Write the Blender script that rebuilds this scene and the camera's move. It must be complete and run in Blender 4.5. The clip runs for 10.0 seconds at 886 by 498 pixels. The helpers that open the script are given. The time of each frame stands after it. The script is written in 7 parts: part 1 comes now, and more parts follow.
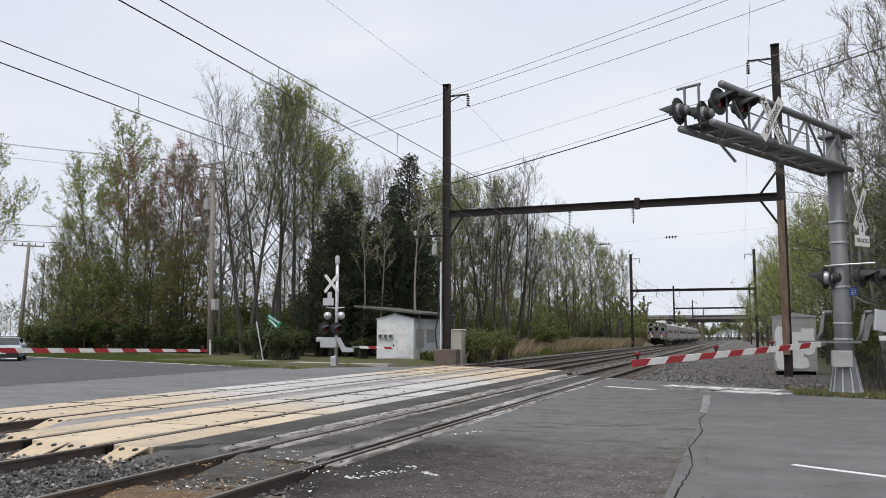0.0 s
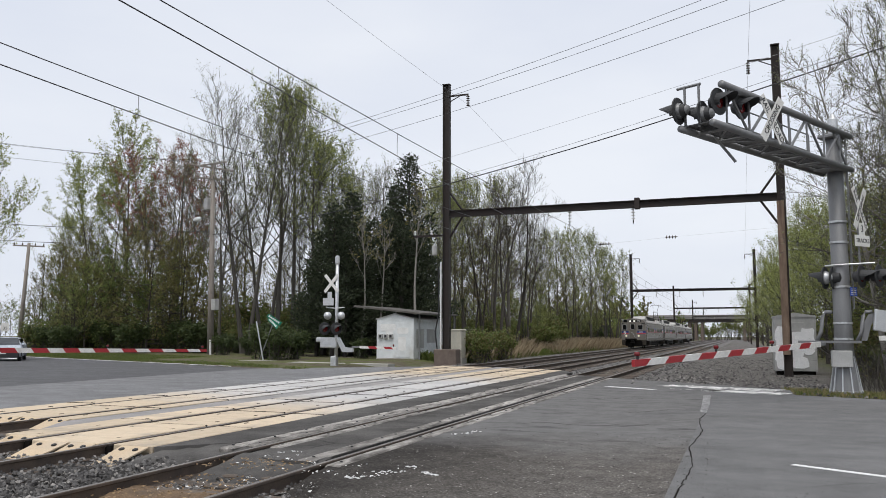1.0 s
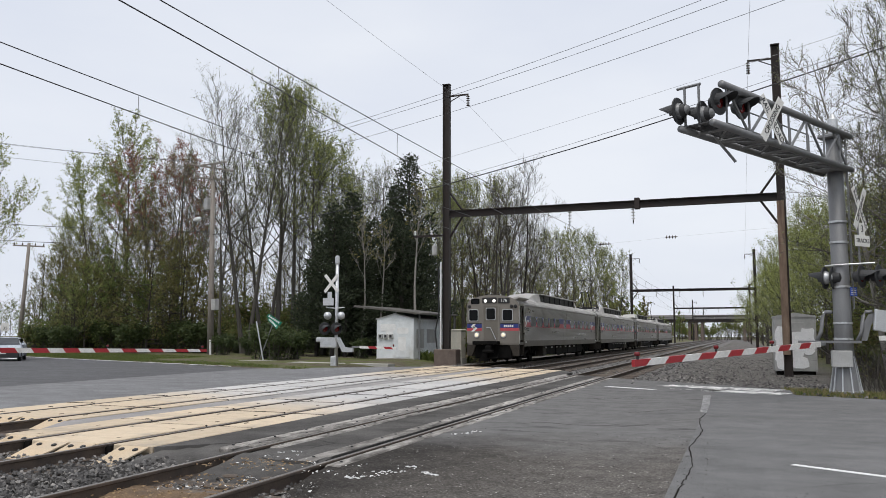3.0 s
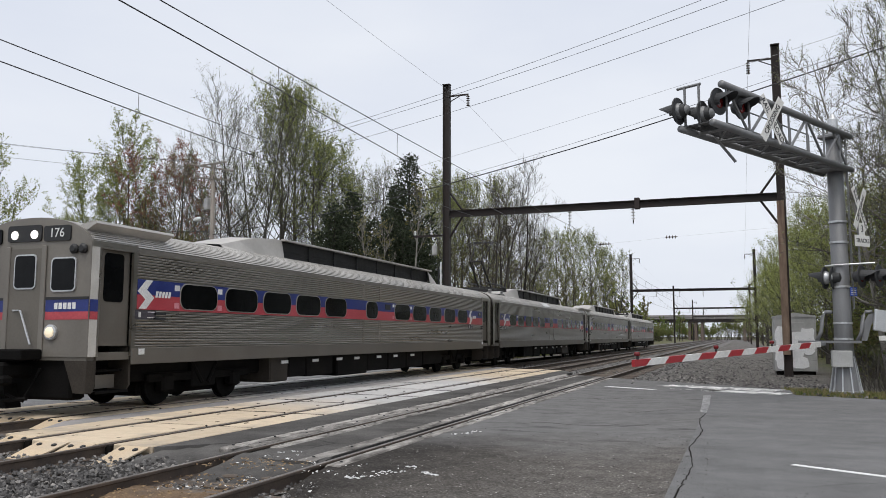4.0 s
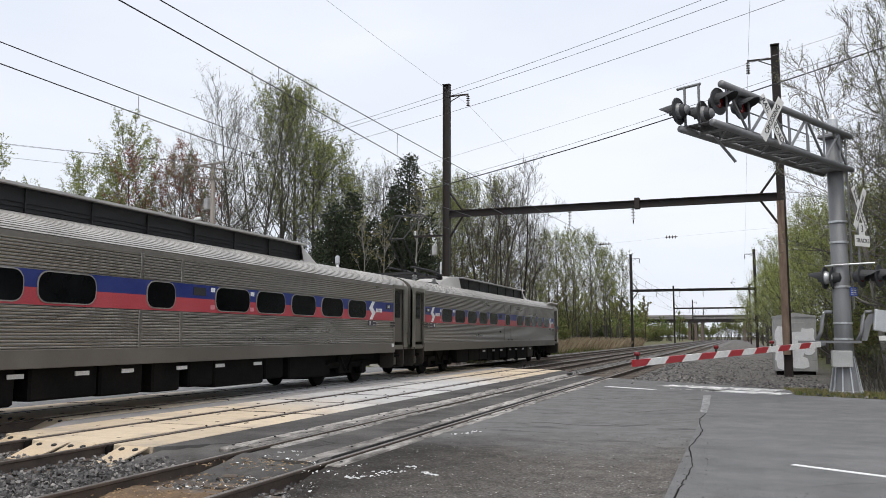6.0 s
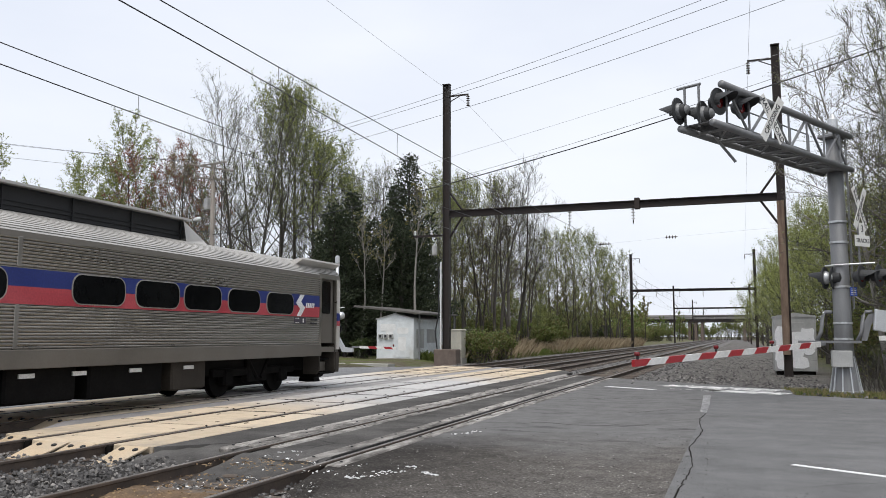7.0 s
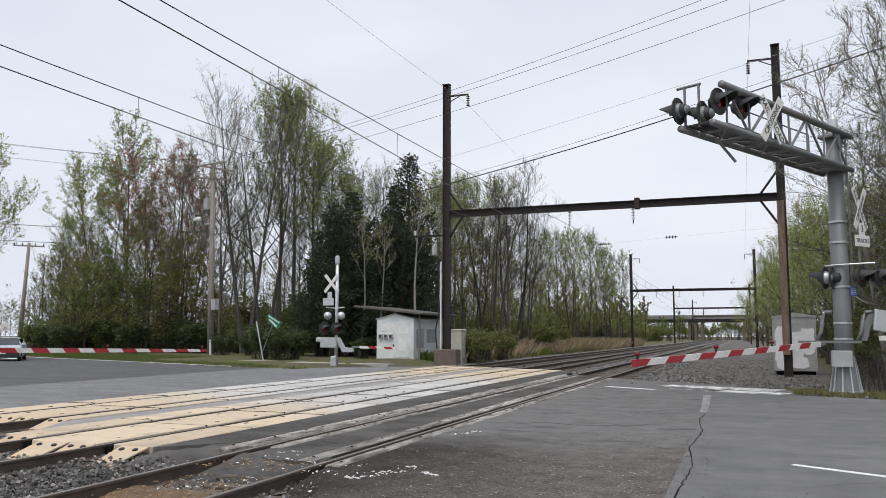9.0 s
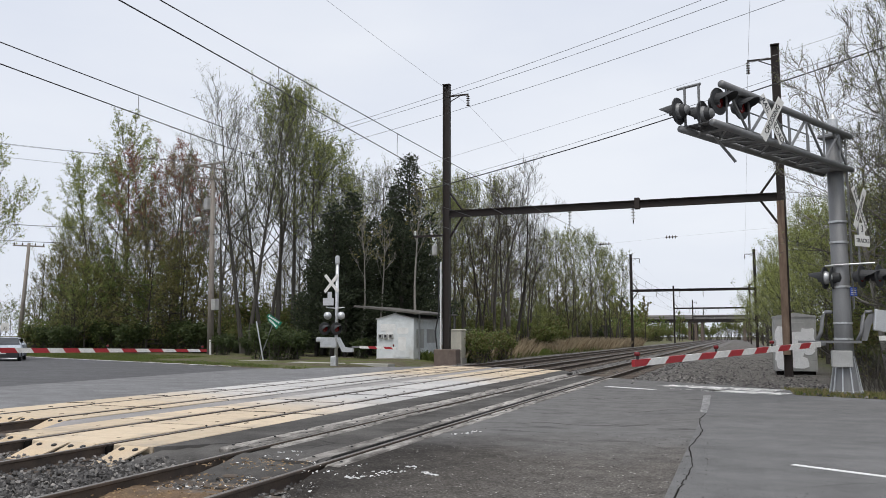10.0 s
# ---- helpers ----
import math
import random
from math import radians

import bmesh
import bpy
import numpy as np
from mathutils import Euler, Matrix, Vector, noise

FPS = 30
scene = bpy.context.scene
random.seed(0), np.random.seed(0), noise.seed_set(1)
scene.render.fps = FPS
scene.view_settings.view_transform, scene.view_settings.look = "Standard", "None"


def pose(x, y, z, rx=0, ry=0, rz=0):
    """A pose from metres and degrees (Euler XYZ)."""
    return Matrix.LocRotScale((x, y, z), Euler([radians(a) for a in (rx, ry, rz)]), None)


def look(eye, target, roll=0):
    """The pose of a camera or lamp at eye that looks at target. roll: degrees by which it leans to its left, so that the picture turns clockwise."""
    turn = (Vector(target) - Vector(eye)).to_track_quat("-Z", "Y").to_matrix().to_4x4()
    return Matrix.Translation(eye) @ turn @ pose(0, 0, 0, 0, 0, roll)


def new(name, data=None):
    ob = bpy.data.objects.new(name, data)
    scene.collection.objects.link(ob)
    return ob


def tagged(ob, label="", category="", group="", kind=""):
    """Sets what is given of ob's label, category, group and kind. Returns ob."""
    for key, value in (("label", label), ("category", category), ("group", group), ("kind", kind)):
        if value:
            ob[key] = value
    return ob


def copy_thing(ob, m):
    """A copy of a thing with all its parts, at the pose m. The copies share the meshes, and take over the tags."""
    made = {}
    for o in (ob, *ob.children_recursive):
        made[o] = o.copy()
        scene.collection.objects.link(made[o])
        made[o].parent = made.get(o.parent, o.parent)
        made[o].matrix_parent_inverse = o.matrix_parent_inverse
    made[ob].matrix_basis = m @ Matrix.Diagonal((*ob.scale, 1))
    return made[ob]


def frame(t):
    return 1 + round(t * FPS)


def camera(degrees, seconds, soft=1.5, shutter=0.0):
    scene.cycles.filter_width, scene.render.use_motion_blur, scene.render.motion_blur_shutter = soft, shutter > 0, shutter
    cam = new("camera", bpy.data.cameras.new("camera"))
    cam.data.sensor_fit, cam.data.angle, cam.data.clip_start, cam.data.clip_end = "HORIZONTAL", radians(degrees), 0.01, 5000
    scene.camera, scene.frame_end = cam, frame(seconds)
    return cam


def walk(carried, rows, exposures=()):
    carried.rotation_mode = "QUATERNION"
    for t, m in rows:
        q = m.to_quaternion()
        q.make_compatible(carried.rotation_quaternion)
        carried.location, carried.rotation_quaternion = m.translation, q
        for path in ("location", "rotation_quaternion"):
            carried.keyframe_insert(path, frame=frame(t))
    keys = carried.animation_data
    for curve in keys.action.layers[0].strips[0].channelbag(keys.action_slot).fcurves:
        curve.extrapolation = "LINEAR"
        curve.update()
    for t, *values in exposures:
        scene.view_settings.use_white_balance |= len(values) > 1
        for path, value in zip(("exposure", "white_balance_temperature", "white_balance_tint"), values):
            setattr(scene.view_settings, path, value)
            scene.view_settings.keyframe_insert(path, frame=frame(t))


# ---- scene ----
cam = camera(57.26, 10.0, soft=0.7)
EYE = (0.0, 0.0, 1.5125)
YAW, PITCH = radians(20.12), radians(6.14)
AIM = (EYE[0] - math.sin(YAW) * math.cos(PITCH), EYE[1] + math.cos(YAW) * math.cos(PITCH), EYE[2] + math.sin(PITCH))
STAND = look(EYE, AIM, 0.06)
walk(cam, [(0.0, STAND), (10.0, STAND)], exposures=[(0.0, 0.02), (3.6, 0.0), (4.2, 0.02), (5.0, 0.13), (5.7, 0.17), (7.0, 0.17), (7.6, 0.13), (8.4, 0.04), (10.0, 0.02)])

# ---- overcast daylight ----
world = bpy.data.worlds.new("overcast_sky")
scene.world = world
world.use_nodes = True
wn, wl = world.node_tree.nodes, world.node_tree.links
wn.clear()
w_out = wn.new("ShaderNodeOutputWorld")
w_bg = wn.new("ShaderNodeBackground")
w_sky = wn.new("ShaderNodeTexSky")
w_sky.sky_type, w_sky.sun_disc = "NISHITA", False
w_sky.sun_elevation, w_sky.sun_rotation = radians(63), radians(180)
w_sky.air_density, w_sky.dust_density = 1.0, 2.0
w_co = wn.new("ShaderNodeTexCoord")
w_map = wn.new("ShaderNodeMapping")
w_map.inputs["Scale"].default_value = (1.0, 1.0, 3.2)
w_noise = wn.new("ShaderNodeTexNoise")
w_noise.inputs["Scale"].default_value, w_noise.inputs["Detail"].default_value = 1.7, 5.0
w_ramp = wn.new("ShaderNodeValToRGB")
w_ramp.color_ramp.elements[0].position, w_ramp.color_ramp.elements[0].color = 0.3, (6.9, 7.35, 8.4, 1)
w_ramp.color_ramp.elements[1].position, w_ramp.color_ramp.elements[1].color = 0.72, (8.3, 8.6, 9.2, 1)
w_mix = wn.new("ShaderNodeMix")
w_mix.data_type = "RGBA"
w_mix.inputs[0].default_value = 0.92
wl.new(w_co.outputs["Generated"], w_map.inputs["Vector"])
wl.new(w_map.outputs[0], w_noise.inputs["Vector"])
wl.new(w_noise.outputs[0], w_ramp.inputs[0])
wl.new(w_sky.outputs[0], w_mix.inputs[6])
wl.new(w_ramp.outputs[0], w_mix.inputs[7])
wl.new(w_mix.outputs[2], w_bg.inputs[0])
w_bg.inputs[1].default_value = 0.106
wl.new(w_bg.outputs[0], w_out.inputs[0])
sun_data = bpy.data.lights.new("sun", "SUN")
sun_data.energy, sun_data.angle, sun_data.color = 2.05, radians(30), (1.0, 0.96, 0.9)
sun = new("sun", sun_data)
sun.matrix_world = look((0, -12, 40), (0, 8, 0))

# ---- materials ----
def node_mat(name, rough=0.6, metal=0.0, spec=0.5):
    m = bpy.data.materials.new(name)
    m.use_nodes = True
    b = m.node_tree.nodes["Principled BSDF"]
    b.inputs["Roughness"].default_value = rough
    b.inputs["Metallic"].default_value = metal
    b.inputs["Specular IOR Level"].default_value = spec
    return m, m.node_tree.nodes, m.node_tree.links, b


def noise_out(n, l, scale, detail=4.0, vec=None, stretch=None, rough=0.55):
    t = n.new("ShaderNodeTexNoise")
    t.inputs["Scale"].default_value, t.inputs["Detail"].default_value = scale, detail
    t.inputs["Roughness"].default_value = rough
    co = n.new("ShaderNodeTexCoord")
    if stretch:
        mp = n.new("ShaderNodeMapping")
        mp.inputs["Scale"].default_value = stretch
        l.new(co.outputs["Object"], mp.inputs["Vector"])
        l.new(mp.outputs[0], t.inputs["Vector"])
    else:
        l.new(co.outputs["Object"], t.inputs["Vector"])
    return t.outputs[0]


def ramp(n, l, src, stops):
    r = n.new("ShaderNodeValToRGB")
    els = r.color_ramp.elements
    while len(els) < len(stops):
        els.new(0.5)
    for e, (p, c) in zip(els, stops):
        e.position, e.color = p, (*c, 1) if len(c) == 3 else c
    l.new(src, r.inputs[0])
    return r.outputs[0]


def mixc(n, l, fac, a, b, mode="MIX"):
    m = n.new("ShaderNodeMix")
    m.data_type, m.blend_type = "RGBA", mode
    for sock, v in ((m.inputs[0], fac), (m.inputs[6], a), (m.inputs[7], b)):
        if hasattr(v, "is_linked"):
            l.new(v, sock)
        elif isinstance(v, (int, float)):
            sock.default_value = v
        else:
            sock.default_value = (*v, 1)
    return m.outputs[2]


def bump(n, l, b, src, strength=0.3, dist=0.01):
    k = n.new("ShaderNodeBump")
    k.inputs["Strength"].default_value, k.inputs["Distance"].default_value = strength, dist
    l.new(src, k.inputs["Height"])
    l.new(k.outputs[0], b.inputs["Normal"])


def surface(name, c1, c2, scale=6.0, fine=60.0, rough=0.7, metal=0.0, relief=0.3, dist=0.006, dirt=None, dirt_amount=0.5, stretch=None, vary=0.0, spec=0.5, grain=0.22):
    """A worn surface: two colours mixed in patches, fine grain, stains on top."""
    m, n, l, b = node_mat(name, rough, metal, spec)
    big = noise_out(n, l, scale, 5, stretch=stretch)
    small = noise_out(n, l, fine, 3, stretch=stretch)
    col = ramp(n, l, big, [(0.32, c1), (0.68, c2)])
    col = mixc(n, l, 1.0, col, ramp(n, l, small, [(0.25, (1 - grain * 1.2,) * 3), (0.75, (1 + grain * 0.7,) * 3)]), "MULTIPLY")
    if dirt:
        d = noise_out(n, l, scale * 0.45, 6, stretch=stretch, rough=0.65)
        f = ramp(n, l, d, [(0.5, (0, 0, 0)), (0.7, (dirt_amount,) * 3)])
        col = mixc(n, l, f, col, dirt)
    if vary:
        oi = n.new("ShaderNodeObjectInfo")
        v = ramp(n, l, oi.outputs["Random"], [(0, (1 - vary,) * 3), (1, (1 + vary,) * 3)])
        col = mixc(n, l, 1.0, col, v, "MULTIPLY")
    l.new(col, b.inputs["Base Color"])
    rr = ramp(n, l, big, [(0.3, (max(rough - 0.1, 0.02),) * 3), (0.7, (min(rough + 0.1, 1),) * 3)])
    l.new(rr, b.inputs["Roughness"])
    if relief:
        bump(n, l, b, small, relief, dist)
    return m


def asphalt(name, c1, c2, crack=0.6, patch=0.25, spec=0.3):
    m, n, l, b = node_mat(name, 0.85 if spec > 0.2 else 0.95, 0, spec)
    big = noise_out(n, l, patch, 5)
    mid = noise_out(n, l, 1.6, 6, rough=0.7)
    small = noise_out(n, l, 140, 2)
    streak = noise_out(n, l, 1.0, 6, stretch=(0.22, 1.4, 1.0))
    col = ramp(n, l, big, [(0.3, c1), (0.7, c2)])
    col = mixc(n, l, 1.0, col, ramp(n, l, mid, [(0.3, (0.78,) * 3), (0.7, (1.2,) * 3)]), "MULTIPLY")
    col = mixc(n, l, 1.0, col, ramp(n, l, streak, [(0.3, (0.85,) * 3), (0.7, (1.12,) * 3)]), "MULTIPLY")
    col = mixc(n, l, 1.0, col, ramp(n, l, small, [(0.3, (0.6,) * 3), (0.72, (1.45,) * 3)]), "MULTIPLY")
    v = n.new("ShaderNodeTexVoronoi")
    v.feature = "DISTANCE_TO_EDGE"
    v.inputs["Scale"].default_value = 0.35
    wob = noise_out(n, l, 1.3, 5)
    co = n.new("ShaderNodeTexCoord")
    off = mixc(n, l, 0.35, co.outputs["Object"], wob, "ADD")
    l.new(off, v.inputs["Vector"])
    line = ramp(n, l, v.outputs["Distance"], [(0.0, (crack,) * 3), (0.008, (0, 0, 0))])
    hide = ramp(n, l, noise_out(n, l, 0.3, 3), [(0.5, (0, 0, 0)), (0.62, (1, 1, 1))])
    col = mixc(n, l, mixc(n, l, 1.0, line, hide, "MULTIPLY"), col, (0.012, 0.012, 0.013))
    l.new(col, b.inputs["Base Color"])
    bump(n, l, b, small, 0.5, 0.006)
    return m


def flaked(name, paint, under, cover=0.5, scale=9.0):
    """Old road paint, flaked off in places."""
    m, n, l, b = node_mat(name, 0.7)
    s = noise_out(n, l, scale, 8, rough=0.75)
    f = ramp(n, l, s, [(cover - 0.03, (1, 1, 1)), (cover + 0.03, (0, 0, 0))])
    l.new(mixc(n, l, f, under, paint), b.inputs["Base Color"])
    return m


def leaf(name, c1, c2):
    m, n, l, b = node_mat(name, 0.6, 0, 0.25)
    g = n.new("ShaderNodeNewGeometry")
    col = ramp(n, l, g.outputs["Random Per Island"], [(0.0, c1), (1.0, c2)])
    l.new(col, b.inputs["Base Color"])
    b.inputs["Subsurface Weight"].default_value = 0.0
    tr = n.new("ShaderNodeBsdfTranslucent")
    l.new(col, tr.inputs[0])
    mx = n.new("ShaderNodeMixShader")
    mx.inputs[0].default_value = 0.3
    out = n["Material Output"]
    l.new(b.outputs[0], mx.inputs[1])
    l.new(tr.outputs[0], mx.inputs[2])
    l.new(mx.outputs[0], out.inputs[0])
    return m


M = {}
M["asphalt_old"] = asphalt("asphalt_old", (0.12, 0.119, 0.118), (0.15, 0.149, 0.149), 0.35)
M["asphalt_pale"] = asphalt("asphalt_pale", (0.15, 0.15, 0.152), (0.19, 0.19, 0.195), 0.3)
M["asphalt_far"] = asphalt("asphalt_far", (0.085, 0.084, 0.088), (0.1, 0.1, 0.104), 0.2, 0.08)
M["asphalt_dark"] = asphalt("asphalt_dark", (0.055, 0.052, 0.0495), (0.12, 0.115, 0.11), 0.8, 0.7, 0.1)
M["concrete_tan"] = surface("concrete_tan", (0.52, 0.4, 0.26), (0.6, 0.48, 0.34), 1.6, 70, 0.85, dirt=(0.36, 0.32, 0.28), dirt_amount=0.55, vary=0.05)
M["concrete_worn"] = surface("concrete_worn", (0.42, 0.4, 0.38), (0.5, 0.47, 0.44), 1.4, 70, 0.85, dirt=(0.26, 0.25, 0.25), dirt_amount=0.6, vary=0.08)
M["concrete_mid"] = surface("concrete_mid", (0.25, 0.24, 0.235), (0.32, 0.3, 0.29), 1.2, 70, 0.85, dirt=(0.16, 0.155, 0.15), dirt_amount=0.6)
M["concrete"] = surface("concrete", (0.36, 0.35, 0.32), (0.44, 0.42, 0.39), 2.0, 50, 0.85, dirt=(0.2, 0.19, 0.17))
M["rail_top"] = surface("rail_top", (0.17, 0.15, 0.135), (0.26, 0.235, 0.215), 3, 40, 0.42, 0.6, 0.1, 0.002)
M["rail_side"] = surface("rail_side", (0.06, 0.045, 0.036), (0.11, 0.082, 0.062), 5, 50, 0.8, 0.0, 0.4)
M["tie_wood"] = surface("tie_wood", (0.07, 0.055, 0.045), (0.13, 0.105, 0.085), 3, 40, 0.9, 0, 0.5, 0.01, vary=0.25)
M["timber_grey"] = surface("timber_grey", (0.17, 0.158, 0.145), (0.46, 0.435, 0.405), 3.2, 34, 0.95, 0, 0.9, 0.012, dirt=(0.045, 0.04, 0.037), dirt_amount=0.95, stretch=(3, 0.7, 3), vary=0.3, spec=0.15, grain=0.3)
M["ballast"] = surface("ballast", (0.1, 0.095, 0.09), (0.18, 0.172, 0.165), 2, 26, 0.95, 0, 1.0, 0.05, dirt=(0.12, 0.095, 0.075))
M["stone"] = surface("stone", (0.06, 0.06, 0.063), (0.2, 0.195, 0.19), 3.5, 30, 0.9, 0, 0.4, 0.004)
M["gap_black"] = surface("gap_black", (0.012, 0.011, 0.01), (0.02, 0.018, 0.016), 4, 40, 0.95, spec=0.05)
M["steel_brown"] = surface("steel_brown", (0.015, 0.011, 0.01), (0.028, 0.02, 0.018), 1.5, 30, 0.75, 0.0, 0.3, 0.004, dirt=(0.04, 0.025, 0.02), dirt_amount=0.4)
M["steel_faded"] = surface("steel_faded", (0.14, 0.095, 0.068), (0.25, 0.18, 0.135), 1.5, 20, 0.85, 0.0, 0.4, 0.004, dirt=(0.08, 0.04, 0.03), dirt_amount=0.6, stretch=(4, 4, 0.6))
M["galvanised"] = surface("galvanised", (0.19, 0.192, 0.196), (0.235, 0.238, 0.243), 1.6, 25, 0.55, 0.35, 0.06, 0.002, dirt=(0.15, 0.15, 0.15), dirt_amount=0.35, stretch=(3, 3, 0.5), grain=0.08)
M["aluminium"] = surface("aluminium", (0.55, 0.56, 0.57), (0.66, 0.67, 0.68), 4, 40, 0.4, 0.7, 0.1, 0.002, dirt=(0.4, 0.4, 0.4), dirt_amount=0.3)
M["wood_pole"] = surface("wood_pole", (0.2, 0.175, 0.15), (0.31, 0.28, 0.25), 2, 12, 0.9, 0, 0.6, 0.01, stretch=(6, 6, 0.35), dirt=(0.13, 0.11, 0.095))
M["white_paint"] = surface("white_paint", (0.7, 0.7, 0.69), (0.8, 0.8, 0.79), 3, 40, 0.6, 0, 0.1, 0.002, dirt=(0.5, 0.49, 0.46), dirt_amount=0.4)
M["patch_white"] = surface("patch_white", (0.8, 0.81, 0.82), (0.88, 0.88, 0.89), 3, 40, 0.5, 0, 0.1, 0.002)
M["shed_white"] = surface("shed_white", (0.58, 0.61, 0.62), (0.74, 0.77, 0.78), 1.3, 40, 0.65, 0, 0.1, 0.002, dirt=(0.48, 0.48, 0.47), dirt_amount=0.8)
M["shed_roof"] = surface("shed_roof", (0.075, 0.07, 0.065), (0.12, 0.11, 0.1), 1.3, 40, 0.8, dirt=(0.2, 0.19, 0.17), dirt_amount=0.4)
M["cream"] = surface("cream", (0.55, 0.52, 0.44), (0.66, 0.63, 0.54), 2.5, 40, 0.6, dirt=(0.4, 0.35, 0.27))
M["cabinet_grey"] = surface("cabinet_grey", (0.38, 0.38, 0.37), (0.48, 0.48, 0.47), 2.5, 40, 0.55, 0.2, 0.1, dirt=(0.28, 0.28, 0.27))
M["red_board"] = surface("red_board", (0.3, 0.014, 0.02), (0.4, 0.022, 0.03), 4, 40, 0.5, dirt=(0.3, 0.02, 0.02))
M["white_board"] = surface("white_board", (0.68, 0.67, 0.64), (0.78, 0.77, 0.74), 4, 40, 0.5, dirt=(0.5, 0.48, 0.44))
M["black_matt"] = surface("black_matt", (0.013, 0.013, 0.014), (0.024, 0.024, 0.025), 4, 40, 0.6)
M["black_rubber"] = surface("black_rubber", (0.012, 0.012, 0.012), (0.02, 0.02, 0.02), 6, 40, 0.8)
M["wire"] = surface("wire", (0.05, 0.05, 0.052), (0.075, 0.075, 0.08), 4, 40, 0.6, 0.4, 0)
M["wire_pale"] = surface("wire_pale", (0.4, 0.4, 0.42), (0.46, 0.46, 0.48), 4, 40, 0.5, 0.4, 0)
M["insulator"] = surface("insulator", (0.03, 0.017, 0.014), (0.05, 0.028, 0.02), 4, 40, 0.25)
M["insulator_pale"] = surface("insulator_pale", (0.5, 0.5, 0.5), (0.6, 0.6, 0.6), 4, 40, 0.3)
M["rust_box"] = surface("rust_box", (0.12, 0.09, 0.075), (0.17, 0.135, 0.115), 3, 30, 0.9, dirt=(0.1, 0.07, 0.06))
M["green_sign"] = surface("green_sign", (0.005, 0.2, 0.12), (0.008, 0.24, 0.145), 4, 40, 0.4, 0, 0.05)
M["blue_sign"] = surface("blue_sign", (0.015, 0.06, 0.35), (0.02, 0.08, 0.4), 4, 40, 0.4, 0, 0.05)
M["stainless"] = surface("stainless", (0.3, 0.281, 0.253), (0.385, 0.364, 0.33), 0.8, 25, 0.34, 0.9, 0.05, 0.001, dirt=(0.28, 0.25, 0.21), dirt_amount=0.5, stretch=(1, 0.3, 2), grain=0.06)
M["cab_metal"] = surface("cab_metal", (0.17, 0.155, 0.135), (0.23, 0.212, 0.185), 0.9, 25, 0.5, 0.4, 0.05, 0.001, dirt=(0.15, 0.13, 0.11), dirt_amount=0.5, grain=0.06)
M["stainless_dull"] = surface("stainless_dull", (0.13, 0.118, 0.1), (0.175, 0.16, 0.137), 0.9, 25, 0.55, 0.4, 0.05, 0.001, dirt=(0.13, 0.11, 0.09), dirt_amount=0.5, grain=0.06)
M["stainless_light"] = surface("stainless_light", (0.3, 0.285, 0.255), (0.42, 0.4, 0.36), 1.2, 25, 0.45, 0.5, 0.05, 0.001, dirt=(0.27, 0.245, 0.21), dirt_amount=0.5, grain=0.06)
M["under_black"] = surface("under_black", (0.005, 0.0048, 0.0047), (0.011, 0.0105, 0.01), 1.5, 25, 0.75, dirt=(0.022, 0.019, 0.016), dirt_amount=0.4, spec=0.06)
M["stripe_blue"] = surface("stripe_blue", (0.014, 0.026, 0.15), (0.02, 0.036, 0.19), 1.2, 30, 0.4, 0, 0.03, 0.001)
M["stripe_red"] = surface("stripe_red", (0.4, 0.05, 0.065), (0.47, 0.07, 0.085), 1.2, 30, 0.4, 0, 0.03, 0.001)
M["dark_glass"] = surface("dark_glass", (0.004, 0.0045, 0.005), (0.008, 0.0085, 0.009), 1, 5, 0.12, 0, 0, spec=0.12)
M["windscreen"] = surface("windscreen", (0.02, 0.025, 0.03), (0.03, 0.035, 0.04), 1, 5, 0.1, 0, 0, spec=1.0)
M["roof_grey"] = surface("roof_grey", (0.43, 0.415, 0.39), (0.55, 0.53, 0.5), 0.8, 30, 0.55, 0.2, 0.1, 0.002, dirt=(0.3, 0.28, 0.25), dirt_amount=0.5, grain=0.08)
M["bark_dark"] = surface("bark_dark", (0.04, 0.035, 0.03), (0.075, 0.066, 0.057), 1.5, 14, 0.95, 0, 0.6, 0.02, stretch=(3, 3, 0.5), vary=0.3)
M["bark_grey"] = surface("bark_grey", (0.081, 0.074, 0.063), (0.130, 0.120, 0.104), 1.5, 14, 0.95, 0, 0.6, 0.02, stretch=(3, 3, 0.5), vary=0.3)
M["bark_pale"] = surface("bark_pale", (0.2, 0.185, 0.165), (0.3, 0.285, 0.26), 1.5, 10, 0.9, 0, 0.4, 0.02, dirt=(0.15, 0.13, 0.11), dirt_amount=0.8)
M["leaf_spring"] = leaf("leaf_spring", (0.18, 0.21, 0.055), (0.32, 0.35, 0.12))
M["leaf_olive"] = leaf("leaf_olive", (0.13, 0.125, 0.045), (0.22, 0.2, 0.08))
M["leaf_green"] = leaf("leaf_green", (0.085, 0.125, 0.03), (0.17, 0.21, 0.06))

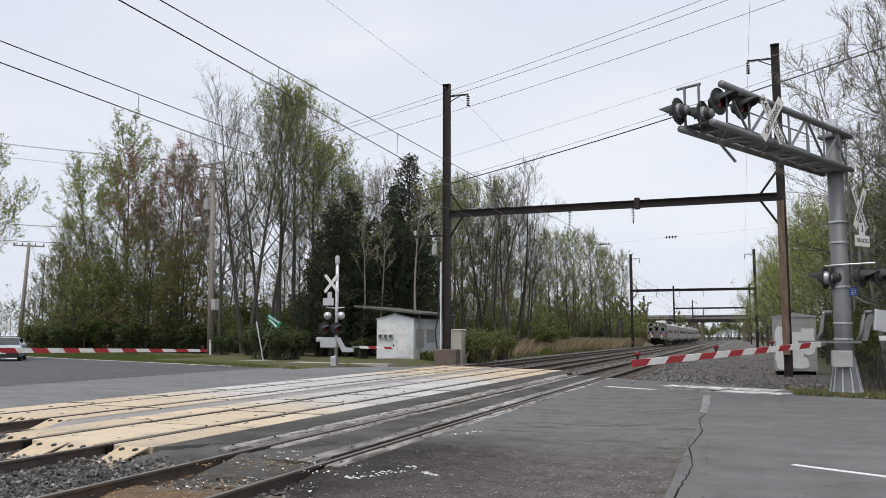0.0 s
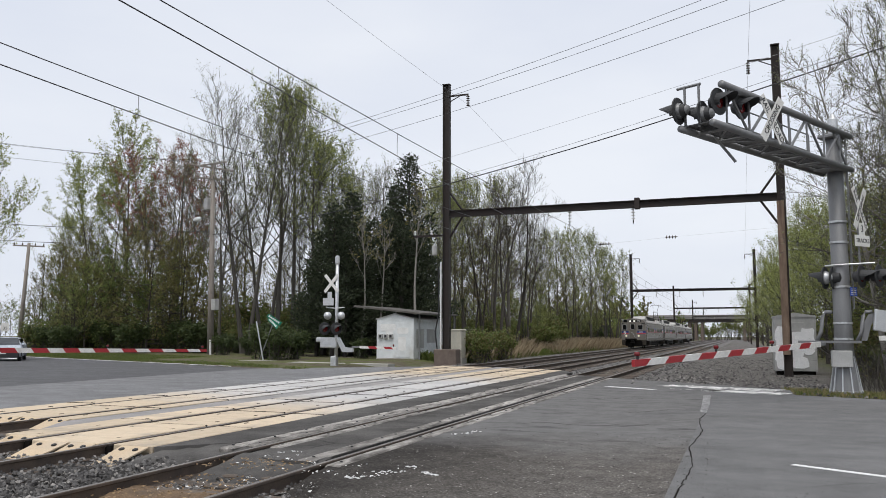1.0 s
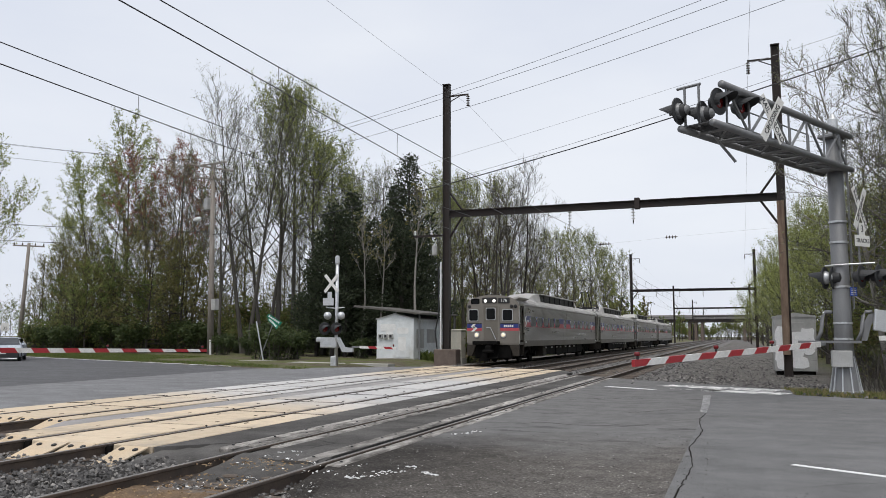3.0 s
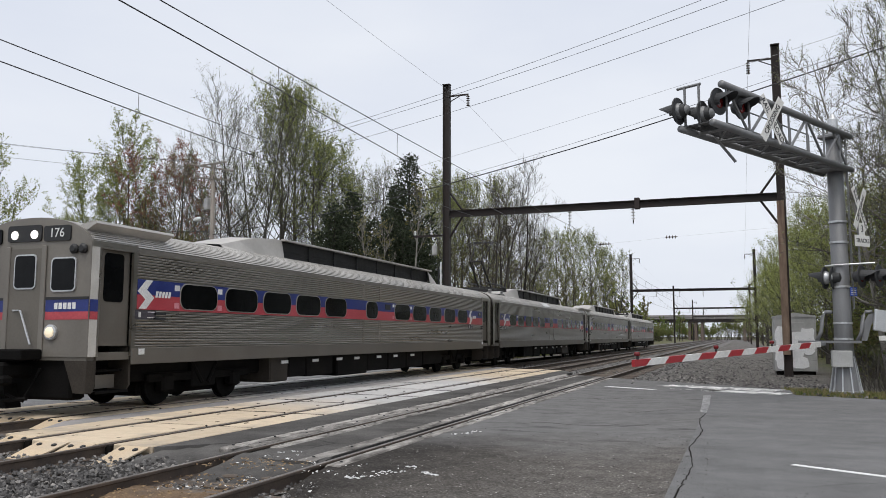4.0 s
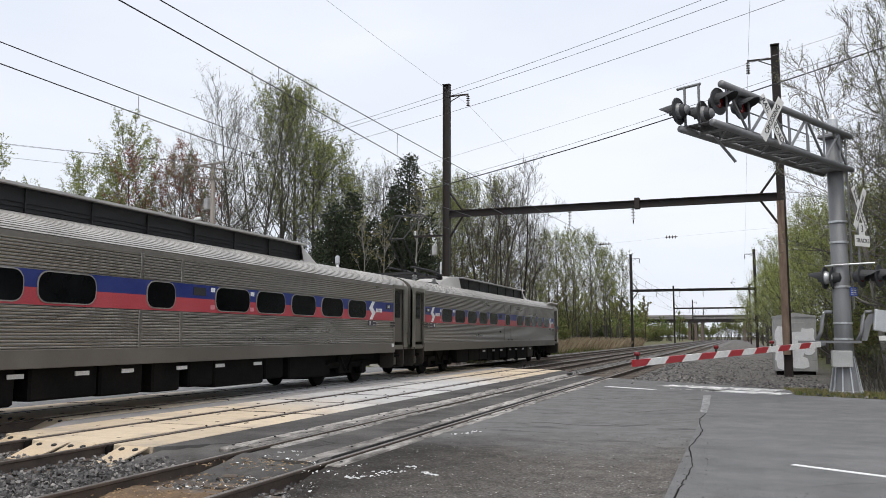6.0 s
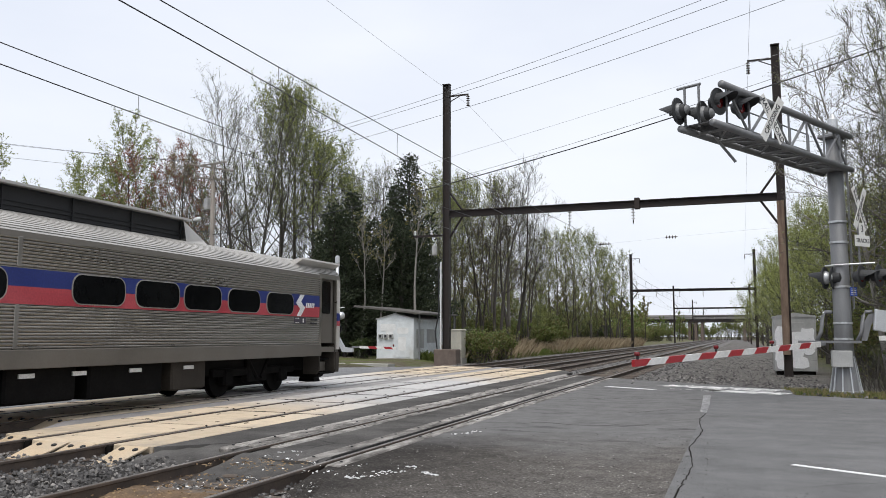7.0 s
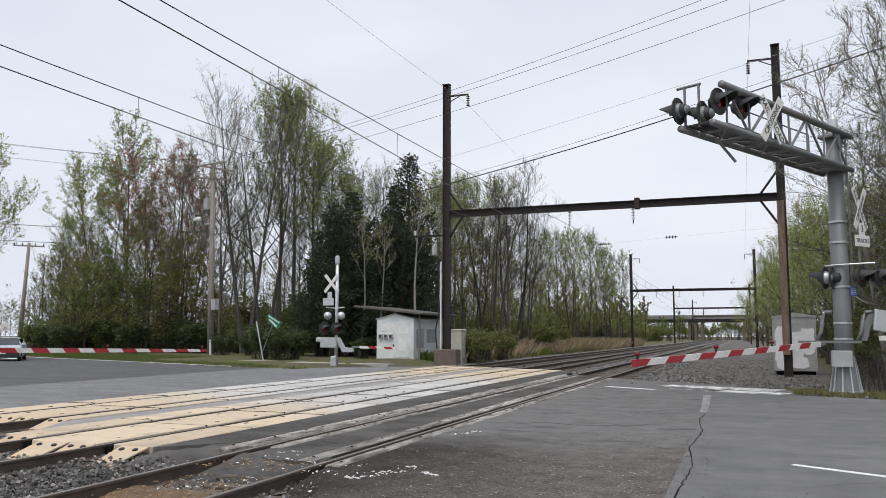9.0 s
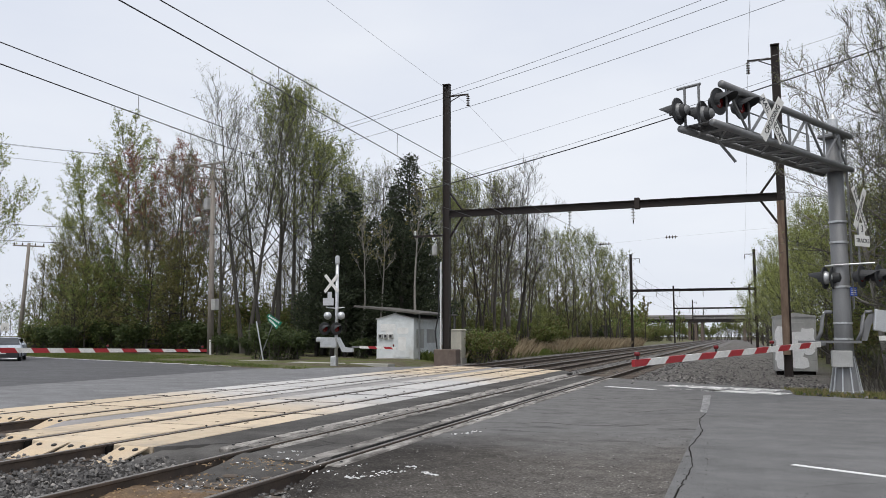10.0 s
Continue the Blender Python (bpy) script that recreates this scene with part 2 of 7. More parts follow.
def concrete_panel():
    """Crossing concrete: tan and clean at the ends, greyed by tyres in the traffic lanes."""
    m, n, l, b = node_mat("concrete_panel", 0.85, 0, 0.3)
    g, sep = n.new("ShaderNodeNewGeometry"), n.new("ShaderNodeSeparateXYZ")
    l.new(g.outputs["Position"], sep.inputs[0])
    skew = n.new("ShaderNodeMath")
    skew.operation = "MULTIPLY_ADD"
    skew.inputs[1].default_value = 0.45
    l.new(sep.outputs[0], skew.inputs[0])
    l.new(sep.outputs[1], skew.inputs[2])
    big, mid, small = noise_out(n, l, 0.6, 5), noise_out(n, l, 5, 6, rough=0.7), noise_out(n, l, 70, 3)
    wob = n.new("ShaderNodeMath")
    wob.operation = "MULTIPLY_ADD"
    wob.inputs[1].default_value = 5.0
    l.new(big, wob.inputs[0])
    l.new(skew.outputs[0], wob.inputs[2])
    rng = n.new("ShaderNodeMapRange")
    rng.inputs[1].default_value, rng.inputs[2].default_value = 0, 40
    l.new(wob.outputs[0], rng.inputs[0])
    tan = ramp(n, l, mid, [(0.3, (0.53, 0.425, 0.3)), (0.7, (0.64, 0.53, 0.395))])
    grey = ramp(n, l, mid, [(0.3, (0.43, 0.42, 0.41)), (0.7, (0.57, 0.555, 0.54))])
    lane = ramp(n, l, rng.outputs[0], [(0.31, (0, 0, 0)), (0.41, (1, 1, 1)), (0.6, (1, 1, 1)), (0.72, (0, 0, 0))])
    col = mixc(n, l, lane, tan, grey)
    oi = n.new("ShaderNodeObjectInfo")
    col = mixc(n, l, 1.0, col, ramp(n, l, oi.outputs["Random"], [(0, (0.88,) * 3), (1, (1.08,) * 3)]), "MULTIPLY")
    col = mixc(n, l, 1.0, col, ramp(n, l, small, [(0.25, (0.82,) * 3), (0.75, (1.1,) * 3)]), "MULTIPLY")
    stain = ramp(n, l, noise_out(n, l, 1.1, 7, rough=0.7), [(0.52, (0, 0, 0)), (0.7, (0.6,) * 3)])
    col = mixc(n, l, stain, col, (0.25, 0.225, 0.2))
    l.new(col, b.inputs["Base Color"])
    bump(n, l, b, small, 0.3, 0.004)
    return m


def asphalt_rough():
    """Old coarse asphalt near the rails: dark and stony close by, smoother and grey further on."""
    m, n, l, b = node_mat("asphalt_rough", 0.95, 0, 0.12)
    g, sep = n.new("ShaderNodeNewGeometry"), n.new("ShaderNodeSeparateXYZ")
    l.new(g.outputs["Position"], sep.inputs[0])
    big, mid = noise_out(n, l, 0.5, 5), noise_out(n, l, 2.4, 7, rough=0.72)
    wob = n.new("ShaderNodeMath")
    wob.operation = "MULTIPLY_ADD"
    wob.inputs[1].default_value = 5.0
    l.new(big, wob.inputs[0])
    l.new(sep.outputs[1], wob.inputs[2])
    rng = n.new("ShaderNodeMapRange")
    rng.inputs[1].default_value, rng.inputs[2].default_value = 0, 30
    l.new(wob.outputs[0], rng.inputs[0])
    far = ramp(n, l, rng.outputs[0], [(0.42, (0, 0, 0)), (0.52, (1, 1, 1))])
    stones = n.new("ShaderNodeTexVoronoi")
    stones.inputs["Scale"].default_value = 55
    co = n.new("ShaderNodeTexCoord")
    l.new(co.outputs["Object"], stones.inputs["Vector"])
    chip = ramp(n, l, stones.outputs["Color"], [(0.2, (0.055, 0.051, 0.048)), (0.6, (0.088, 0.083, 0.078)), (0.9, (0.13, 0.124, 0.118)), (0.985, (0.46, 0.45, 0.44))])
    side = n.new("ShaderNodeMath")
    side.operation = "MULTIPLY_ADD"
    side.inputs[1].default_value = 2.2
    l.new(big, side.inputs[0])
    l.new(sep.outputs[0], side.inputs[2])
    out = n.new("ShaderNodeMapRange")
    out.inputs[1].default_value, out.inputs[2].default_value = -6.0, 2.0
    l.new(side.outputs[0], out.inputs[0])
    # darker towards the tracks, lighter away from them
    side_tone = ramp(n, l, out.outputs[0], [(0.36, (0.52, 0.5, 0.48)), (0.5, (1.0, 0.97, 0.93)), (0.66, (1.4, 1.37, 1.33))])
    chip = mixc(n, l, 1.0, chip, side_tone, "MULTIPLY")
    near = mixc(n, l, 1.0, chip, ramp(n, l, mid, [(0.3, (0.6,) * 3), (0.7, (1.3,) * 3)]), "MULTIPLY")
    streak = noise_out(n, l, 1.3, 9, stretch=(0.55, 1.7, 1.0), rough=0.8)
    smooth = ramp(n, l, mid, [(0.3, (0.12, 0.117, 0.115)), (0.7, (0.18, 0.177, 0.175))])
    smooth = mixc(n, l, ramp(n, l, streak, [(0.54, (0, 0, 0)), (0.66, (0.8,) * 3)]), smooth, (0.035, 0.035, 0.036))
    l.new(mixc(n, l, far, near, smooth), b.inputs["Base Color"])
    bump(n, l, b, stones.outputs["Distance"], 0.6, 0.012)
    return m


M["concrete_panel"] = concrete_panel()
M["asphalt_rough"] = asphalt_rough()
M["leaf_red"] = leaf("leaf_red", (0.2, 0.075, 0.05), (0.34, 0.15, 0.1))
M["leaf_dark"] = leaf("leaf_dark", (0.04, 0.062, 0.022), (0.085, 0.105, 0.04))
M["needle"] = leaf("needle", (0.026, 0.036, 0.022), (0.06, 0.074, 0.04))
M["leaf_bud"] = leaf("leaf_bud", (0.15, 0.17, 0.065), (0.27, 0.29, 0.13))
M["reed"] = leaf("reed", (0.2, 0.15, 0.095), (0.4, 0.33, 0.22))
M["grass"] = leaf("grass", (0.06, 0.1, 0.022), (0.16, 0.18, 0.05))
M["grass_dry"] = leaf("grass_dry", (0.16, 0.14, 0.06), (0.3, 0.25, 0.12))

M["dry_leaf"] = leaf("dry_leaf", (0.16, 0.1, 0.05), (0.42, 0.3, 0.17))
M["post_white"] = surface("post_white", (0.52, 0.5, 0.46), (0.62, 0.6, 0.56), 2, 30, 0.5, 0.2, 0.05, 0.001, dirt=(0.4, 0.37, 0.32), grain=0.06)

M["hood_grey"] = surface("hood_grey", (0.028, 0.029, 0.031), (0.045, 0.046, 0.048), 3, 30, 0.65, 0, 0.05)
M["track_dirt"] = surface("track_dirt", (0.13, 0.082, 0.045), (0.25, 0.165, 0.095), 3.5, 45, 0.95, 0, 0.9, 0.03, dirt=(0.075, 0.058, 0.045), dirt_amount=0.9, grain=0.35)
M["steel_dark"] = surface("steel_dark", (0.06, 0.06, 0.062), (0.1, 0.1, 0.103), 3, 30, 0.7, 0.3, 0.1)



def crushed_stone():
    m, n, l, b = node_mat("stone", 0.9, 0, 0.25)
    g = n.new("ShaderNodeNewGeometry")
    col = ramp(n, l, g.outputs["Random Per Island"], [(0.0, (0.035, 0.033, 0.031)), (0.45, (0.095, 0.091, 0.09)), (0.8, (0.17, 0.165, 0.16)), (1.0, (0.33, 0.31, 0.29))])
    col = mixc(n, l, 1.0, col, ramp(n, l, noise_out(n, l, 90, 3), [(0.3, (0.75,) * 3), (0.7, (1.15,) * 3)]), "MULTIPLY")
    l.new(col, b.inputs["Base Color"])
    return m


M["stone"] = crushed_stone()

# ---- mesh helpers ----
class Geo:
    """Collects vertices, faces and material slots of one mesh."""

    def __init__(self):
        self.v, self.f, self.m = [], [], []

    def add(self, verts, faces, slot=0):
        o = len(self.v)
        self.v.extend(verts)
        self.f.extend([tuple(i + o for i in f) for f in faces])
        self.m.extend([slot] * len(faces))
        return self

    def box(self, lo, hi, slot=0, m=None, bev=0.0):
        x0, y0, z0 = lo
        x1, y1, z1 = hi
        if bev > 0:
            k = min(bev, (x1 - x0) / 2.01, (y1 - y0) / 2.01, (z1 - z0) / 2.01)
            rings = []
            for z, i in ((z0, k), (z0 + k, 0), (z1 - k, 0), (z1, k)):
                rings.append([(x0 + i + k, y0 + i, z), (x1 - i - k, y0 + i, z), (x1 - i, y0 + i + k, z), (x1 - i, y1 - i - k, z), (x1 - i - k, y1 - i, z), (x0 + i + k, y1 - i, z), (x0 + i, y1 - i - k, z), (x0 + i, y0 + i + k, z)])
            vs = [p for r in rings for p in r]
            fs = [tuple(reversed(range(8))), tuple(range(24, 32))]
            for r in range(3):
                for j in range(8):
                    fs.append((r * 8 + j, r * 8 + (j + 1) % 8, r * 8 + 8 + (j + 1) % 8, r * 8 + 8 + j))
        else:
            vs = [(x0, y0, z0), (x1, y0, z0), (x1, y1, z0), (x0, y1, z0), (x0, y0, z1), (x1, y0, z1), (x1, y1, z1), (x0, y1, z1)]
            fs = [(3, 2, 1, 0), (4, 5, 6, 7), (0, 1, 5, 4), (1, 2, 6, 5), (2, 3, 7, 6), (3, 0, 4, 7)]
        if m is not None:
            vs = [tuple(m @ Vector(p)) for p in vs]
        return self.add(vs, fs, slot)

    def tube(self, pts, radii, n=8, slot=0, cap=True):
        """A tapered tube along points."""
        pts = [Vector(p) for p in pts]
        if isinstance(radii, (int, float)):
            radii = [radii] * len(pts)
        vs, fs = [], []
        for i, p in enumerate(pts):
            d = (pts[min(i + 1, len(pts) - 1)] - pts[max(i - 1, 0)]).normalized()
            a = Vector((0, 0, 1)) if abs(d.z) < 0.9 else Vector((1, 0, 0))
            s = d.cross(a).normalized()
            t = s.cross(d)
            for j in range(n):
                w = 2 * math.pi * j / n
                vs.append(tuple(p + (s * math.cos(w) + t * math.sin(w)) * radii[i]))
        for i in range(len(pts) - 1):
            for j in range(n):
                fs.append((i * n + j, i * n + (j + 1) % n, (i + 1) * n + (j + 1) % n, (i + 1) * n + j))
        if cap:
            fs.append(tuple(reversed(range(n))))
            fs.append(tuple(range((len(pts) - 1) * n, len(pts) * n)))
        return self.add(vs, fs, slot)

    def prism(self, outline, lo, hi, slot=0, axis="y", m=None):
        """An outline swept along an axis: for y the outline is (x, z), for z (x, y), for x (y, z)."""
        def at(p, q):
            return {"y": (p[0], q, p[1]), "z": (p[0], p[1], q), "x": (q, p[0], p[1])}[axis]
        k = len(outline)
        vs = [at(p, lo) for p in outline] + [at(p, hi) for p in outline]
        area = sum(outline[i][0] * outline[(i + 1) % k][1] - outline[(i + 1) % k][0] * outline[i][1] for i in range(k))
        fs = [tuple(range(k)), tuple(reversed(range(k, 2 * k)))] + [(i, i + k, (i + 1) % k + k, (i + 1) % k) for i in range(k)]
        flip = (area > 0) == (axis in ("z", "x"))
        if flip:
            fs = [tuple(reversed(f)) for f in fs]
        if m is not None:
            vs = [tuple(m @ Vector(p)) for p in vs]
        return self.add(vs, fs, slot)

    def lathe(self, rings, m, n=14, slot=0):
        """Rings (radius, height) turned about z, then placed by m."""
        vs, fs = [], []
        for r, z in rings:
            for j in range(n):
                w = 2 * math.pi * j / n
                vs.append(tuple(m @ Vector((r * math.cos(w), r * math.sin(w), z))))
        for i in range(len(rings) - 1):
            for j in range(n):
                fs.append((i * n + j, i * n + (j + 1) % n, (i + 1) * n + (j + 1) % n, (i + 1) * n + j))
        fs.append(tuple(reversed(range(n))))
        fs.append(tuple(range((len(rings) - 1) * n, len(rings) * n)))
        return self.add(vs, fs, slot)

    def mesh(self, name, mats, smooth=False):
        me = bpy.data.meshes.new(name)
        me.from_pydata([tuple(p) for p in self.v], [], self.f)
        for k in (mats if isinstance(mats, (list, tuple)) else [mats]):
            me.materials.append(M[k])
        me.polygons.foreach_set("material_index", self.m)
        if smooth:
            me.polygons.foreach_set("use_smooth", [True] * len(self.f))
        me.update()
        return me


def part(name, geo, mats, parent, label="", at=None, smooth=False):
    """Links a geometry (or a ready mesh) as one mesh object under a thing or a part."""
    ob = new(name, geo.mesh(name, mats, smooth) if isinstance(geo, Geo) else geo)
    ob.parent = parent
    if at is not None:
        ob.matrix_basis = at
    return tagged(ob, label)


def thing(name, m, label, category, group="", kind=""):
    ob = new(name)
    ob.matrix_basis = m
    return tagged(ob, label, category, group, kind)


def solid(name, geo, mats, label, category="", group="", kind="", smooth=False, m=None):
    ob = new(name, geo.mesh(name, mats, smooth))
    if m is not None:
        ob.matrix_basis = m
    return tagged(ob, label, category, group, kind)


def rounded(w, h, r, n=4):
    """A rounded rectangle outline about the origin."""
    out = []
    for cx, cy, a in ((w / 2 - r, h / 2 - r, 0), (-w / 2 + r, h / 2 - r, 90), (-w / 2 + r, -h / 2 + r, 180), (w / 2 - r, -h / 2 + r, 270)):
        for i in range(n + 1):
            t = radians(a + 90 * i / n)
            out.append((cx + r * math.cos(t), cy + r * math.sin(t)))
    return out


def lettering(name, words, size, m, mat, parent, label=""):
    """Raised letters as a mesh."""
    cu = bpy.data.curves.new(name, "FONT")
    cu.body, cu.size, cu.extrude = words, size, 0.004
    cu.align_x, cu.align_y = "CENTER", "CENTER"
    tmp = bpy.data.objects.new(name, cu)
    scene.collection.objects.link(tmp)
    dg = bpy.context.evaluated_depsgraph_get()
    me = bpy.data.meshes.new_from_object(tmp.evaluated_get(dg))
    bpy.data.objects.remove(tmp)
    me.materials.clear()
    me.materials.append(M[mat])
    return part(name, me, None, parent, label, m)


RN = random.Random(7)
ROAD = radians(-24.2)
RD = Vector((math.cos(ROAD), math.sin(ROAD), 0))   # along the road, eastwards
RP = Vector((math.sin(ROAD), -math.cos(ROAD), 0))  # across it, southwards
T1, T2, T3 = -12.946, -9.226, -5.54                # track centre lines


def north_edge(x):
    return 25.9 - (x + 4.0) * math.tan(-ROAD)


def ground_z(x, y):
    """Height of the ground sheet."""
    z = 0.02
    if x > -17.5:
        z = -0.3
    if -17.5 > x > -20:
        z = -0.3 + 0.32 * (-17.5 - x) / 2.5
    if x > -3.5 and y > north_edge(x) + 1.5:
        k = min(1, (y - north_edge(x) - 1.5) / 16)
        z = -0.12 - 0.5 * k * min(1, (x + 3.5) / 4)
    if y < north_edge(x) + 0.5:
        z = min(z, -0.35)
    if y < north_edge(x) + 0.5 and x < -17:
        z = -0.35
    return z

# ---- ground, road and tracks ----
def build_ground():
    def axis(fine_lo, fine_hi, step, far):
        a = list(np.arange(fine_lo, fine_hi + 0.01, step))
        k, out_lo, out_hi = step * 2, [], []
        v = fine_lo
        while v > -far:
            v -= k
            out_lo.append(v)
            k *= 1.6
        v, k = fine_hi, step * 2
        while v < far:
            v += k
            out_hi.append(v)
            k *= 1.6
        return out_lo[::-1] + a + out_hi
    xs, ys = axis(-70, 30, 0.8, 2500), axis(-10, 120, 0.8, 2500)
    g = Geo()
    vs = [(x, y, ground_z(x, y) + (0.05 * noise.noise((x * 0.4, y * 0.4, 0)) if abs(x) < 200 else 0)) for y in ys for x in xs]
    nx = len(xs)
    g.add(vs, [(j * nx + i, j * nx + i + 1, (j + 1) * nx + i + 1, (j + 1) * nx + i) for j in range(len(ys) - 1) for i in range(nx - 1)])
    m, n, l, b = node_mat("ground_mix", 0.95, 0, 0.2)
    big, mid, small = noise_out(n, l, 0.35, 5), noise_out(n, l, 2.2, 6, rough=0.7), noise_out(n, l, 22, 4)
    litter = ramp(n, l, mid, [(0.3, (0.085, 0.07, 0.045)), (0.5, (0.11, 0.095, 0.065)), (0.7, (0.17, 0.15, 0.115))])
    grassy = ramp(n, l, mid, [(0.3, (0.075, 0.085, 0.03)), (0.7, (0.12, 0.13, 0.045))])
    soil = mixc(n, l, ramp(n, l, big, [(0.43, (0, 0, 0)), (0.57, (1, 1, 1))]), litter, grassy)
    gravel = ramp(n, l, small, [(0.3, (0.06, 0.057, 0.054)), (0.5, (0.145, 0.14, 0.135)), (0.72, (0.28, 0.27, 0.265))])
    gravel = mixc(n, l, 1.0, gravel, ramp(n, l, mid, [(0.32, (0.5, 0.47, 0.43)), (0.62, (1.1, 1.08, 1.05))]), "MULTIPLY")
    co, sep = n.new("ShaderNodeTexCoord"), n.new("ShaderNodeSeparateXYZ")
    l.new(co.outputs["Object"], sep.inputs[0])
    wob = n.new("ShaderNodeMath")
    wob.operation = "MULTIPLY_ADD"
    wob.inputs[1].default_value, wob.inputs[2].default_value = 4.0, -2.0
    l.new(mid, wob.inputs[0])
    add = n.new("ShaderNodeMath")
    l.new(sep.outputs[0], add.inputs[0])
    l.new(wob.outputs[0], add.inputs[1])
    rng = n.new("ShaderNodeMapRange")
    rng.inputs[1].default_value, rng.inputs[2].default_value = -60, 40
    l.new(add.outputs[0], rng.inputs[0])
    mask = ramp(n, l, rng.outputs[0], [(0.415, (0, 0, 0)), (0.43, (1, 1, 1)), (0.64, (1, 1, 1)), (0.665, (0, 0, 0))])
    l.new(mixc(n, l, mask, soil, gravel), b.inputs["Base Color"])
    bump(n, l, b, small, 1.0, 0.06)
    M["ground_mix"] = m
    solid("ground", g, "ground_mix", "leaf litter, patchy grass and grey gravel ground", "ground", kind="structure", smooth=True)


def slab(name, outline, mat, label, top=-0.02, thick=0.3, category="road"):
    g = Geo().prism(outline, top - thick, top, 0, "z")
    return solid(name, g, mat, label, category, kind="structure")


def build_road():
    ne = north_edge
    slab("road", [(-0.66, -25), (70, -25), (70, ne(70)), (-0.8, ne(-0.8))], "asphalt_old", "smooth grey asphalt road lane")
    slab("road_edge", [(-4.5, 8.6), (-4.0, 7.3), (-2.9, 4.0), (-2.5, -25), (-0.66, -25), (-0.8, ne(-0.8)), (-2.0, ne(-2.0) + 1.2), (-3.4, ne(-3.4) + 3.6), (-4.5, 30.8)], "asphalt_rough", "coarse worn dark asphalt beside the tracks", top=-0.018)
    slab("road_far", [(-19.6, -25), (-21.8, ne(-21.8)), (-140, ne(-140)), (-140, -25)], "asphalt_far", "smooth dark grey asphalt road beyond the tracks", top=-0.03)
    slab("road_apron", [(-14.66, 11.2), (-14.66, 39.2), (-21.75, ne(-21.75)), (-19.55, -25), (-15.6, -25)], "asphalt_pale", "pale worn asphalt apron beside the far track", top=-0.022)
    slab("road_infill", [(-7.66, 9.35), (-6.82, 10.2), (-6.82, 34.6), (-7.66, 36.6)], "asphalt_dark", "dark patched asphalt strip between the tracks", top=-0.008)
    slab("track_infill", [(-6.15, 9.4), (-5.6, 9.0), (-4.98, 9.0), (-4.98, 31.5), (-6.15, 32.5)], "asphalt_dark", "dark asphalt between the rails", top=-0.02)
    slab("concrete_strip", [(T1 + 1.43, 11.6), (T2 - 1.34, 9.9), (T2 - 1.34, 38.6), (T1 + 1.43, 39.3)], "concrete_mid", "grey concrete strip between the crossing panels", top=-0.014)
    slab("road_fringe", [(-4.4, 30.7), (-4.4, ne(-4.4) - 0.2), (1.25, ne(1.25) - 0.2), (1.25, 25.6), (-0.6, 27.6), (-2.6, 29.0)], "asphalt_rough", "crumbling asphalt fringe at the gravel", top=-0.0195, thick=0.3)
    # broken asphalt that slopes down to the ballast
    rr = random.Random(21)
    for x0, x1, y0, name in ((-7.66, -6.36, 9.9, "dark broken asphalt shoulder"), (-6.2, -4.9, 9.1, "dark broken asphalt between the rails"), (-4.65, -2.6, 8.5, "dark broken asphalt shoulder")):
        g = Geo()
        nx, ny = 12, 8
        vs = []
        for j in range(ny + 1):
            for i in range(nx + 1):
                v = j / ny
                x = x0 + (x1 - x0) * i / nx
                y = y0 + 0.25 - v * ((2.1 if x0 < -7 else 1.5) + 0.3 * math.sin(i * 1.3)) - (x - x0) * (0.35 if x0 > -5 else 0.0)
                z = -0.012 - 0.24 * v ** 1.3 + rr.uniform(-0.012, 0.012) * (v > 0.1)
                vs.append((x, y, z))
        g.add(vs, [(j * (nx + 1) + i, (j + 1) * (nx + 1) + i, (j + 1) * (nx + 1) + i + 1, j * (nx + 1) + i + 1) for j in range(ny) for i in range(nx)])
        solid("asphalt_shoulder", g, "asphalt_dark" if x0 < -4.7 else "asphalt_rough", name, "road shoulder", kind="structure", smooth=True)
    # road markings
    def mark(name, a, b, w, mat, label, z=-0.02):
        a, b = Vector((*a, 0)), Vector((*b, 0))
        d = (b - a).normalized()
        s = Vector((-d.y, d.x, 0)) * w / 2
        g = Geo().prism([tuple((a - s).xy), tuple((b - s).xy), tuple((b + s).xy), tuple((a + s).xy)], z, z + 0.005, 0, "z")
        solid(name, g, mat, label, "road marking", kind="structure")
    mark("road_marking", (0.52, 10.82), (3.3, 9.15), 0.1, "white_paint", "white dash of the road's centre line")
    M["paint_edge"] = flaked("paint_edge", (0.78, 0.77, 0.74), (0.12, 0.118, 0.115), 0.5, 3.2)
    M["seal_strip"] = flaked("seal_strip", (0.3, 0.295, 0.29), (0.12, 0.119, 0.118), 0.5, 7.0)
    M["paint_crumbs"] = flaked("paint_crumbs", (0.72, 0.7, 0.66), (0.06, 0.058, 0.056), 0.45, 5.0)
    mark("edge_marking", (-3.95, 25.5), (-2.45, 24.5), 0.24, "white_paint", "worn white edge line on the asphalt")
    mark("edge_marking", (-2.35, 26.75), (0.95, 25.3), 1.0, "paint_edge", "flaked white edge line on the asphalt")
    mark("edge_marking", (-2.1, 25.15), (-0.5, 24.5), 0.35, "paint_crumbs", "flaked white edge line on the asphalt")
    mark("edge_marking", (-24.6, 35.75), (-56.0, 48.9), 0.22, "white_paint", "thin white edge line of the far road", -0.03)
    mark("edge_marking", (-0.95, 24.75), (1.1, 23.95), 0.95, "paint_edge", "flaked white edge line on the asphalt")
    slab("sidewalk", [(-35.0, 46.6), (-28.6, 42.6), (-21.5, 40.6), (-17.9, 40.3), (-17.9, 41.2), (-21.5, 41.7), (-28.0, 43.9), (-35.0, 47.6)], "concrete", "narrow pale concrete sidewalk in the grass", top=0.012, thick=0.2, category="sidewalk")
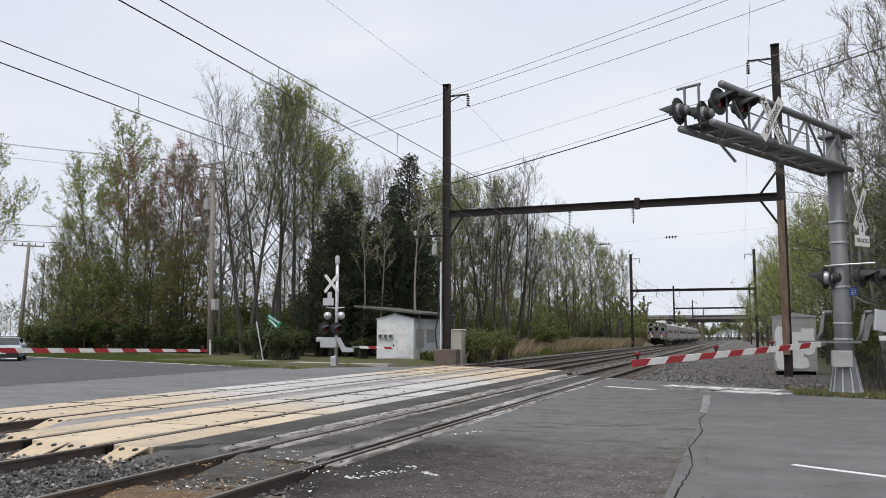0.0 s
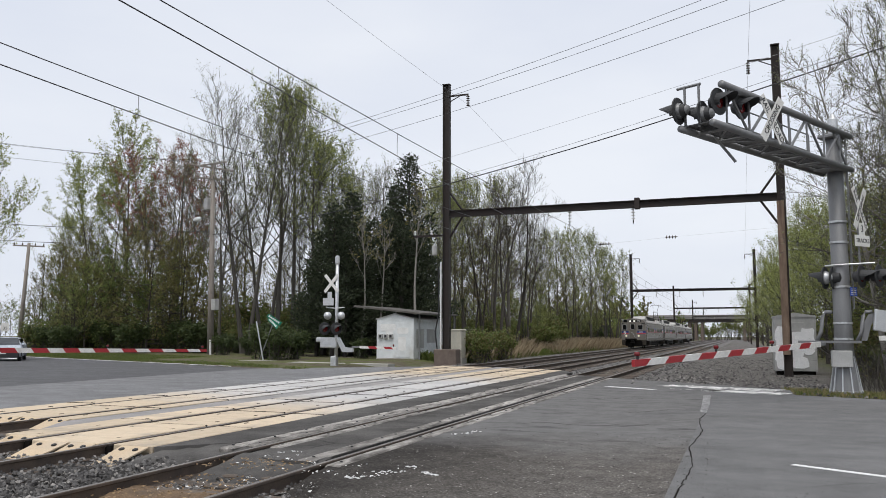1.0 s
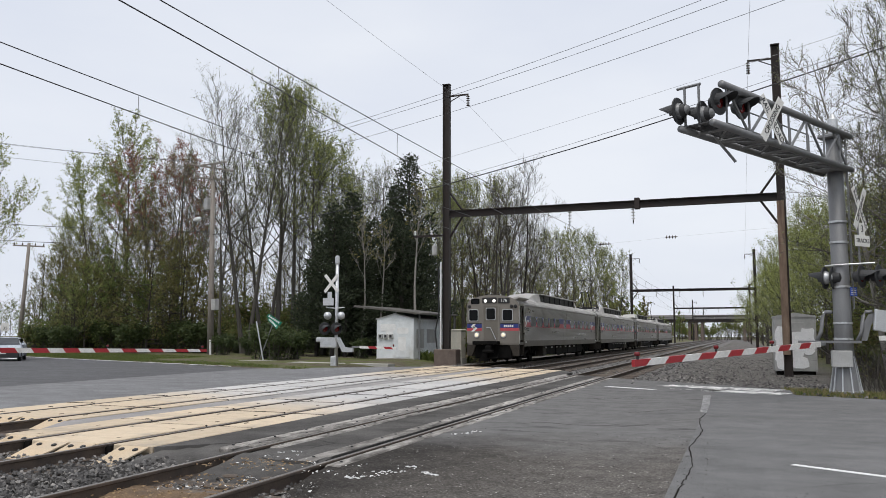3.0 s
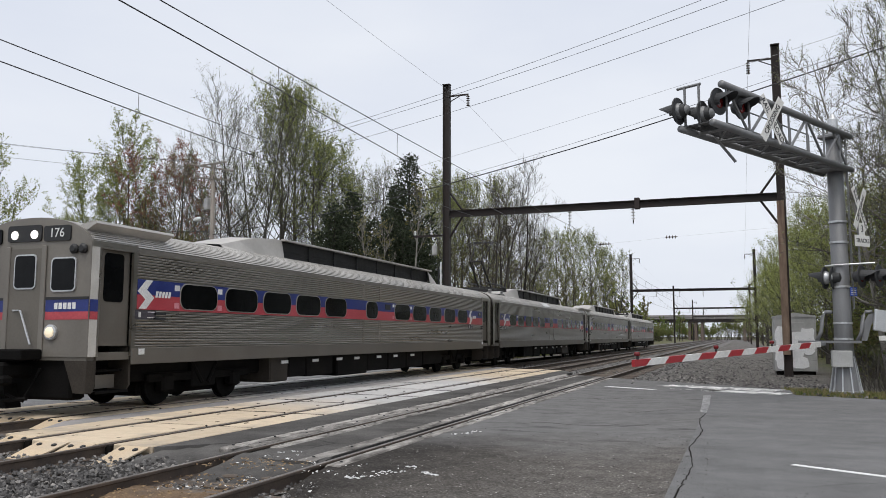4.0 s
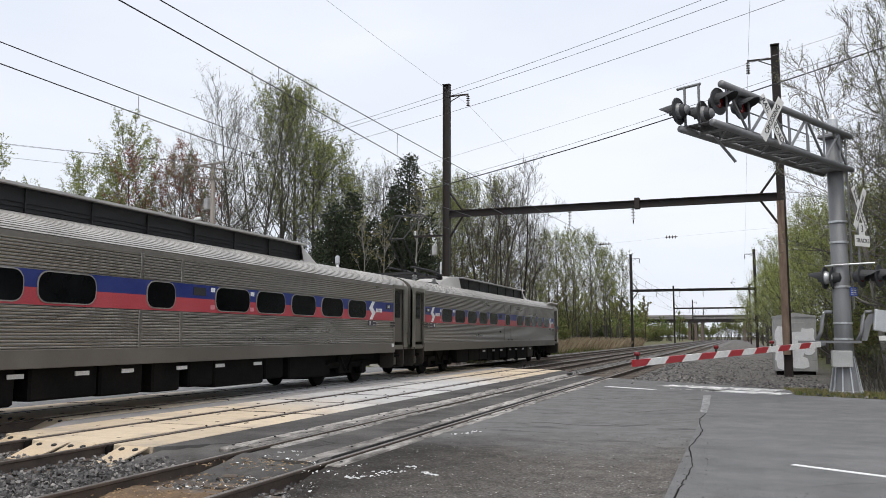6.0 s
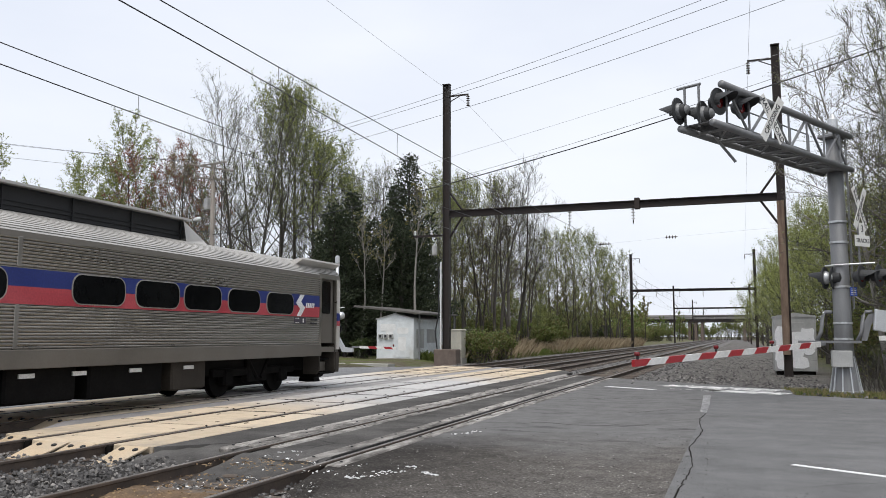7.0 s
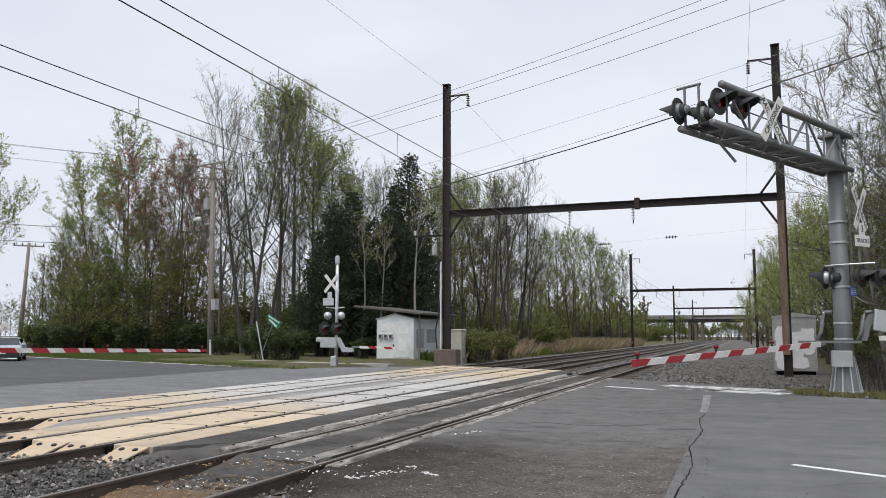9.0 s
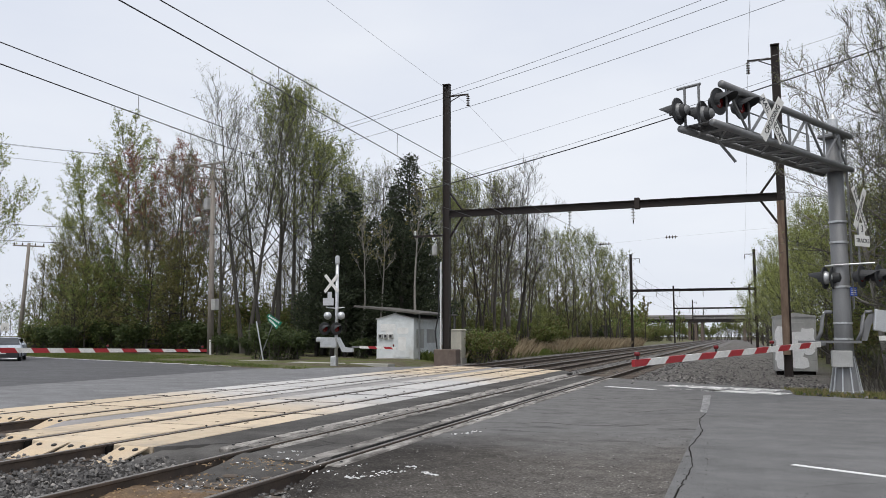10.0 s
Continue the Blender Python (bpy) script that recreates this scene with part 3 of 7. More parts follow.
    mark("lane_marking", (-45.3, 41.5), (-48.6, 43.4), 0.5, "white_paint", "white lane arrow on the far road", -0.03)
    for a, b, w in (((-4.42, 12.1), (-4.0, 12.75), 0.28), ((-5.95, 9.75), (-5.3, 9.45), 0.25), ((-3.45, 8.75), (-3.2, 8.6), 0.12), ((-3.75, 9.1), (-3.55, 8.9), 0.1), ((-4.1, 8.0), (-3.7, 8.9), 0.3)):
        g, rp = Geo(), random.Random(int(a[0] * 1000))
        a, b = Vector(a), Vector(b)
        side = Vector((a.y - b.y, b.x - a.x)).normalized()
        for k in range(int(10 + 85 * (b - a).length)):
            p = a.lerp(b, rp.random()) + side * rp.uniform(-0.5, 0.5) * w
            if noise.noise((p.x * 4, p.y * 4, 7)) < 0.02:
                continue
            q, z = rp.uniform(0.006, 0.022), -0.0115 + rp.uniform(0, 0.001)
            o = [(p.x + q * rp.uniform(0.6, 1.2) * math.cos(t * 1.0472), p.y + q * rp.uniform(0.6, 1.2) * math.sin(t * 1.0472), z) for t in range(6)]
            g.add(o + [(x, y, z - 0.008) for x, y, _ in o], [tuple(range(6))] + [(i, i + 6, (i + 1) % 6 + 6, (i + 1) % 6) for i in range(6)])
        solid("paint_patch", g, "white_paint", "flaked remains of a white stop line", "road marking", kind="structure")
    # long joint crack across the near lane
    g = Geo()
    pts = [(-0.62, 6.5), (-0.66, 8.4), (-0.6, 10.2), (-0.74, 12.0), (-0.66, 14.0), (-0.8, 16.2), (-0.72, 17.3)]
    for (x0, y0), (x1, y1) in zip(pts, pts[1:]):
        for k in range(6):
            u0, u1 = k / 6, (k + 1) / 6
            j0, j1 = RN.uniform(-0.015, 0.015), RN.uniform(-0.015, 0.015)
            w = RN.uniform(0.003, 0.01)
            g.prism([(x0 + (x1 - x0) * u0 + j0 - w, y0 + (y1 - y0) * u0), (x0 + (x1 - x0) * u0 + j0 + w, y0 + (y1 - y0) * u0), (x0 + (x1 - x0) * u1 + j1 + w, y0 + (y1 - y0) * u1), (x0 + (x1 - x0) * u1 + j1 - w, y0 + (y1 - y0) * u1)], -0.02, -0.016, 0, "z")
    solid("pavement_crack", g, "gap_black", "black open crack along a pavement joint", "crack", kind="structure")
    rc = random.Random(33)
    for cx, cy, ln in ((-1.6, 17.0, 1.5), (-2.6, 14.6, 2.0), (-3.2, 19.8, 1.6)):
        g = Geo()
        x, y = cx - ln / 2, cy + rc.uniform(-0.2, 0.2)
        a, w0 = radians(rc.uniform(8, 26)), 0.004
        while x < cx + ln / 2:
            st = rc.uniform(0.07, 0.18)
            a += rc.uniform(-0.7, 0.7)
            a = max(-0.5, min(1.0, a))
            x2, y2, w1 = x + st * math.cos(a), y + st * math.sin(a), rc.uniform(0.004, 0.022)
            g.prism([(x, y - w0), (x2, y2 - w1), (x2, y2 + w1), (x, y + w0)], -0.02, -0.0155, 0, "z")
            x, y, w0 = x2, y2, w1
        solid("pavement_crack", g, "gap_black", "ragged dark crack in the worn asphalt", "crack", kind="structure")
    slab("sealed_patch", [(-0.86, 17.6), (-0.72, 17.3), (-0.74, 19.5), (-0.82, 22.8), (-1.0, 22.6), (-0.92, 20.0)], "seal_strip", "pale sealed strip in the asphalt", top=-0.014, thick=0.02)


RAIL_OUT = [(-0.07, -0.175), (0.07, -0.175), (0.07, -0.165), (0.012, -0.145), (0.012, -0.045), (0.036, -0.03), (0.036, -0.006), (0.028, 0.0), (-0.028, 0.0), (-0.036, -0.006), (-0.036, -0.03), (-0.012, -0.045), (-0.012, -0.145), (-0.07, -0.165)]


def build_track(cx, y_lo, y_hi, holes, label):
    t = thing("railway_track", pose(cx, 0, 0), label, "railway track", "railway tracks")
    for s in (-1, 1):
        g = Geo()
        g.prism([(x + s * 0.753, z) for x, z in RAIL_OUT], y_lo, y_hi, 0, "y")
        k = len(RAIL_OUT)
        g.m = [1 if i - 2 == 7 else 0 for i in range(len(g.f))]
        part("rail", g, ["rail_side", "rail_top"], t, "steel rail with a bright worn top")
    tie = Geo().box((-1.3, -0.11, -0.33), (1.3, 0.11, -0.155), 0, None, 0.015).mesh("tie", "tie_wood")
    y = y_lo + 0.3
    count = 0
    while y < 135 and count < 240:
        if not holes[0] < y < holes[1]:
            part("tie", tie, None, t, at=pose(RN.uniform(-0.04, 0.04), y, RN.uniform(-0.012, 0.012), 0, 0, RN.uniform(-1, 1)))
            count += 1
            # tie plates under the rails near the road
        y += 0.55
    return t


def build_bed():
    g = Geo()
    for lo, hi in ((-20.0, 9.0), (9.0, 40.0), (40.0, 420.0)):
        top = -0.2
        g.prism([(-17.6, -0.45), (-3.0, -0.45), (-3.6, top), (-16.2, top)], lo, hi, 0, "y")
    solid("ballast_bed", g, "ballast", "grey crushed stone ballast bed under the tracks", "ballast", kind="structure")
    # loose stones near the road
    g = Geo()
    r = random.Random(3)
    def stone(x, y, z, s):
        a = r.uniform(0, 6.28)
        vs = []
        for k in range(5):
            w = a + k * 1.2566 + r.uniform(-0.3, 0.3)
            vs.append((x + s * math.cos(w) * r.uniform(0.7, 1.2), y + s * math.sin(w) * r.uniform(0.7, 1.2), z + r.uniform(-0.2, 0.35) * s))
        top = [(x + (p[0] - x) * 0.55 + r.uniform(-0.2, 0.2) * s, y + (p[1] - y) * 0.55, z + s * r.uniform(0.5, 1.0)) for p in vs]
        g.add(vs + top, [(k, (k + 1) % 5, (k + 1) % 5 + 5, k + 5) for k in range(5)] + [(5, 6, 7, 8, 9)])
    for i in range(8200):
        x, y = r.uniform(-8.3, -4.4), r.uniform(4.6, 9.6)
        if -6.33 < x < -6.24 or -4.84 < x < -4.74 or (x > -5 and y > 8.4):
            continue
        inside = -6.3 < x < -4.8
        stone(x, y, -0.2 + (r.uniform(0, 0.09) if not inside else r.uniform(-0.02, 0.03)), r.uniform(0.015, 0.036))
    for i in range(2600):
        x, y = r.uniform(-12.2, -8.3), r.uniform(7.0, 10.5)
        if y > 9.2 - (x + 9) * 0.5:
            continue
        stone(x, y, -0.2 + r.uniform(-0.02, 0.07), r.uniform(0.015, 0.036))
    for i in range(2600):
        y = 37 + 55 * r.random() ** 1.6
        stone(r.uniform(-16.5, -3.4), y, -0.2 + r.uniform(-0.01, 0.05), r.uniform(0.03, 0.06))
    for i in range(5200):
        x = r.uniform(-4.2, 3.4)
        y = north_edge(x) + 1.0 + 60 * r.random() ** 2.1
        stone(x, y, ground_z(x, y) + r.uniform(-0.02, 0.04) + (0.1 if x < -3.4 else 0), r.uniform(0.025, 0.06))
    for i in range(1500):
        x = r.uniform(-4.3, -0.4)
        y = 6.2 + 7 * r.random() ** 1.5
        stone(x, y, -0.02, r.uniform(0.004, 0.012))
    for i in range(500):
        x = r.uniform(-0.4, 4)
        y = 6.2 + 3 * r.random()
        stone(x, y, -0.02, r.uniform(0.004, 0.011))
    solid("ballast_stones", g, "stone", "loose grey crushed stones", "stones", kind="stuff")


def build_debris():
    """Rusty dirt, dry leaves and paint chips between the rails by the road."""
    r = random.Random(17)
    g = Geo()
    nx, ny = 14, 44
    vs = []
    for j in range(ny + 1):
        for i in range(nx + 1):
            x, y = T3 - 0.71 + 1.42 * i / nx, 4.2 + 3.8 * j / ny
            z = -0.125 + 0.05 * noise.noise((x * 2.3, y * 2.3, 1)) + 0.025 * noise.noise((x * 9, y * 9, 2)) - 0.08 * max(0.0, (y - 7.3) / 0.7)
            vs.append((x, y, z))
    g.add(vs, [(j * (nx + 1) + i, j * (nx + 1) + i + 1, (j + 1) * (nx + 1) + i + 1, (j + 1) * (nx + 1) + i) for j in range(ny) for i in range(nx)])
    solid("track_dirt", g, "track_dirt", "rusty orange-brown dirt between the rails", "dirt", kind="structure", smooth=True)
    for mat, label, cat, n, area in (("dry_leaf", "scattered dry orange-brown leaves and splinters", "leaves", 520, (-6.2, -4.9, 5.2, 9.0)), ("white_paint", "scattered white paint chips", "paint chips", 260, (-5.9, -3.6, 7.2, 9.3))):
        g = Geo()
        for i in range(n):
            x, y = r.uniform(*area[:2]), r.uniform(*area[2:])
            if mat == "white_paint" and noise.noise((x * 2, y * 2, 3)) < 0.05:
                continue
            z = -0.095 + r.uniform(-0.02, 0.03) if y < 8.2 else -0.015
            s, a = r.uniform(0.012, 0.038), r.uniform(0, 6.28)
            c, d = math.cos(a) * s, math.sin(a) * s
            t = r.uniform(-0.015, 0.02)
            g.add([(x - c, y - d, z), (x + d * 0.5, y - c * 0.5, z + t), (x + c, y + d, z + 0.01), (x - d * 0.5, y + c * 0.5, z + 0.004)], [(0, 1, 2, 3)])
        solid("track_debris", g, mat, label, cat, kind="stuff")


def build_panels():
    """Concrete crossing panels, steel end plates and timbers."""
    cross = new("crossing_surface")
    tagged(cross, "tan and grey concrete panels between and beside the rails", "level crossing", kind="structure")
    def run(x0, x1, ya, yb, length, tan_a, tan_b):
        k = max(1, round((yb - ya) / length))
        st = (yb - ya) / k
        shapes = {}
        for i in range(k):
            y0, y1 = ya + i * st + 0.024, ya + (i + 1) * st - 0.024
            key = "concrete_panel"
            if key not in shapes:
                shapes[key] = Geo().box((x0, -st / 2 + 0.024, -0.18), (x1, st / 2 - 0.024, 0.0), 0, None, 0.012).mesh("panel", key)
            if i:
                part("joint", Geo().box((x0 + 0.01, y0 - 0.045, -0.1), (x1 - 0.01, y0 - 0.008, 0.001)), "gap_black", cross)
            part("panel", shapes[key], None, cross, at=pose(0, (y0 + y1) / 2, RN.uniform(-0.006, 0.004), RN.uniform(-0.05, 0.05), 0, 0))
    for c, ya, yb, fa, na in ((T1, 11.9, 39.3, 1.43, 1.33), (T2, 9.3, 37.2, 1.33, 1.55)):
        run(c - 0.615, c + 0.615, ya, yb, 2.45, ya + 8, yb - 11)
        run(c - fa - 0.25, c - 0.88, ya + 0.4, yb + 0.6, 2.45, ya + 8, yb - 11)
        run(c + 0.88, c + na, ya, yb - 0.6, 2.45, ya + 8, yb - 11)
        # black strips that paint the shade inside the flangeway gaps
        for s in (-1, 1):
            g = Geo().box((c + s * 0.753 - 0.125, ya, -0.2), (c + s * 0.753 + 0.115, yb, -0.016))
            part("flangeway_shade", g, "gap_black", cross)
        # sloping end plates with bolts
        for x0, x1, ye in ((c - 0.44, c + 0.1, ya), (c + 0.16, c + 0.6, ya), (c - fa - 0.1, c - 0.9, ya + 0.4), (c + na - 0.5, c + na - 0.04, ya)):
            g = Geo()
            vs = [(x0, ye, -0.005), (x1, ye, -0.005), (x1 - 0.05, ye - 0.62, -0.17), (x0 + 0.05, ye - 0.62, -0.17)]
            g.add(vs + [(x, y, z - 0.02) for x, y, z in vs], [(3, 2, 1, 0), (4, 5, 6, 7), (0, 1, 5, 4), (1, 2, 6, 5), (2, 3, 7, 6), (3, 0, 4, 7)])
            pl = part("end_plate", g, "concrete_tan", cross, "tan painted sloping steel plate")
            for u in (0.25, 0.75):
                bx = x0 + (x1 - x0) * u
                part("bolt", Geo().lathe([(0.04, -0.01), (0.04, 0.012), (0.02, 0.02)], pose(bx, ye - 0.13, -0.035, 15), 8), "black_matt", pl)
        # lifting holes
        g = Geo()
        y = ya + 0.6
        while y < yb:
            for x in (c - 0.42, c + 0.42, c + 1.02, c - 1.1):
                g.box((x - 0.012, y, -0.01), (x + 0.012, y + 0.1, 0.004))
            y += 1.22
        part("lifting_holes", g, "gap_black", cross)
    # weathered timbers along the third track
    for x0, x1, ya, yb in ((-6.8, -6.6, 9.6, 32.6), (-6.56, -6.4, 9.9, 32), (-6.18, -6.02, 9.9, 31.8), (-5.24, -4.99, 9.0, 31.2), (-4.71, -4.5, 8.75, 30.6)):
        y = ya
        while y < yb:
            ln = RN.uniform(2.2, 3.4)
            e = min(y + ln, yb)
            g = Geo().box((x0, y + 0.01, -0.17), (x1, e - 0.01, RN.uniform(-0.012, 0.006)), 0, None, 0.02)
            tb = part("crossing_timber", g, "timber_grey", cross, "weathered grey crossing timber")
            if y < 22:
                for yb2 in (y + 0.25, (y + e) / 2, e - 0.25):
                    part("spike", Geo().lathe([(0.022, 0.0), (0.022, 0.008), (0.012, 0.012)], pose((x0 + x1) / 2 + RN.uniform(-0.03, 0.03), yb2, 0.002), 6), "black_matt", tb)
            y = e
    # black strips in place of the shade in the third track's rail grooves
    for s in (-1, 1):
        part("flangeway_shade", Geo().box((T3 + s * 0.753 - 0.1, 9.2, -0.2), (T3 + s * 0.753 + 0.1, 31, -0.035)), "gap_black", cross)


build_ground()
build_road()
build_bed()
build_debris()
build_panels()
for c, hl in ((T1, (11.6, 39.8)), (T2, (9.3, 37.6)), (T3, (8.8, 32.0))):
    build_track(c, -22, 420, hl, "railway track with rusty rails on wooden ties")

# ---- overhead line ----
def string_insulator(parent, x, y, z, length=0.7, n=5, mat="insulator"):
    g = Geo()
    rings = [(0.02, 0)]
    st = length / n
    for k in range(n):
        rings += [(0.03, -k * st - 0.02), (0.11, -k * st - 0.06), (0.12, -k * st - 0.085), (0.03, -k * st - 0.1)]
    rings.append((0.02, -length))
    g.lathe([(r, zz) for r, zz in reversed(rings)], pose(x, y, z), 10)
    return part("insulator", g, mat, parent, smooth=True)


def build_gantry(y, lo_right=-0.7, detail=True):
    t = thing("catenary_gantry", pose(0, y, 0), "dark brown steel catenary gantry over the tracks", "gantry", "gantries over the tracks")
    for x, top, base in ((-17.08, 17.4 if detail else 15.2, -0.5), (2.28, 17.6 if detail else 15.4, lo_right)):
        g = Geo()
        w = 0.19
        # H section: two flanges and a web
        for s in (-1, 1):
            g.box((x + s * w - 0.025, -0.17, base), (x + s * w + 0.025, 0.17, top))
        g.box((x - w, -0.02, base), (x + w, 0.02, top))
        g.box((x - w - 0.05, -0.2, top), (x + w + 0.05, 0.2, top + 0.05))
        part("column", g, "steel_brown", t)
        s = 1 if x < 0 else -1
        g = Geo()
        g.box((min(x, x + s * 1.45), -0.04, top - 0.78), (max(x, x + s * 1.45), 0.04, top - 0.68))
        g.tube([(x, 0, top - 1.2), (x + s * 0.9, 0, top - 0.76)], 0.03, 6)
        part("bracket", g, "steel_brown", t)
        string_insulator(t, x + s * 1.42, 0, top - 0.78, 0.72)
        g = Geo()
        g.tube([(x + s * 0.15, 0, 10.55), (x + s * 1.05, 0, 9.3)], 0.07, 6)
        part("brace", g, "steel_brown", t)
        g = Geo()
        g.tube([(x + s * 0.15, 0, 7.55), (x + s * 1.05, 0, 8.92)], 0.07, 6)
        part("brace", g, "steel_brown", t)
    if detail:
        part("flange_plate", Geo().box((2.03, -0.215, 0.55), (2.4, -0.175, 8.85), 0, None, 0.01), "steel_faded", t, "faded tan flange of the column")
    g = Geo()
    g.box((-16.9, -0.16, 9.28), (2.1, 0.16, 9.32))
    g.box((-16.9, -0.16, 8.9), (2.1, 0.16, 8.94))
    g.box((-16.9, -0.02, 8.94), (2.1, 0.02, 9.28))
    part("beam", g, "steel_brown", t)
    if detail:
        part("splice", Geo().box((-5.55, -0.2, 8.82), (-5.25, 0.2, 9.46), 0, None, 0.02), "steel_brown", t)
    for x in (T1, T2, T3):
        ln = 0.75
        string_insulator(t, x - 0.1, 0, 8.9, ln, 4, "insulator_pale")
        g = Geo().tube([(x - 0.1, 0, 8.2), (x - 0.1, 0, 7.98)], 0.03, 6)
        part("hanger", g, "steel_brown", t)
    if detail:
        # side arm with pin insulators and a transformer can on the left column
        g = Geo().box((-19.3, -0.06, 7.72), (-17.1, 0.06, 7.84))
        part("side_arm", g, "steel_brown", t)
        for x in (-19.2, -18.1):
            g = Geo().lathe([(0.03, 0), (0.09, 0.05), (0.05, 0.16), (0.09, 0.22), (0.04, 0.3)], pose(x, 0, 7.84), 8)
            part("pin_insulator", g, "insulator_pale", t)
        part("can", Geo().lathe([(0.16, 0), (0.18, 0.05), (0.18, 0.55), (0.1, 0.62)], pose(-17.85, -0.1, 6.55), 10), "cabinet_grey", t, "small grey transformer can")
        g = Geo().tube([(-17.38, -0.25, -0.2), (-17.38, -0.25, 6.1)], 0.055, 8)
        part("conduit", g, "white_paint", t, "white plastic conduit")
        g = Geo().tube([(-17.5, -0.3, -0.2), (-17.72, -0.3, 1.8), (-17.5, -0.28, 3.0), (-17.52, -0.28, 5.8)], 0.045, 8)
        part("conduit", g, "black_matt", t)
        part("base_box", Geo().box((-17.75, -0.5, -0.4), (-16.3, 0.4, 0.72), 0, None, 0.04), "rust_box", t, "rusty brown box round the column foot")
    return t


def wire(name, pts, r, mat, label, group="overhead wires"):
    return solid(name, Geo().tube(pts, r, 5), mat, label, "wire", group)


def sag_line(a, b, sag, n=24):
    a, b = Vector(a), Vector(b)
    return [tuple(a.lerp(b, k / n) - Vector((0, 0, sag * 4 * (k / n) * (1 - k / n)))) for k in range(n + 1)]


CATENARY = {}
GANTRIES = (-43.7, 47.3, 138.3, 229.3, 320.3, 411.3)


def contact_z(x, y):
    if x == T2:
        return 6.93 - 0.31 * min(1, max(0, (y - 8) / 20))
    return 6.6


def build_overhead():
    for i, y in enumerate(GANTRIES[1:]):
        build_gantry(y, -0.75 if i == 0 else -0.5, i == 0)
    for x, zc, zm, r in ((T1, 6.6, 7.02, 0.012), (T2, 6.85, 7.3, 0.012)):
        contact, messenger = [], []
        t = thing("catenary_wire", pose(0, 0, 0), "dark messenger and contact wire with droppers", "overhead wire", "overhead wires")
        for a, b in zip(GANTRIES, GANTRIES[1:]):
            messenger += sag_line((x, a, 8.0), (x, b, 8.0), 8.0 - zm + 0.05, 18)[:-1]
            contact += [(x, a + (b - a) * k / 18, contact_z(x, a + (b - a) * k / 18)) for k in range(18)]
            for k in range(1, 14):
                u = k / 14
                y = a + (b - a) * u
                z = 8.0 - (8.0 - zm + 0.05) * 4 * u * (1 - u)
                part("dropper", Geo().tube([(x, y, contact_z(x, y)), (x, y, z)], 0.008, 4), "wire", t)
        CATENARY[x] = t
        part("messenger", Geo().tube(messenger, r, 5), "wire", t)
        part("contact_wire", Geo().tube(contact, r + 0.001, 5), "wire", t)
    # feeders on the column tops
    for x, z in ((-15.65, 16.0), (0.82, 16.0)):
        pts = []
        for a, b in zip(GANTRIES, GANTRIES[1:]):
            za, zb = (z if a < 50 else z - 2.2), (z if b < 50 else z - 2.2)
            pts += sag_line((x, a, za), (x, b, zb), 1.0, 16)[:-1]
        wire("feeder_wire", pts, 0.007, "wire_pale", "thin pale feeder wire along the columns")
    # distribution lines along the road and across it to the south
    for c2, c1, c0, r in ((0.00134, 0.0809, 17.25, 0.012), (0.00126, 0.0716, 16.79, 0.012), (0.00135, 0.0767, 15.84, 0.012), (0.00168, 0.1246, 12.18, 0.03), (0.00168, 0.126, 12.45, 0.01)):
        pts = []
        for k in range(31):
            x = -41.8 + 84 * k / 30
            pts.append((x, 56.2 - (x + 40.8) * math.tan(-ROAD), c0 + c1 * x + c2 * x * x))
        wire("utility_wire", pts, r, "wire", "dark utility cable along the road")
    pts = []
    for k in range(25):
        x = -22 + 50 * k / 24
        pts.append((x, 56.2 - (x + 40.8) * math.tan(-ROAD), 13.52 + 0.0907 * (x - 0.0) + 0.00058 * x * x))
    wire("utility_wire", pts, 0.008, "wire_pale", "thin pale utility wire along the road")
    for z, off, r in ((16.2, -0.9, 0.012), (16.1, 0.0, 0.012), (15.0, 0.6, 0.012), (10.2, 0.2, 0.022), (9.0, 0.2, 0.02)):
        wire("utility_wire", sag_line((-41.8 + off, 56.6, z), (-62.6 + off, 22.6, z), 0.7), r, "wire", "dark utility cable across the road")
    # section insulators on a cross wire
    for px, yy in ((-16.4, 9.5), (-11.1, 9.65), (-5.4, 10.05)):
        t = thing("section_insulator", pose(px, 72.0, yy), "short dark string insulator on a cross wire", "insulator", "section insulators")
        rings = [(0.03, -0.5)]
        for k in range(4):
            z = -0.4 + k * 0.24
            rings += [(0.04, z - 0.04), (0.15, z - 0.01), (0.15, z + 0.02), (0.04, z + 0.05)]
        rings.append((0.03, 0.5))
        part("insulator_body", Geo().lathe(rings, pose(0, 0, 0, 0, 90), 10), "insulator", t)
    wire("span_wire", [(-20.1, 72.0, 9.5), (-16.4, 72.0, 9.5), (-11.1, 72.0, 9.65), (-5.4, 72.0, 10.05), (5.0, 72.0, 10.6)], 0.006, "wire_pale", "thin pale wire across the tracks")


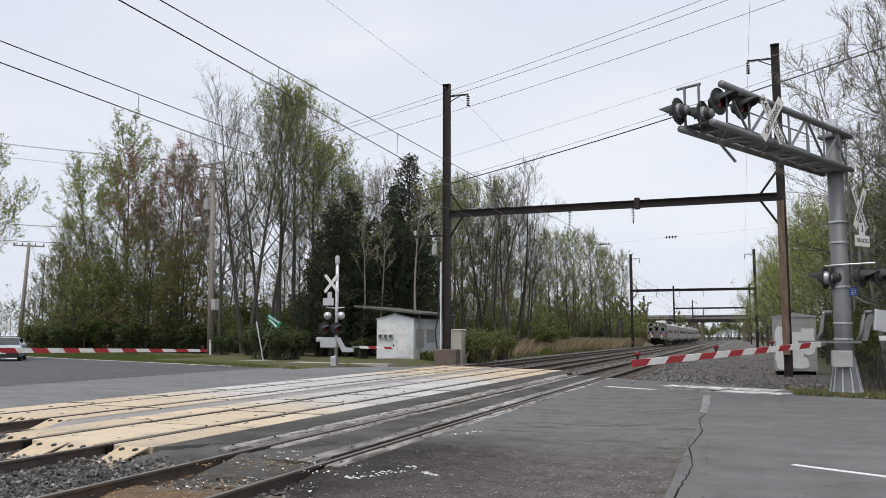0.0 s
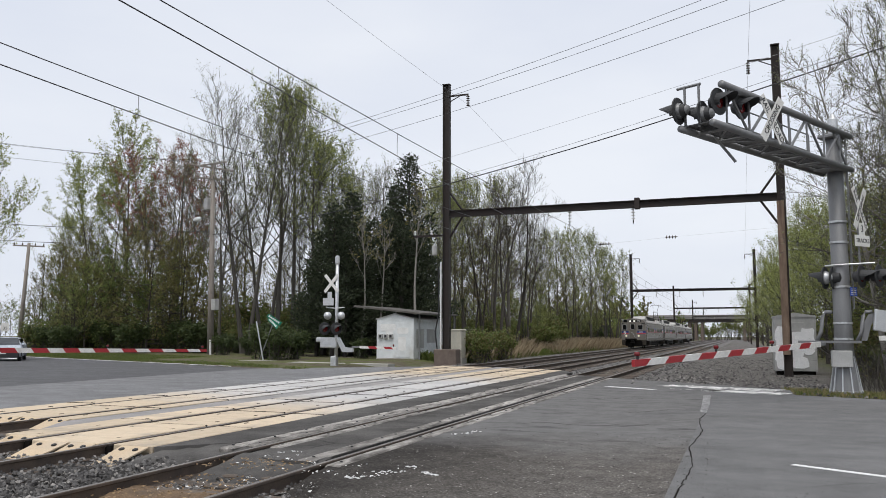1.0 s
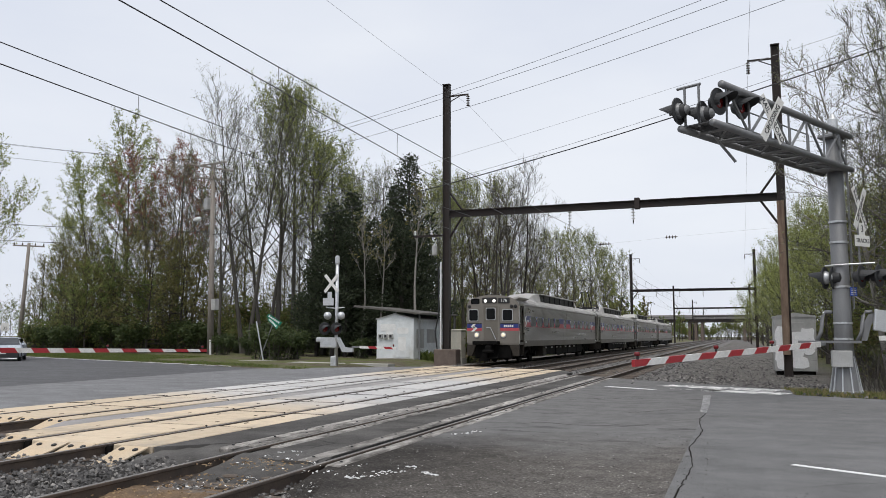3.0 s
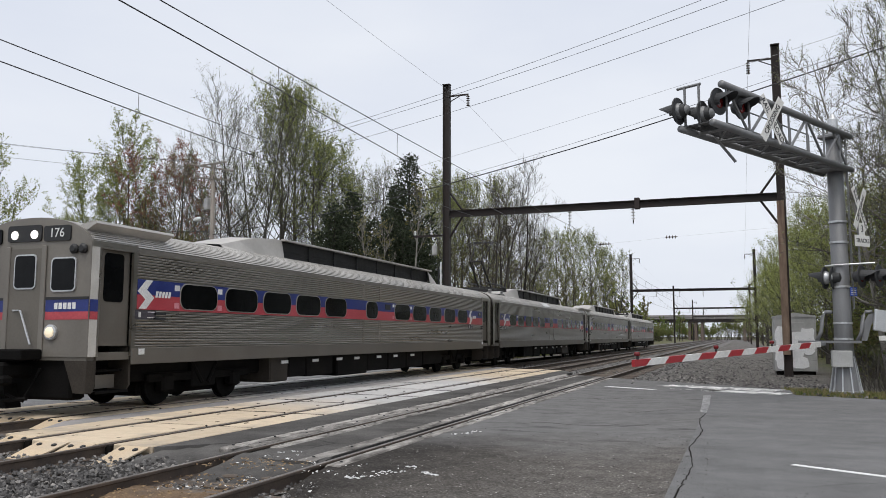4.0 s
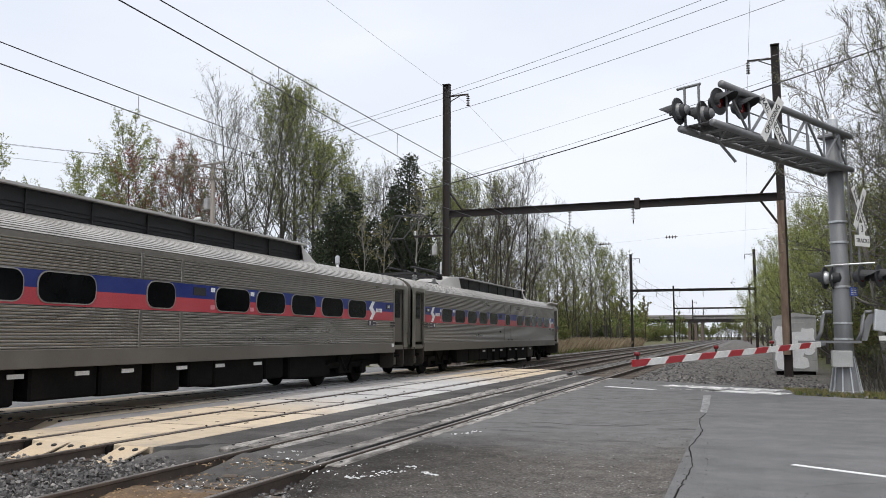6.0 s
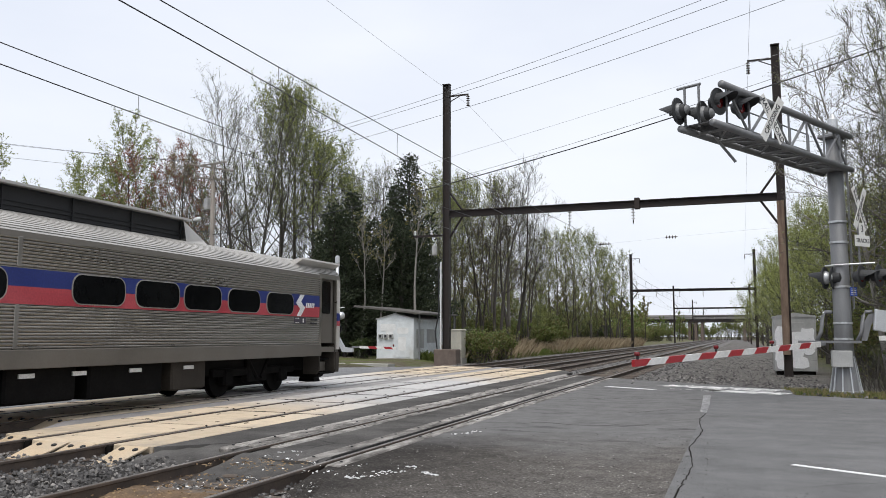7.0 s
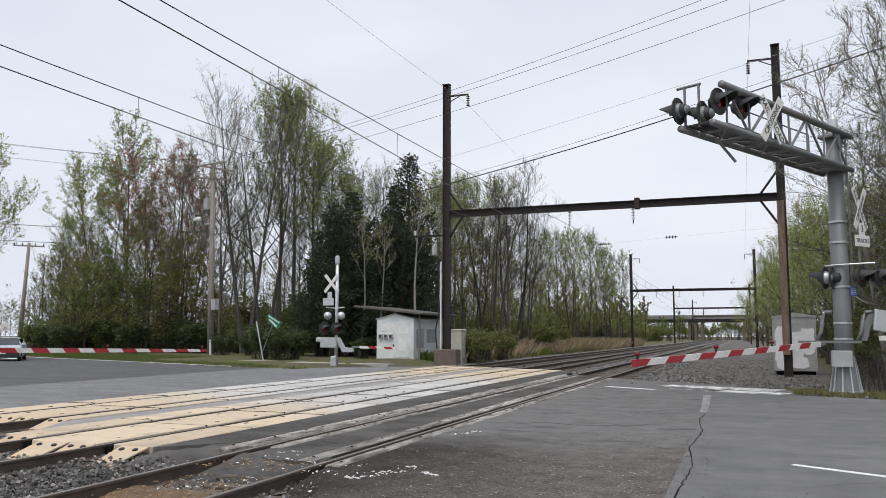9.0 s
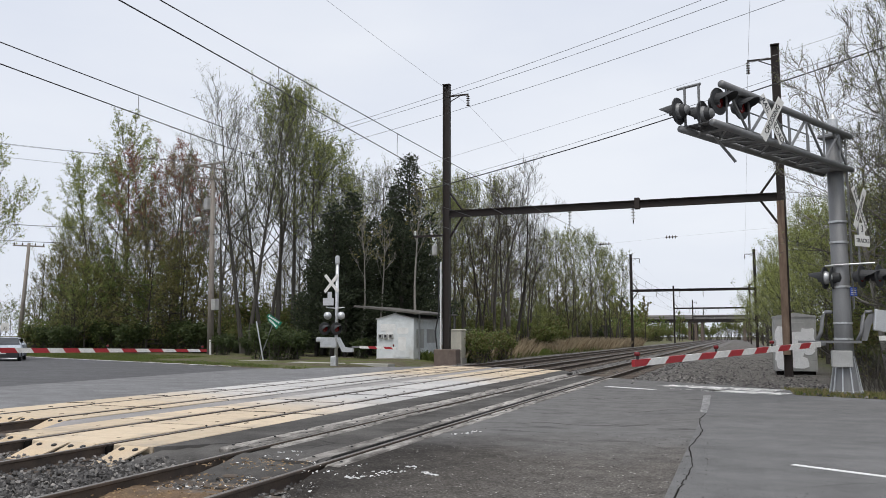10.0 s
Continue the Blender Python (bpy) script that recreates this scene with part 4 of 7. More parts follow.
def build_utility_poles():
    t = thing("utility_pole", pose(-40.9, 56.3, -0.3, 0, -1.6, -24), "weathered grey wooden utility pole with crossarms", "utility pole", "utility poles")
    part("pole", Geo().tube([(0, 0, 0), (0, 0, 6), (0, 0, 16.3)], [0.27, 0.23, 0.16], 12), "wood_pole", t, smooth=True)
    for z, a, ln in ((15.9, 65, 1.9), (16.2, 0, 2.4), (14.95, 40, 1.6)):
        part("crossarm", Geo().box((-ln, -0.06, -0.07), (ln, 0.06, 0.07), 0, None, 0.01), "wood_pole", t, at=pose(0, -0.2, z, 0, 6, a))
        for u in (-0.9, -0.45, 0.45, 0.9):
            p = pose(0, -0.2, z, 0, 6, a) @ Vector((ln * u, 0, 0.07))
            part("insulator", Geo().lathe([(0.03, 0), (0.07, 0.05), (0.04, 0.12), (0.07, 0.18), (0.03, 0.22)], pose(*p), 8), "insulator_pale", t)
    part("fuse_box", Geo().box((-0.95, -0.3, 12.4), (-0.4, 0.15, 13.4), 0, None, 0.04), "cabinet_grey", t, "grey equipment box")
    g = Geo().tube([(-0.1, 0, 11.4), (-0.9, -0.2, 11.75), (-1.4, -0.3, 11.7)], 0.04, 6)
    lamp = part("street_light_arm", g, "galvanised", t)
    part("lamp_head", Geo().lathe([(0.05, -0.45), (0.17, -0.3), (0.2, 0.1), (0.08, 0.35)], pose(-1.75, -0.35, 11.72, 0, 90, 15), 10), "white_paint", lamp)
    part("meter_box", Geo().box((0.5, -0.3, 3.9), (1.1, 0.1, 4.8), 0, None, 0.03), "cabinet_grey", t, "grey meter box")
    part("ground_guard", Geo().tube([(0.55, -0.3, 0.3), (0.5, -0.3, 1.5)], 0.08, 8), "white_paint", t)
    t = thing("utility_pole", pose(-72.4, 66.2, -0.5, 0, 2.5, 20), "leaning wooden utility pole with one crossarm", "utility pole", "utility poles")
    part("pole", Geo().tube([(0, 0, 0), (0, 0, 12.0)], [0.24, 0.16], 10), "wood_pole", t, smooth=True)
    part("crossarm", Geo().box((-1.7, -0.06, 11.6), (1.7, 0.06, 11.75)), "wood_pole", t)
    for u in (-1.6, -0.7, 0.7, 1.6):
        part("insulator", Geo().lathe([(0.04, 0), (0.08, 0.08), (0.04, 0.25)], pose(u, 0, 11.75), 8), "insulator", t)


build_overhead()
build_utility_poles()

# ---- the train ----
SPEED = 31.33
HW = 1.5
WINDOWS = [(2.4, 1.3), (4.05, 1.33), (5.68, 1.33), (7.32, 1.33), (8.98, 1.33), (11.75, 0.86), (14.08, 1.36), (15.78, 1.33), (17.48, 1.3), (19.17, 1.32), (20.87, 1.26)]
LEN = 25.55


def ribbed(z0, z1, pitch, depth):
    """Half outline of a corrugated wall from z0 up to z1: round ribs with sharp grooves between."""
    out, z = [], z0
    while z + pitch <= z1 + 1e-6:
        for u, d in ((0.0, 1.0), (0.13, 1.0), (0.24, 0.14), (0.4, 0.0), (0.66, 0.0), (0.8, 0.16), (0.92, 0.6)):
            out.append((-depth * d, z + pitch * u))
        z += pitch
    out.append((-depth, z1))
    return out


def roof_line(n=22, ribs=True):
    """Roof outline from the right eave over the crown, with fine ribs."""
    pts = []
    for i in range(n + 1):
        a = math.pi * i / n
        x = HW * math.cos(a)
        z = 3.18 + 0.63 * abs(math.sin(a)) ** 0.9
        pts.append((x, z))
    if not ribs:
        return pts
    out = []
    dense = []
    for (x0, z0), (x1, z1) in zip(pts, pts[1:]):
        # two flat lands with narrow grooves between on each stretch
        for u, d in ((0.0, 0.04), (0.1, 0.04), (0.14, 0.0), (0.46, 0.0), (0.5, 0.04), (0.6, 0.04), (0.64, 0.0), (0.96, 0.0)):
            dense.append((x0 + (x1 - x0) * u, z0 + (z1 - z0) * u, d if abs(z0 + z1 - 6.36) > 0.14 else 0.0))
    dense.append((*pts[-1], 0.0))
    for x, z, d in dense:
        c = max(-1.0, min(1.0, x / HW))
        out.append((x - d * c, z - d * math.sqrt(1 - c * c)))
    return out


def sheet(g, line, y0, y1, slot=0):
    """An open strip swept along the car."""
    n = len(line)
    g.add([(x, y0, z) for x, z in line] + [(x, y1, z) for x, z in line], [(i, i + 1, i + 1 + n, i + n) for i in range(n - 1)], slot)


def swoosh(g, cx, cz, h, y_face, slot, flip=1):
    """A two-part angled bar emblem."""
    a = [(-0.02, 0.5), (0.34, 0.5), (0.0, 0.14), (0.2, -0.02), (0.0, -0.19), (-0.42, 0.1)]
    b = [(0.02, -0.5), (-0.34, -0.5), (0.0, -0.14), (-0.2, 0.02), (0.0, 0.19), (0.42, -0.1)]
    for k, o in enumerate((a, b)):
        g.prism([(cx + flip * x * h, cz + z * h) for x, z in o], y_face - 0.003, y_face + 0.003 + 0.001 * k, slot, "y")


def side_matrix(s):
    """Takes outlines drawn in (along, up) with depth outwards onto the car's side s."""
    return Matrix(((0, s, 0, 0), (1, 0, 0, 0), (0, 0, 1, 0), (0, 0, 0, 1)))


def build_car(number, pantograph):
    t = thing("train_car", pose(0, 0, 0), "brushed stainless commuter train car with a blue and red stripe", "train car", "cars of the train")
    ext = 0.0 if pantograph else 0.38
    F0, F1 = -LEN / 2 - ext, LEN / 2
    def Y(loc):
        return -12.95 + loc
    # body shell
    g = Geo()
    d0, d1 = Y(0.35), Y(25.55)
    door = [(Y(0.42 - ext), Y(1.3 - ext)), (Y(24.5), Y(25.36))]
    a, b = door[0][1] + 0.12, door[1][0] - 0.12
    for s in (-1, 1):
        low = [(s * (HW + x), z) for x, z in ribbed(1.28, 2.04, 0.0584, 0.036)]
        up = [(s * (HW + x), z) for x, z in ribbed(2.68, 3.2, 0.0577, 0.036)]
        for line in (low, up):
            sheet(g, line if s > 0 else line[::-1], a, b)
        band = [(s * (HW - 0.012), 2.04), (s * (HW - 0.012), 2.68)]
        sheet(g, band if s > 0 else band[::-1], a, b)
        # plain vestibule walls round the doors
        for (p, q), (e0, e1) in zip(door, ((F0 + 0.0, a), (b, F1 - 0.0))):
            for y0, y1 in ((e0, p), (q, e1)):
                g.box((min(s * (HW - 0.06), s * HW), y0, 1.12), (max(s * (HW - 0.06), s * HW), y1, 3.32))
            g.box((min(s * (HW - 0.06), s * HW), p, 3.2), (max(s * (HW - 0.06), s * HW), q, 3.32))
    part("body", g, "stainless", t, "horizontally ribbed stainless steel body")
    g = Geo()
    for s in (-1, 1):
        g.box((s * HW - 0.03, a - 0.1, 0.95), (s * HW + 0.02, b + 0.1, 1.28), 0, None, 0.012)
    g.box((-HW + 0.04, F0, 1.05), (HW - 0.04, F1, 1.2))
    part("sill", g, "stainless_dull", t, "dull brown-grey side sill")
    g = Geo()
    line = roof_line()
    eave = Geo()
    sheet(eave, [(HW - 0.02, 3.2)] + line[:9], F0 + 0.02, F1 - 0.02)
    sheet(eave, line[-9:] + [(-HW + 0.02, 3.2)], F0 + 0.02, F1 - 0.02)
    part("eave", eave, "stainless_dull", t, "smooth dull metal eave")
    sheet(g, line[8:-8], F0 + 0.02, F1 - 0.02)
    for e in (F0 + 0.02, F1 - 0.02):
        o = roof_line(22, False)
        g.add([(x, e, z) for x, z in o], [tuple(range(len(o)))])
    part("roof", g, "roof_grey", t, "ribbed grey metal roof")
    # stripe, windows, emblems
    for s in (-1, 1):
        m = side_matrix(s)
        g = Geo()
        g.box((min(s * (HW - 0.008), s * HW), a + 0.01, 2.35), (max(s * (HW - 0.008), s * HW), b - 0.01, 2.66))
        part("blue_stripe", g, "stripe_blue", t, "blue painted stripe")
        g = Geo()
        g.box((min(s * (HW - 0.008), s * HW), a + 0.01, 2.05), (max(s * (HW - 0.008), s * HW), b - 0.01, 2.35))
        part("red_stripe", g, "stripe_red", t, "red painted stripe")
        for i, (w0, ww) in enumerate(WINDOWS):
            g = Geo()
            cx = Y(w0 + ww / 2 + ((0.52 if i < 3 else 0.4) if s < 0 else 0.0))
            g.prism([(cx + x, 2.37 + z) for x, z in rounded(ww + 0.06, 0.62, 0.22)], -0.0, HW + 0.012, 0, "y", m)
            fr = part("window", Geo().prism([(cx + x, 2.37 + z) for x, z in rounded(ww + 0.05, 0.575, 0.22)], HW - 0.02, HW + 0.014, 0, "y", m), "stainless_light", t)
            part("pane", Geo().prism([(cx + x, 2.37 + z) for x, z in rounded(ww, 0.53, 0.2)], HW - 0.02, HW + 0.019, 0, "y", m), "dark_glass", fr, "dark tinted oval pane")
        for cl, fl in (((1.68 - ext, 1), (22.62, 1)) if s > 0 else ((2.52, 1), (23.55, 1))):
            g = Geo()
            swoosh(g, Y(cl), 2.36, 0.59, HW + 0.006, 0, fl * s)
            g.v = [tuple(m @ Vector(p)) for p in g.v]
            part("emblem", g, "white_paint", t, "white angular emblem")
            g = Geo()
            for k in range(5):
                y0 = Y(cl) + s * (0.33 + k * 0.1) - 0.035
                g.prism([(y0 - s * 0.012, 2.31), (y0 + 0.07 - s * 0.012, 2.31), (y0 + 0.07 + s * 0.02, 2.44), (y0 + s * 0.02, 2.44)], HW + 0.002, HW + 0.006, 0, "y", m)
            part("lettering", g, "white_paint", t, "white slanted lettering shown as bars")
            pl = part("access_plate", Geo().box((Y(cl) - 0.3, HW - 0.001, 1.86), (Y(cl) + 0.32, HW + 0.004, 2.03), 0, m), "plate_dark", t, "dark access symbol plate")
            part("symbol_frame", Geo().box((Y(cl) + 0.06, HW + 0.003, 1.88), (Y(cl) + 0.28, HW + 0.006, 1.895), 0, m).box((Y(cl) + 0.06, HW + 0.003, 1.995), (Y(cl) + 0.28, HW + 0.006, 2.01), 0, m).box((Y(cl) - 0.2, HW + 0.003, 1.89), (Y(cl) - 0.13, HW + 0.006, 2.0), 0, m), "white_board", pl)
        for py in (11.58, 12.86) if s > 0 else (11.9, 13.18):
            part("door_post", Geo().box((Y(py) - 0.05, HW - 0.02, 1.28), (Y(py) + 0.05, HW + 0.006, 2.04), 0, m, 0.008).box((Y(py) - 0.05, HW - 0.02, 2.68), (Y(py) + 0.05, HW + 0.006, 3.2), 0, m, 0.008), "stainless", t, "upright post of the centre door")
        np_at = 23.95 if s > 0 else 24.05
        plate = part("fleet_number", Geo().box((Y(np_at) - 0.2, HW, 2.44), (Y(np_at) + 0.2, HW + 0.006, 2.6), 0, m), "black_matt", t, "small black fleet number plate")
        lettering("digits", number, 0.14, pose(s * (HW + 0.008), Y(np_at), 2.52, 90, 0, 90 * s), "white_paint", plate)
        tag = 14.08 if s > 0 else 21.15
        for dy, z, mt in ((-0.2, 2.52, "white_paint"), (-0.2, 2.12, "pink"), (1.42, 2.5, "white_paint"), (1.42, 2.12, "pink")):
            part("safety_tag", Geo().box((Y(tag + dy), HW + 0.001, z), (Y(tag + dy) + 0.16, HW + 0.005, z + 0.1), 0, m), mt, t, "small reflective safety tag")
        if s > 0:
            for wy in (2.2, 3.74):
                for z, mt in ((2.48, "white_paint"), (2.1, "pink")):
                    part("safety_tag", Geo().box((Y(wy), HW + 0.001, z), (Y(wy) + 0.17, HW + 0.005, z + 0.12), 0, m), mt, t, "small reflective safety tag")
        ny = 13.25 if s > 0 else 13.65
        part("number_plate", Geo().box((Y(ny), HW, 2.42), (Y(ny + 0.45), HW + 0.006, 2.6), 0, m), "black_matt", t, "black number panel")
        for (p, q) in door:
            dr = part("door", Geo().box((p, HW - 0.14, 1.32), (q, HW - 0.1, 3.2), 0, m), "stainless_dull", t, "plain sliding side door")
            part("pane", Geo().prism([((p + q) / 2 + x, 2.65 + z) for x, z in rounded(0.52, 0.95, 0.08)], HW - 0.12, HW - 0.085, 0, "y", m), "dark_glass", dr)
            # steps
            g = Geo()
            for y0, y1 in ((p - 0.05, p), (q, q + 0.05)):
                part("stair_well_side", Geo().prism([(HW - 0.55, 0.42), (HW - 0.12, 0.42), (HW - 0.03, 0.55), (HW - 0.03, 1.3), (HW - 0.55, 1.3)], y0, y1, 0, "x", Matrix(((0, s, 0, 0), (1, 0, 0, 0), (0, 0, 1, 0), (0, 0, 0, 1)))), "box_brown", t, "brown-grey side plate of the door steps")
            g.box((p, HW - 0.35, 0.42), (q, HW - 0.02, 0.46), 0, m)
            g.box((p, HW - 0.5, 0.82), (q, HW - 0.2, 0.86), 0, m)
            st = part("steps", g, "under_black", t)
            part("riser", Geo().box((p + 0.12, HW - 0.3, 0.5), (q - 0.12, HW - 0.27, 0.76), 0, m), "stainless_dull", st)
        for k, yy in enumerate((6.9, 8.6, 10.1, 11.3, 13.0, 14.4, 16.0)):
            part("label_plate", Geo().box((Y(yy), HW - 0.19, 0.78), (Y(yy) + 0.34, HW - 0.165, 0.86), 0, m), "white_paint", t, "small white label plate")
    # added black box, stands in for the deep shade under the car
    part("underfloor_fill", Geo().box((-0.95, F0 + 0.5, 0.55), (0.95, F1 - 0.5, 1.08), 0, None, 0.05), "under_black", t, "black fill for the shade under the floor")
    for s in (-1, 1):
        part("corner_post", Geo().box((min(s * HW, s * HW + s * 0.006), F0 - 0.01, 1.12), (max(s * HW, s * HW + s * 0.006), door[0][0] - 0.06, 3.2)), "post_white", t, "pale corner post")
        part("post_stripe", Geo().box((min(s * HW, s * HW + s * 0.01), F0 - 0.01, 1.82), (max(s * HW, s * HW + s * 0.01), door[0][0] - 0.06, 1.97)), "stripe_red", t)
        part("post_stripe", Geo().box((min(s * HW, s * HW + s * 0.01), F0 - 0.01, 1.97), (max(s * HW, s * HW + s * 0.01), door[0][0] - 0.06, 2.2)), "stripe_blue", t)
        for yy in (Y(1.55), Y(24.1)):
            part("stencil_mark", Geo().box((min(s * HW, s * HW + s * 0.004), yy, 1.95), (max(s * HW, s * HW + s * 0.004), yy + 0.4, 2.0)).box((min(s * HW, s * HW + s * 0.004), yy, 1.85), (max(s * HW, s * HW + s * 0.004), yy + 0.4, 1.9)), "black_matt", t, "small dark stencil marks")
        part("end_lamp", Geo().box((s * HW - 0.02, Y(1.5 - ext), 1.14), (s * HW + 0.04, Y(1.66 - ext), 1.26)), "white_paint", t)
        part("end_lamp", Geo().box((s * HW - 0.02, Y(24.2), 1.14), (s * HW + 0.04, Y(24.36), 1.26)), "white_paint", t)
    # ends: cab at the front, plain gangway at the rear
    o = [(HW, 1.12), (HW, 3.2)] + roof_line(22, False)[1:-1] + [(-HW, 3.2), (-HW, 1.12)]
    part("cab_front", Geo().prism(o, F0 - 0.02, F0 + 0.06, 0, "y"), "cab_metal", t, "flat brown-grey metal cab front")
    part("end_wall", Geo().prism(o, F1 - 0.06, F1 + 0.0, 0, "y"), "stainless_dull", t, "plain rear end wall")
    f = F0 - 0.02
    g = Geo()
    for x0, x1 in ((-0.62, -0.5), (0.3, 0.42)):
        part("door_jamb", Geo().box((x0, f - 0.035, 1.2), (x1, f, 3.25), 0, None, 0.012), "cab_metal", t)
    g.box((-0.5, f - 0.012, 1.22), (0.3, f, 3.2))
    part("front_door", g, "stainless_dull", t, "recessed centre door of the cab")
    for x, w, zc, h in ((-0.1, 0.5, 2.79, 0.62), (0.86, 0.55, 2.72, 0.6), (-1.1, 0.5, 2.72, 0.6)):
        fr = part("cab_window", Geo().prism([(x + q, zc - 0.04 + z) for q, z in rounded(w + 0.06, h + 0.06, 0.09)], f - 0.03, f, 0, "y"), "aluminium", t)
        part("pane", Geo().prism([(x + q, zc - 0.04 + z) for q, z in rounded(w, h, 0.07)], f - 0.036, f, 0, "y"), "dark_glass", fr)
    part("head_panel", Geo().prism([(-0.16 + q, 3.5 + z) for q, z in rounded(0.86, 0.32, 0.06)], f - 0.03, f, 0, "y"), "black_matt", t, "black headlight panel")
    part("sign_box", Geo().prism([(-1.0 + q, 3.46 + z) for q, z in rounded(0.5, 0.3, 0.05)], f - 0.03, f, 0, "y"), "dark_glass", t)
    nb = part("number_box", Geo().prism([(0.66 + q, 3.48 + z) for q, z in rounded(0.66, 0.3, 0.05)], f - 0.03, f, 0, "y"), "black_matt", t, "black number box")
    lettering("digits", number, 0.25, pose(0.66, f - 0.033, 3.48, 90), "white_paint", nb)
    for x in (-0.4, 0.1):
        part("headlight", Geo().lathe([(0.085, 0), (0.085, 0.03), (0.06, 0.04)], pose(x, f - 0.02, 3.47, 90), 12), "headlamp", t, "lit white headlight")
    for x in (-0.92, 0.62):
        rim = part("lamp", Geo().lathe([(0.15, 0), (0.15, 0.05), (0.12, 0.06)], pose(x, f, 1.58, 90), 14), "aluminium", t)
        part("lens", Geo().lathe([(0.11, 0), (0.1, 0.03), (0.04, 0.05)], pose(x, f - 0.05, 1.58, 90), 12), "lamp_lens", rim)
    for x0, x1 in ((-HW + 0.02, -0.62), (0.44, HW - 0.02)):
        part("front_blue_stripe", Geo().box((x0, f - 0.008, 1.97), (x1, f, 2.2)), "stripe_blue", t)
        part("front_red_stripe", Geo().box((x0, f - 0.008, 1.82), (x1, f, 1.97)), "stripe_red", t)
        part("front_trim", Geo().box((x0, f - 0.016, 2.2), (x1, f, 2.25)), "black_matt", t)
    g = Geo()
    swoosh(g, -1.08, 2.01, 0.46, f - 0.01, 0, 1)
    part("emblem", g, "white_paint", t, "white angular emblem")
    g = Geo()
    for k in range(5):
        g.box((0.66 + k * 0.11, f - 0.013, 2.02), (0.74 + k * 0.11, f - 0.009, 2.14))
    part("lettering", g, "white_paint", t)
    part("grab_rail", Geo().tube([(-0.35, f - 0.03, 2.0), (-0.1, f - 0.09, 2.0), (0.2, f - 0.1, 1.35)], 0.02, 6), "aluminium", t)
    for x in (-1.33, 1.1, 1.32):
        part("marker_lamp", Geo().lathe([(0.09, 0), (0.1, 0.05), (0.06, 0.09)], pose(x, f, 3.16, 90), 10), "black_matt", t)
    part("platform", Geo().box((-1.02, f - 0.5, 1.06), (0.42, f, 1.26), 0, None, 0.02), "under_black", t, "black end platform")
    for s in (-1, 1):
        o = [(s * 0.95, 1.05), (s * HW, 1.05), (s * (HW - 0.02), 0.45), (s * 1.2, 0.45)]
        part("corner_skirt", Geo().prism(o, f + 0.0, f + 0.2, 0, "y"), "box_brown", t)
    g = Geo()
    g.box((-0.28, f - 0.62, 0.72), (0.08, f + 0.4, 1.02), 0, None, 0.06)
    g.box((-0.4, f - 0.7, 0.6), (0.2, f - 0.4, 0.78), 0, None, 0.05)
    g.tube([(-0.5, f - 0.25, 0.5), (-0.2, f - 0.3, 0.3), (0.4, f - 0.3, 0.35)], 0.04, 6)
    g.tube([(0.5, f - 0.1, 0.9), (0.3, f - 0.3, 0.3), (-0.1, f - 0.3, 0.42)], 0.035, 6)
    part("coupler", g, "under_black", t)
    part("pilot", Geo().box((-1.05, f + 0.1, 0.3), (1.05, f + 0.5, 1.1), 0, None, 0.05).prism([(-0.75, 0.14), (-0.2, 0.14), (-0.3, 0.6), (-0.6, 0.6)], f - 0.2, f + 0.15, 0, "y"), "under_black", t, "black pilot and hoses under the cab")
    part("coupler", Geo().box((-0.16, F1 - 0.3, 0.7), (0.16, F1 + 0.22, 0.98)), "under_black", t)
    part("gangway", Geo().box((-0.5, F1 - 0.02, 1.1), (0.5, F1 + 0.2, 3.3), 0, None, 0.08), "black_rubber", t, "black rubber gangway bellows")
    # drip awnings over the cab doors
    for s in (-1, 1):
        o = [(s * 0.95, 3.6), (s * 1.5, 3.7), (s * 1.52, 3.65), (s * 1.2, 3.48)]
        part("awning", Geo().prism(o, F0 + 0.05, F0 + 2.3, 0, "y"), "roof_grey", t, "slanted metal awning over the cab door")
    # roof hood, its sloping nose always towards the leading end
    def H(loc):
        return Y(25.9 - loc) if pantograph else Y(loc)

    def span(l0, l1):
        return sorted((H(l0), H(l1)))
    g = Geo()
    hw = 0.86
    prof = [(4.8, 3.8), (5.6, 3.98), (6.3, 4.13), (7.4, 4.22), (7.7, 4.22), (19.2, 4.2), (20.0, 3.8)]
    for (l0, z0), (l1, z1) in zip(prof, prof[1:]):
        for s in (-1, 1):
            q = [(s * (hw - 0.1), H(l0), z0), (s * (hw - 0.1), H(l1), z1), (0, H(l1), z1 + 0.05), (0, H(l0), z0 + 0.05)]
            g.add(q if s < 0 else q[::-1], [(3, 2, 1, 0)])
            if l0 != 7.7:
                q = [(s * hw, H(l0), 3.7), (s * hw, H(l1), 3.7), (s * (hw - 0.1), H(l1), z1), (s * (hw - 0.1), H(l0), z0)]
                g.add(q, [(0, 1, 2, 3)] if s < 0 else [(3, 2, 1, 0)])
    for s in (-1, 1):
        g.box((s * hw - 0.06, span(7.6, 19.3)[0], 4.19), (s * hw + 0.06, span(7.6, 19.3)[1], 4.24))
    hood = part("roof_hood", g, "roof_grey", t, "raised grey roof hood with louvres")
    for s in (-1, 1):
        g = Geo()
        g.box((s * (hw - 0.2) - 0.01, span(7.7, 19.2)[0], 3.7), (s * (hw - 0.2) + 0.01, span(7.7, 19.2)[1], 4.2))
        for k in range(3):
            g.box((s * (hw - 0.17) - 0.01, span(7.7, 19.2)[0], 3.76 + k * 0.085), (s * (hw - 0.17) + 0.01, span(7.7, 19.2)[1], 3.775 + k * 0.085))
        for k in range(8):
            yy = H(7.7 + k * 1.64)
            g.box((s * (hw - 0.16) - 0.02, yy - 0.012, 3.7), (s * (hw - 0.16) + 0.02, yy + 0.012, 4.2))
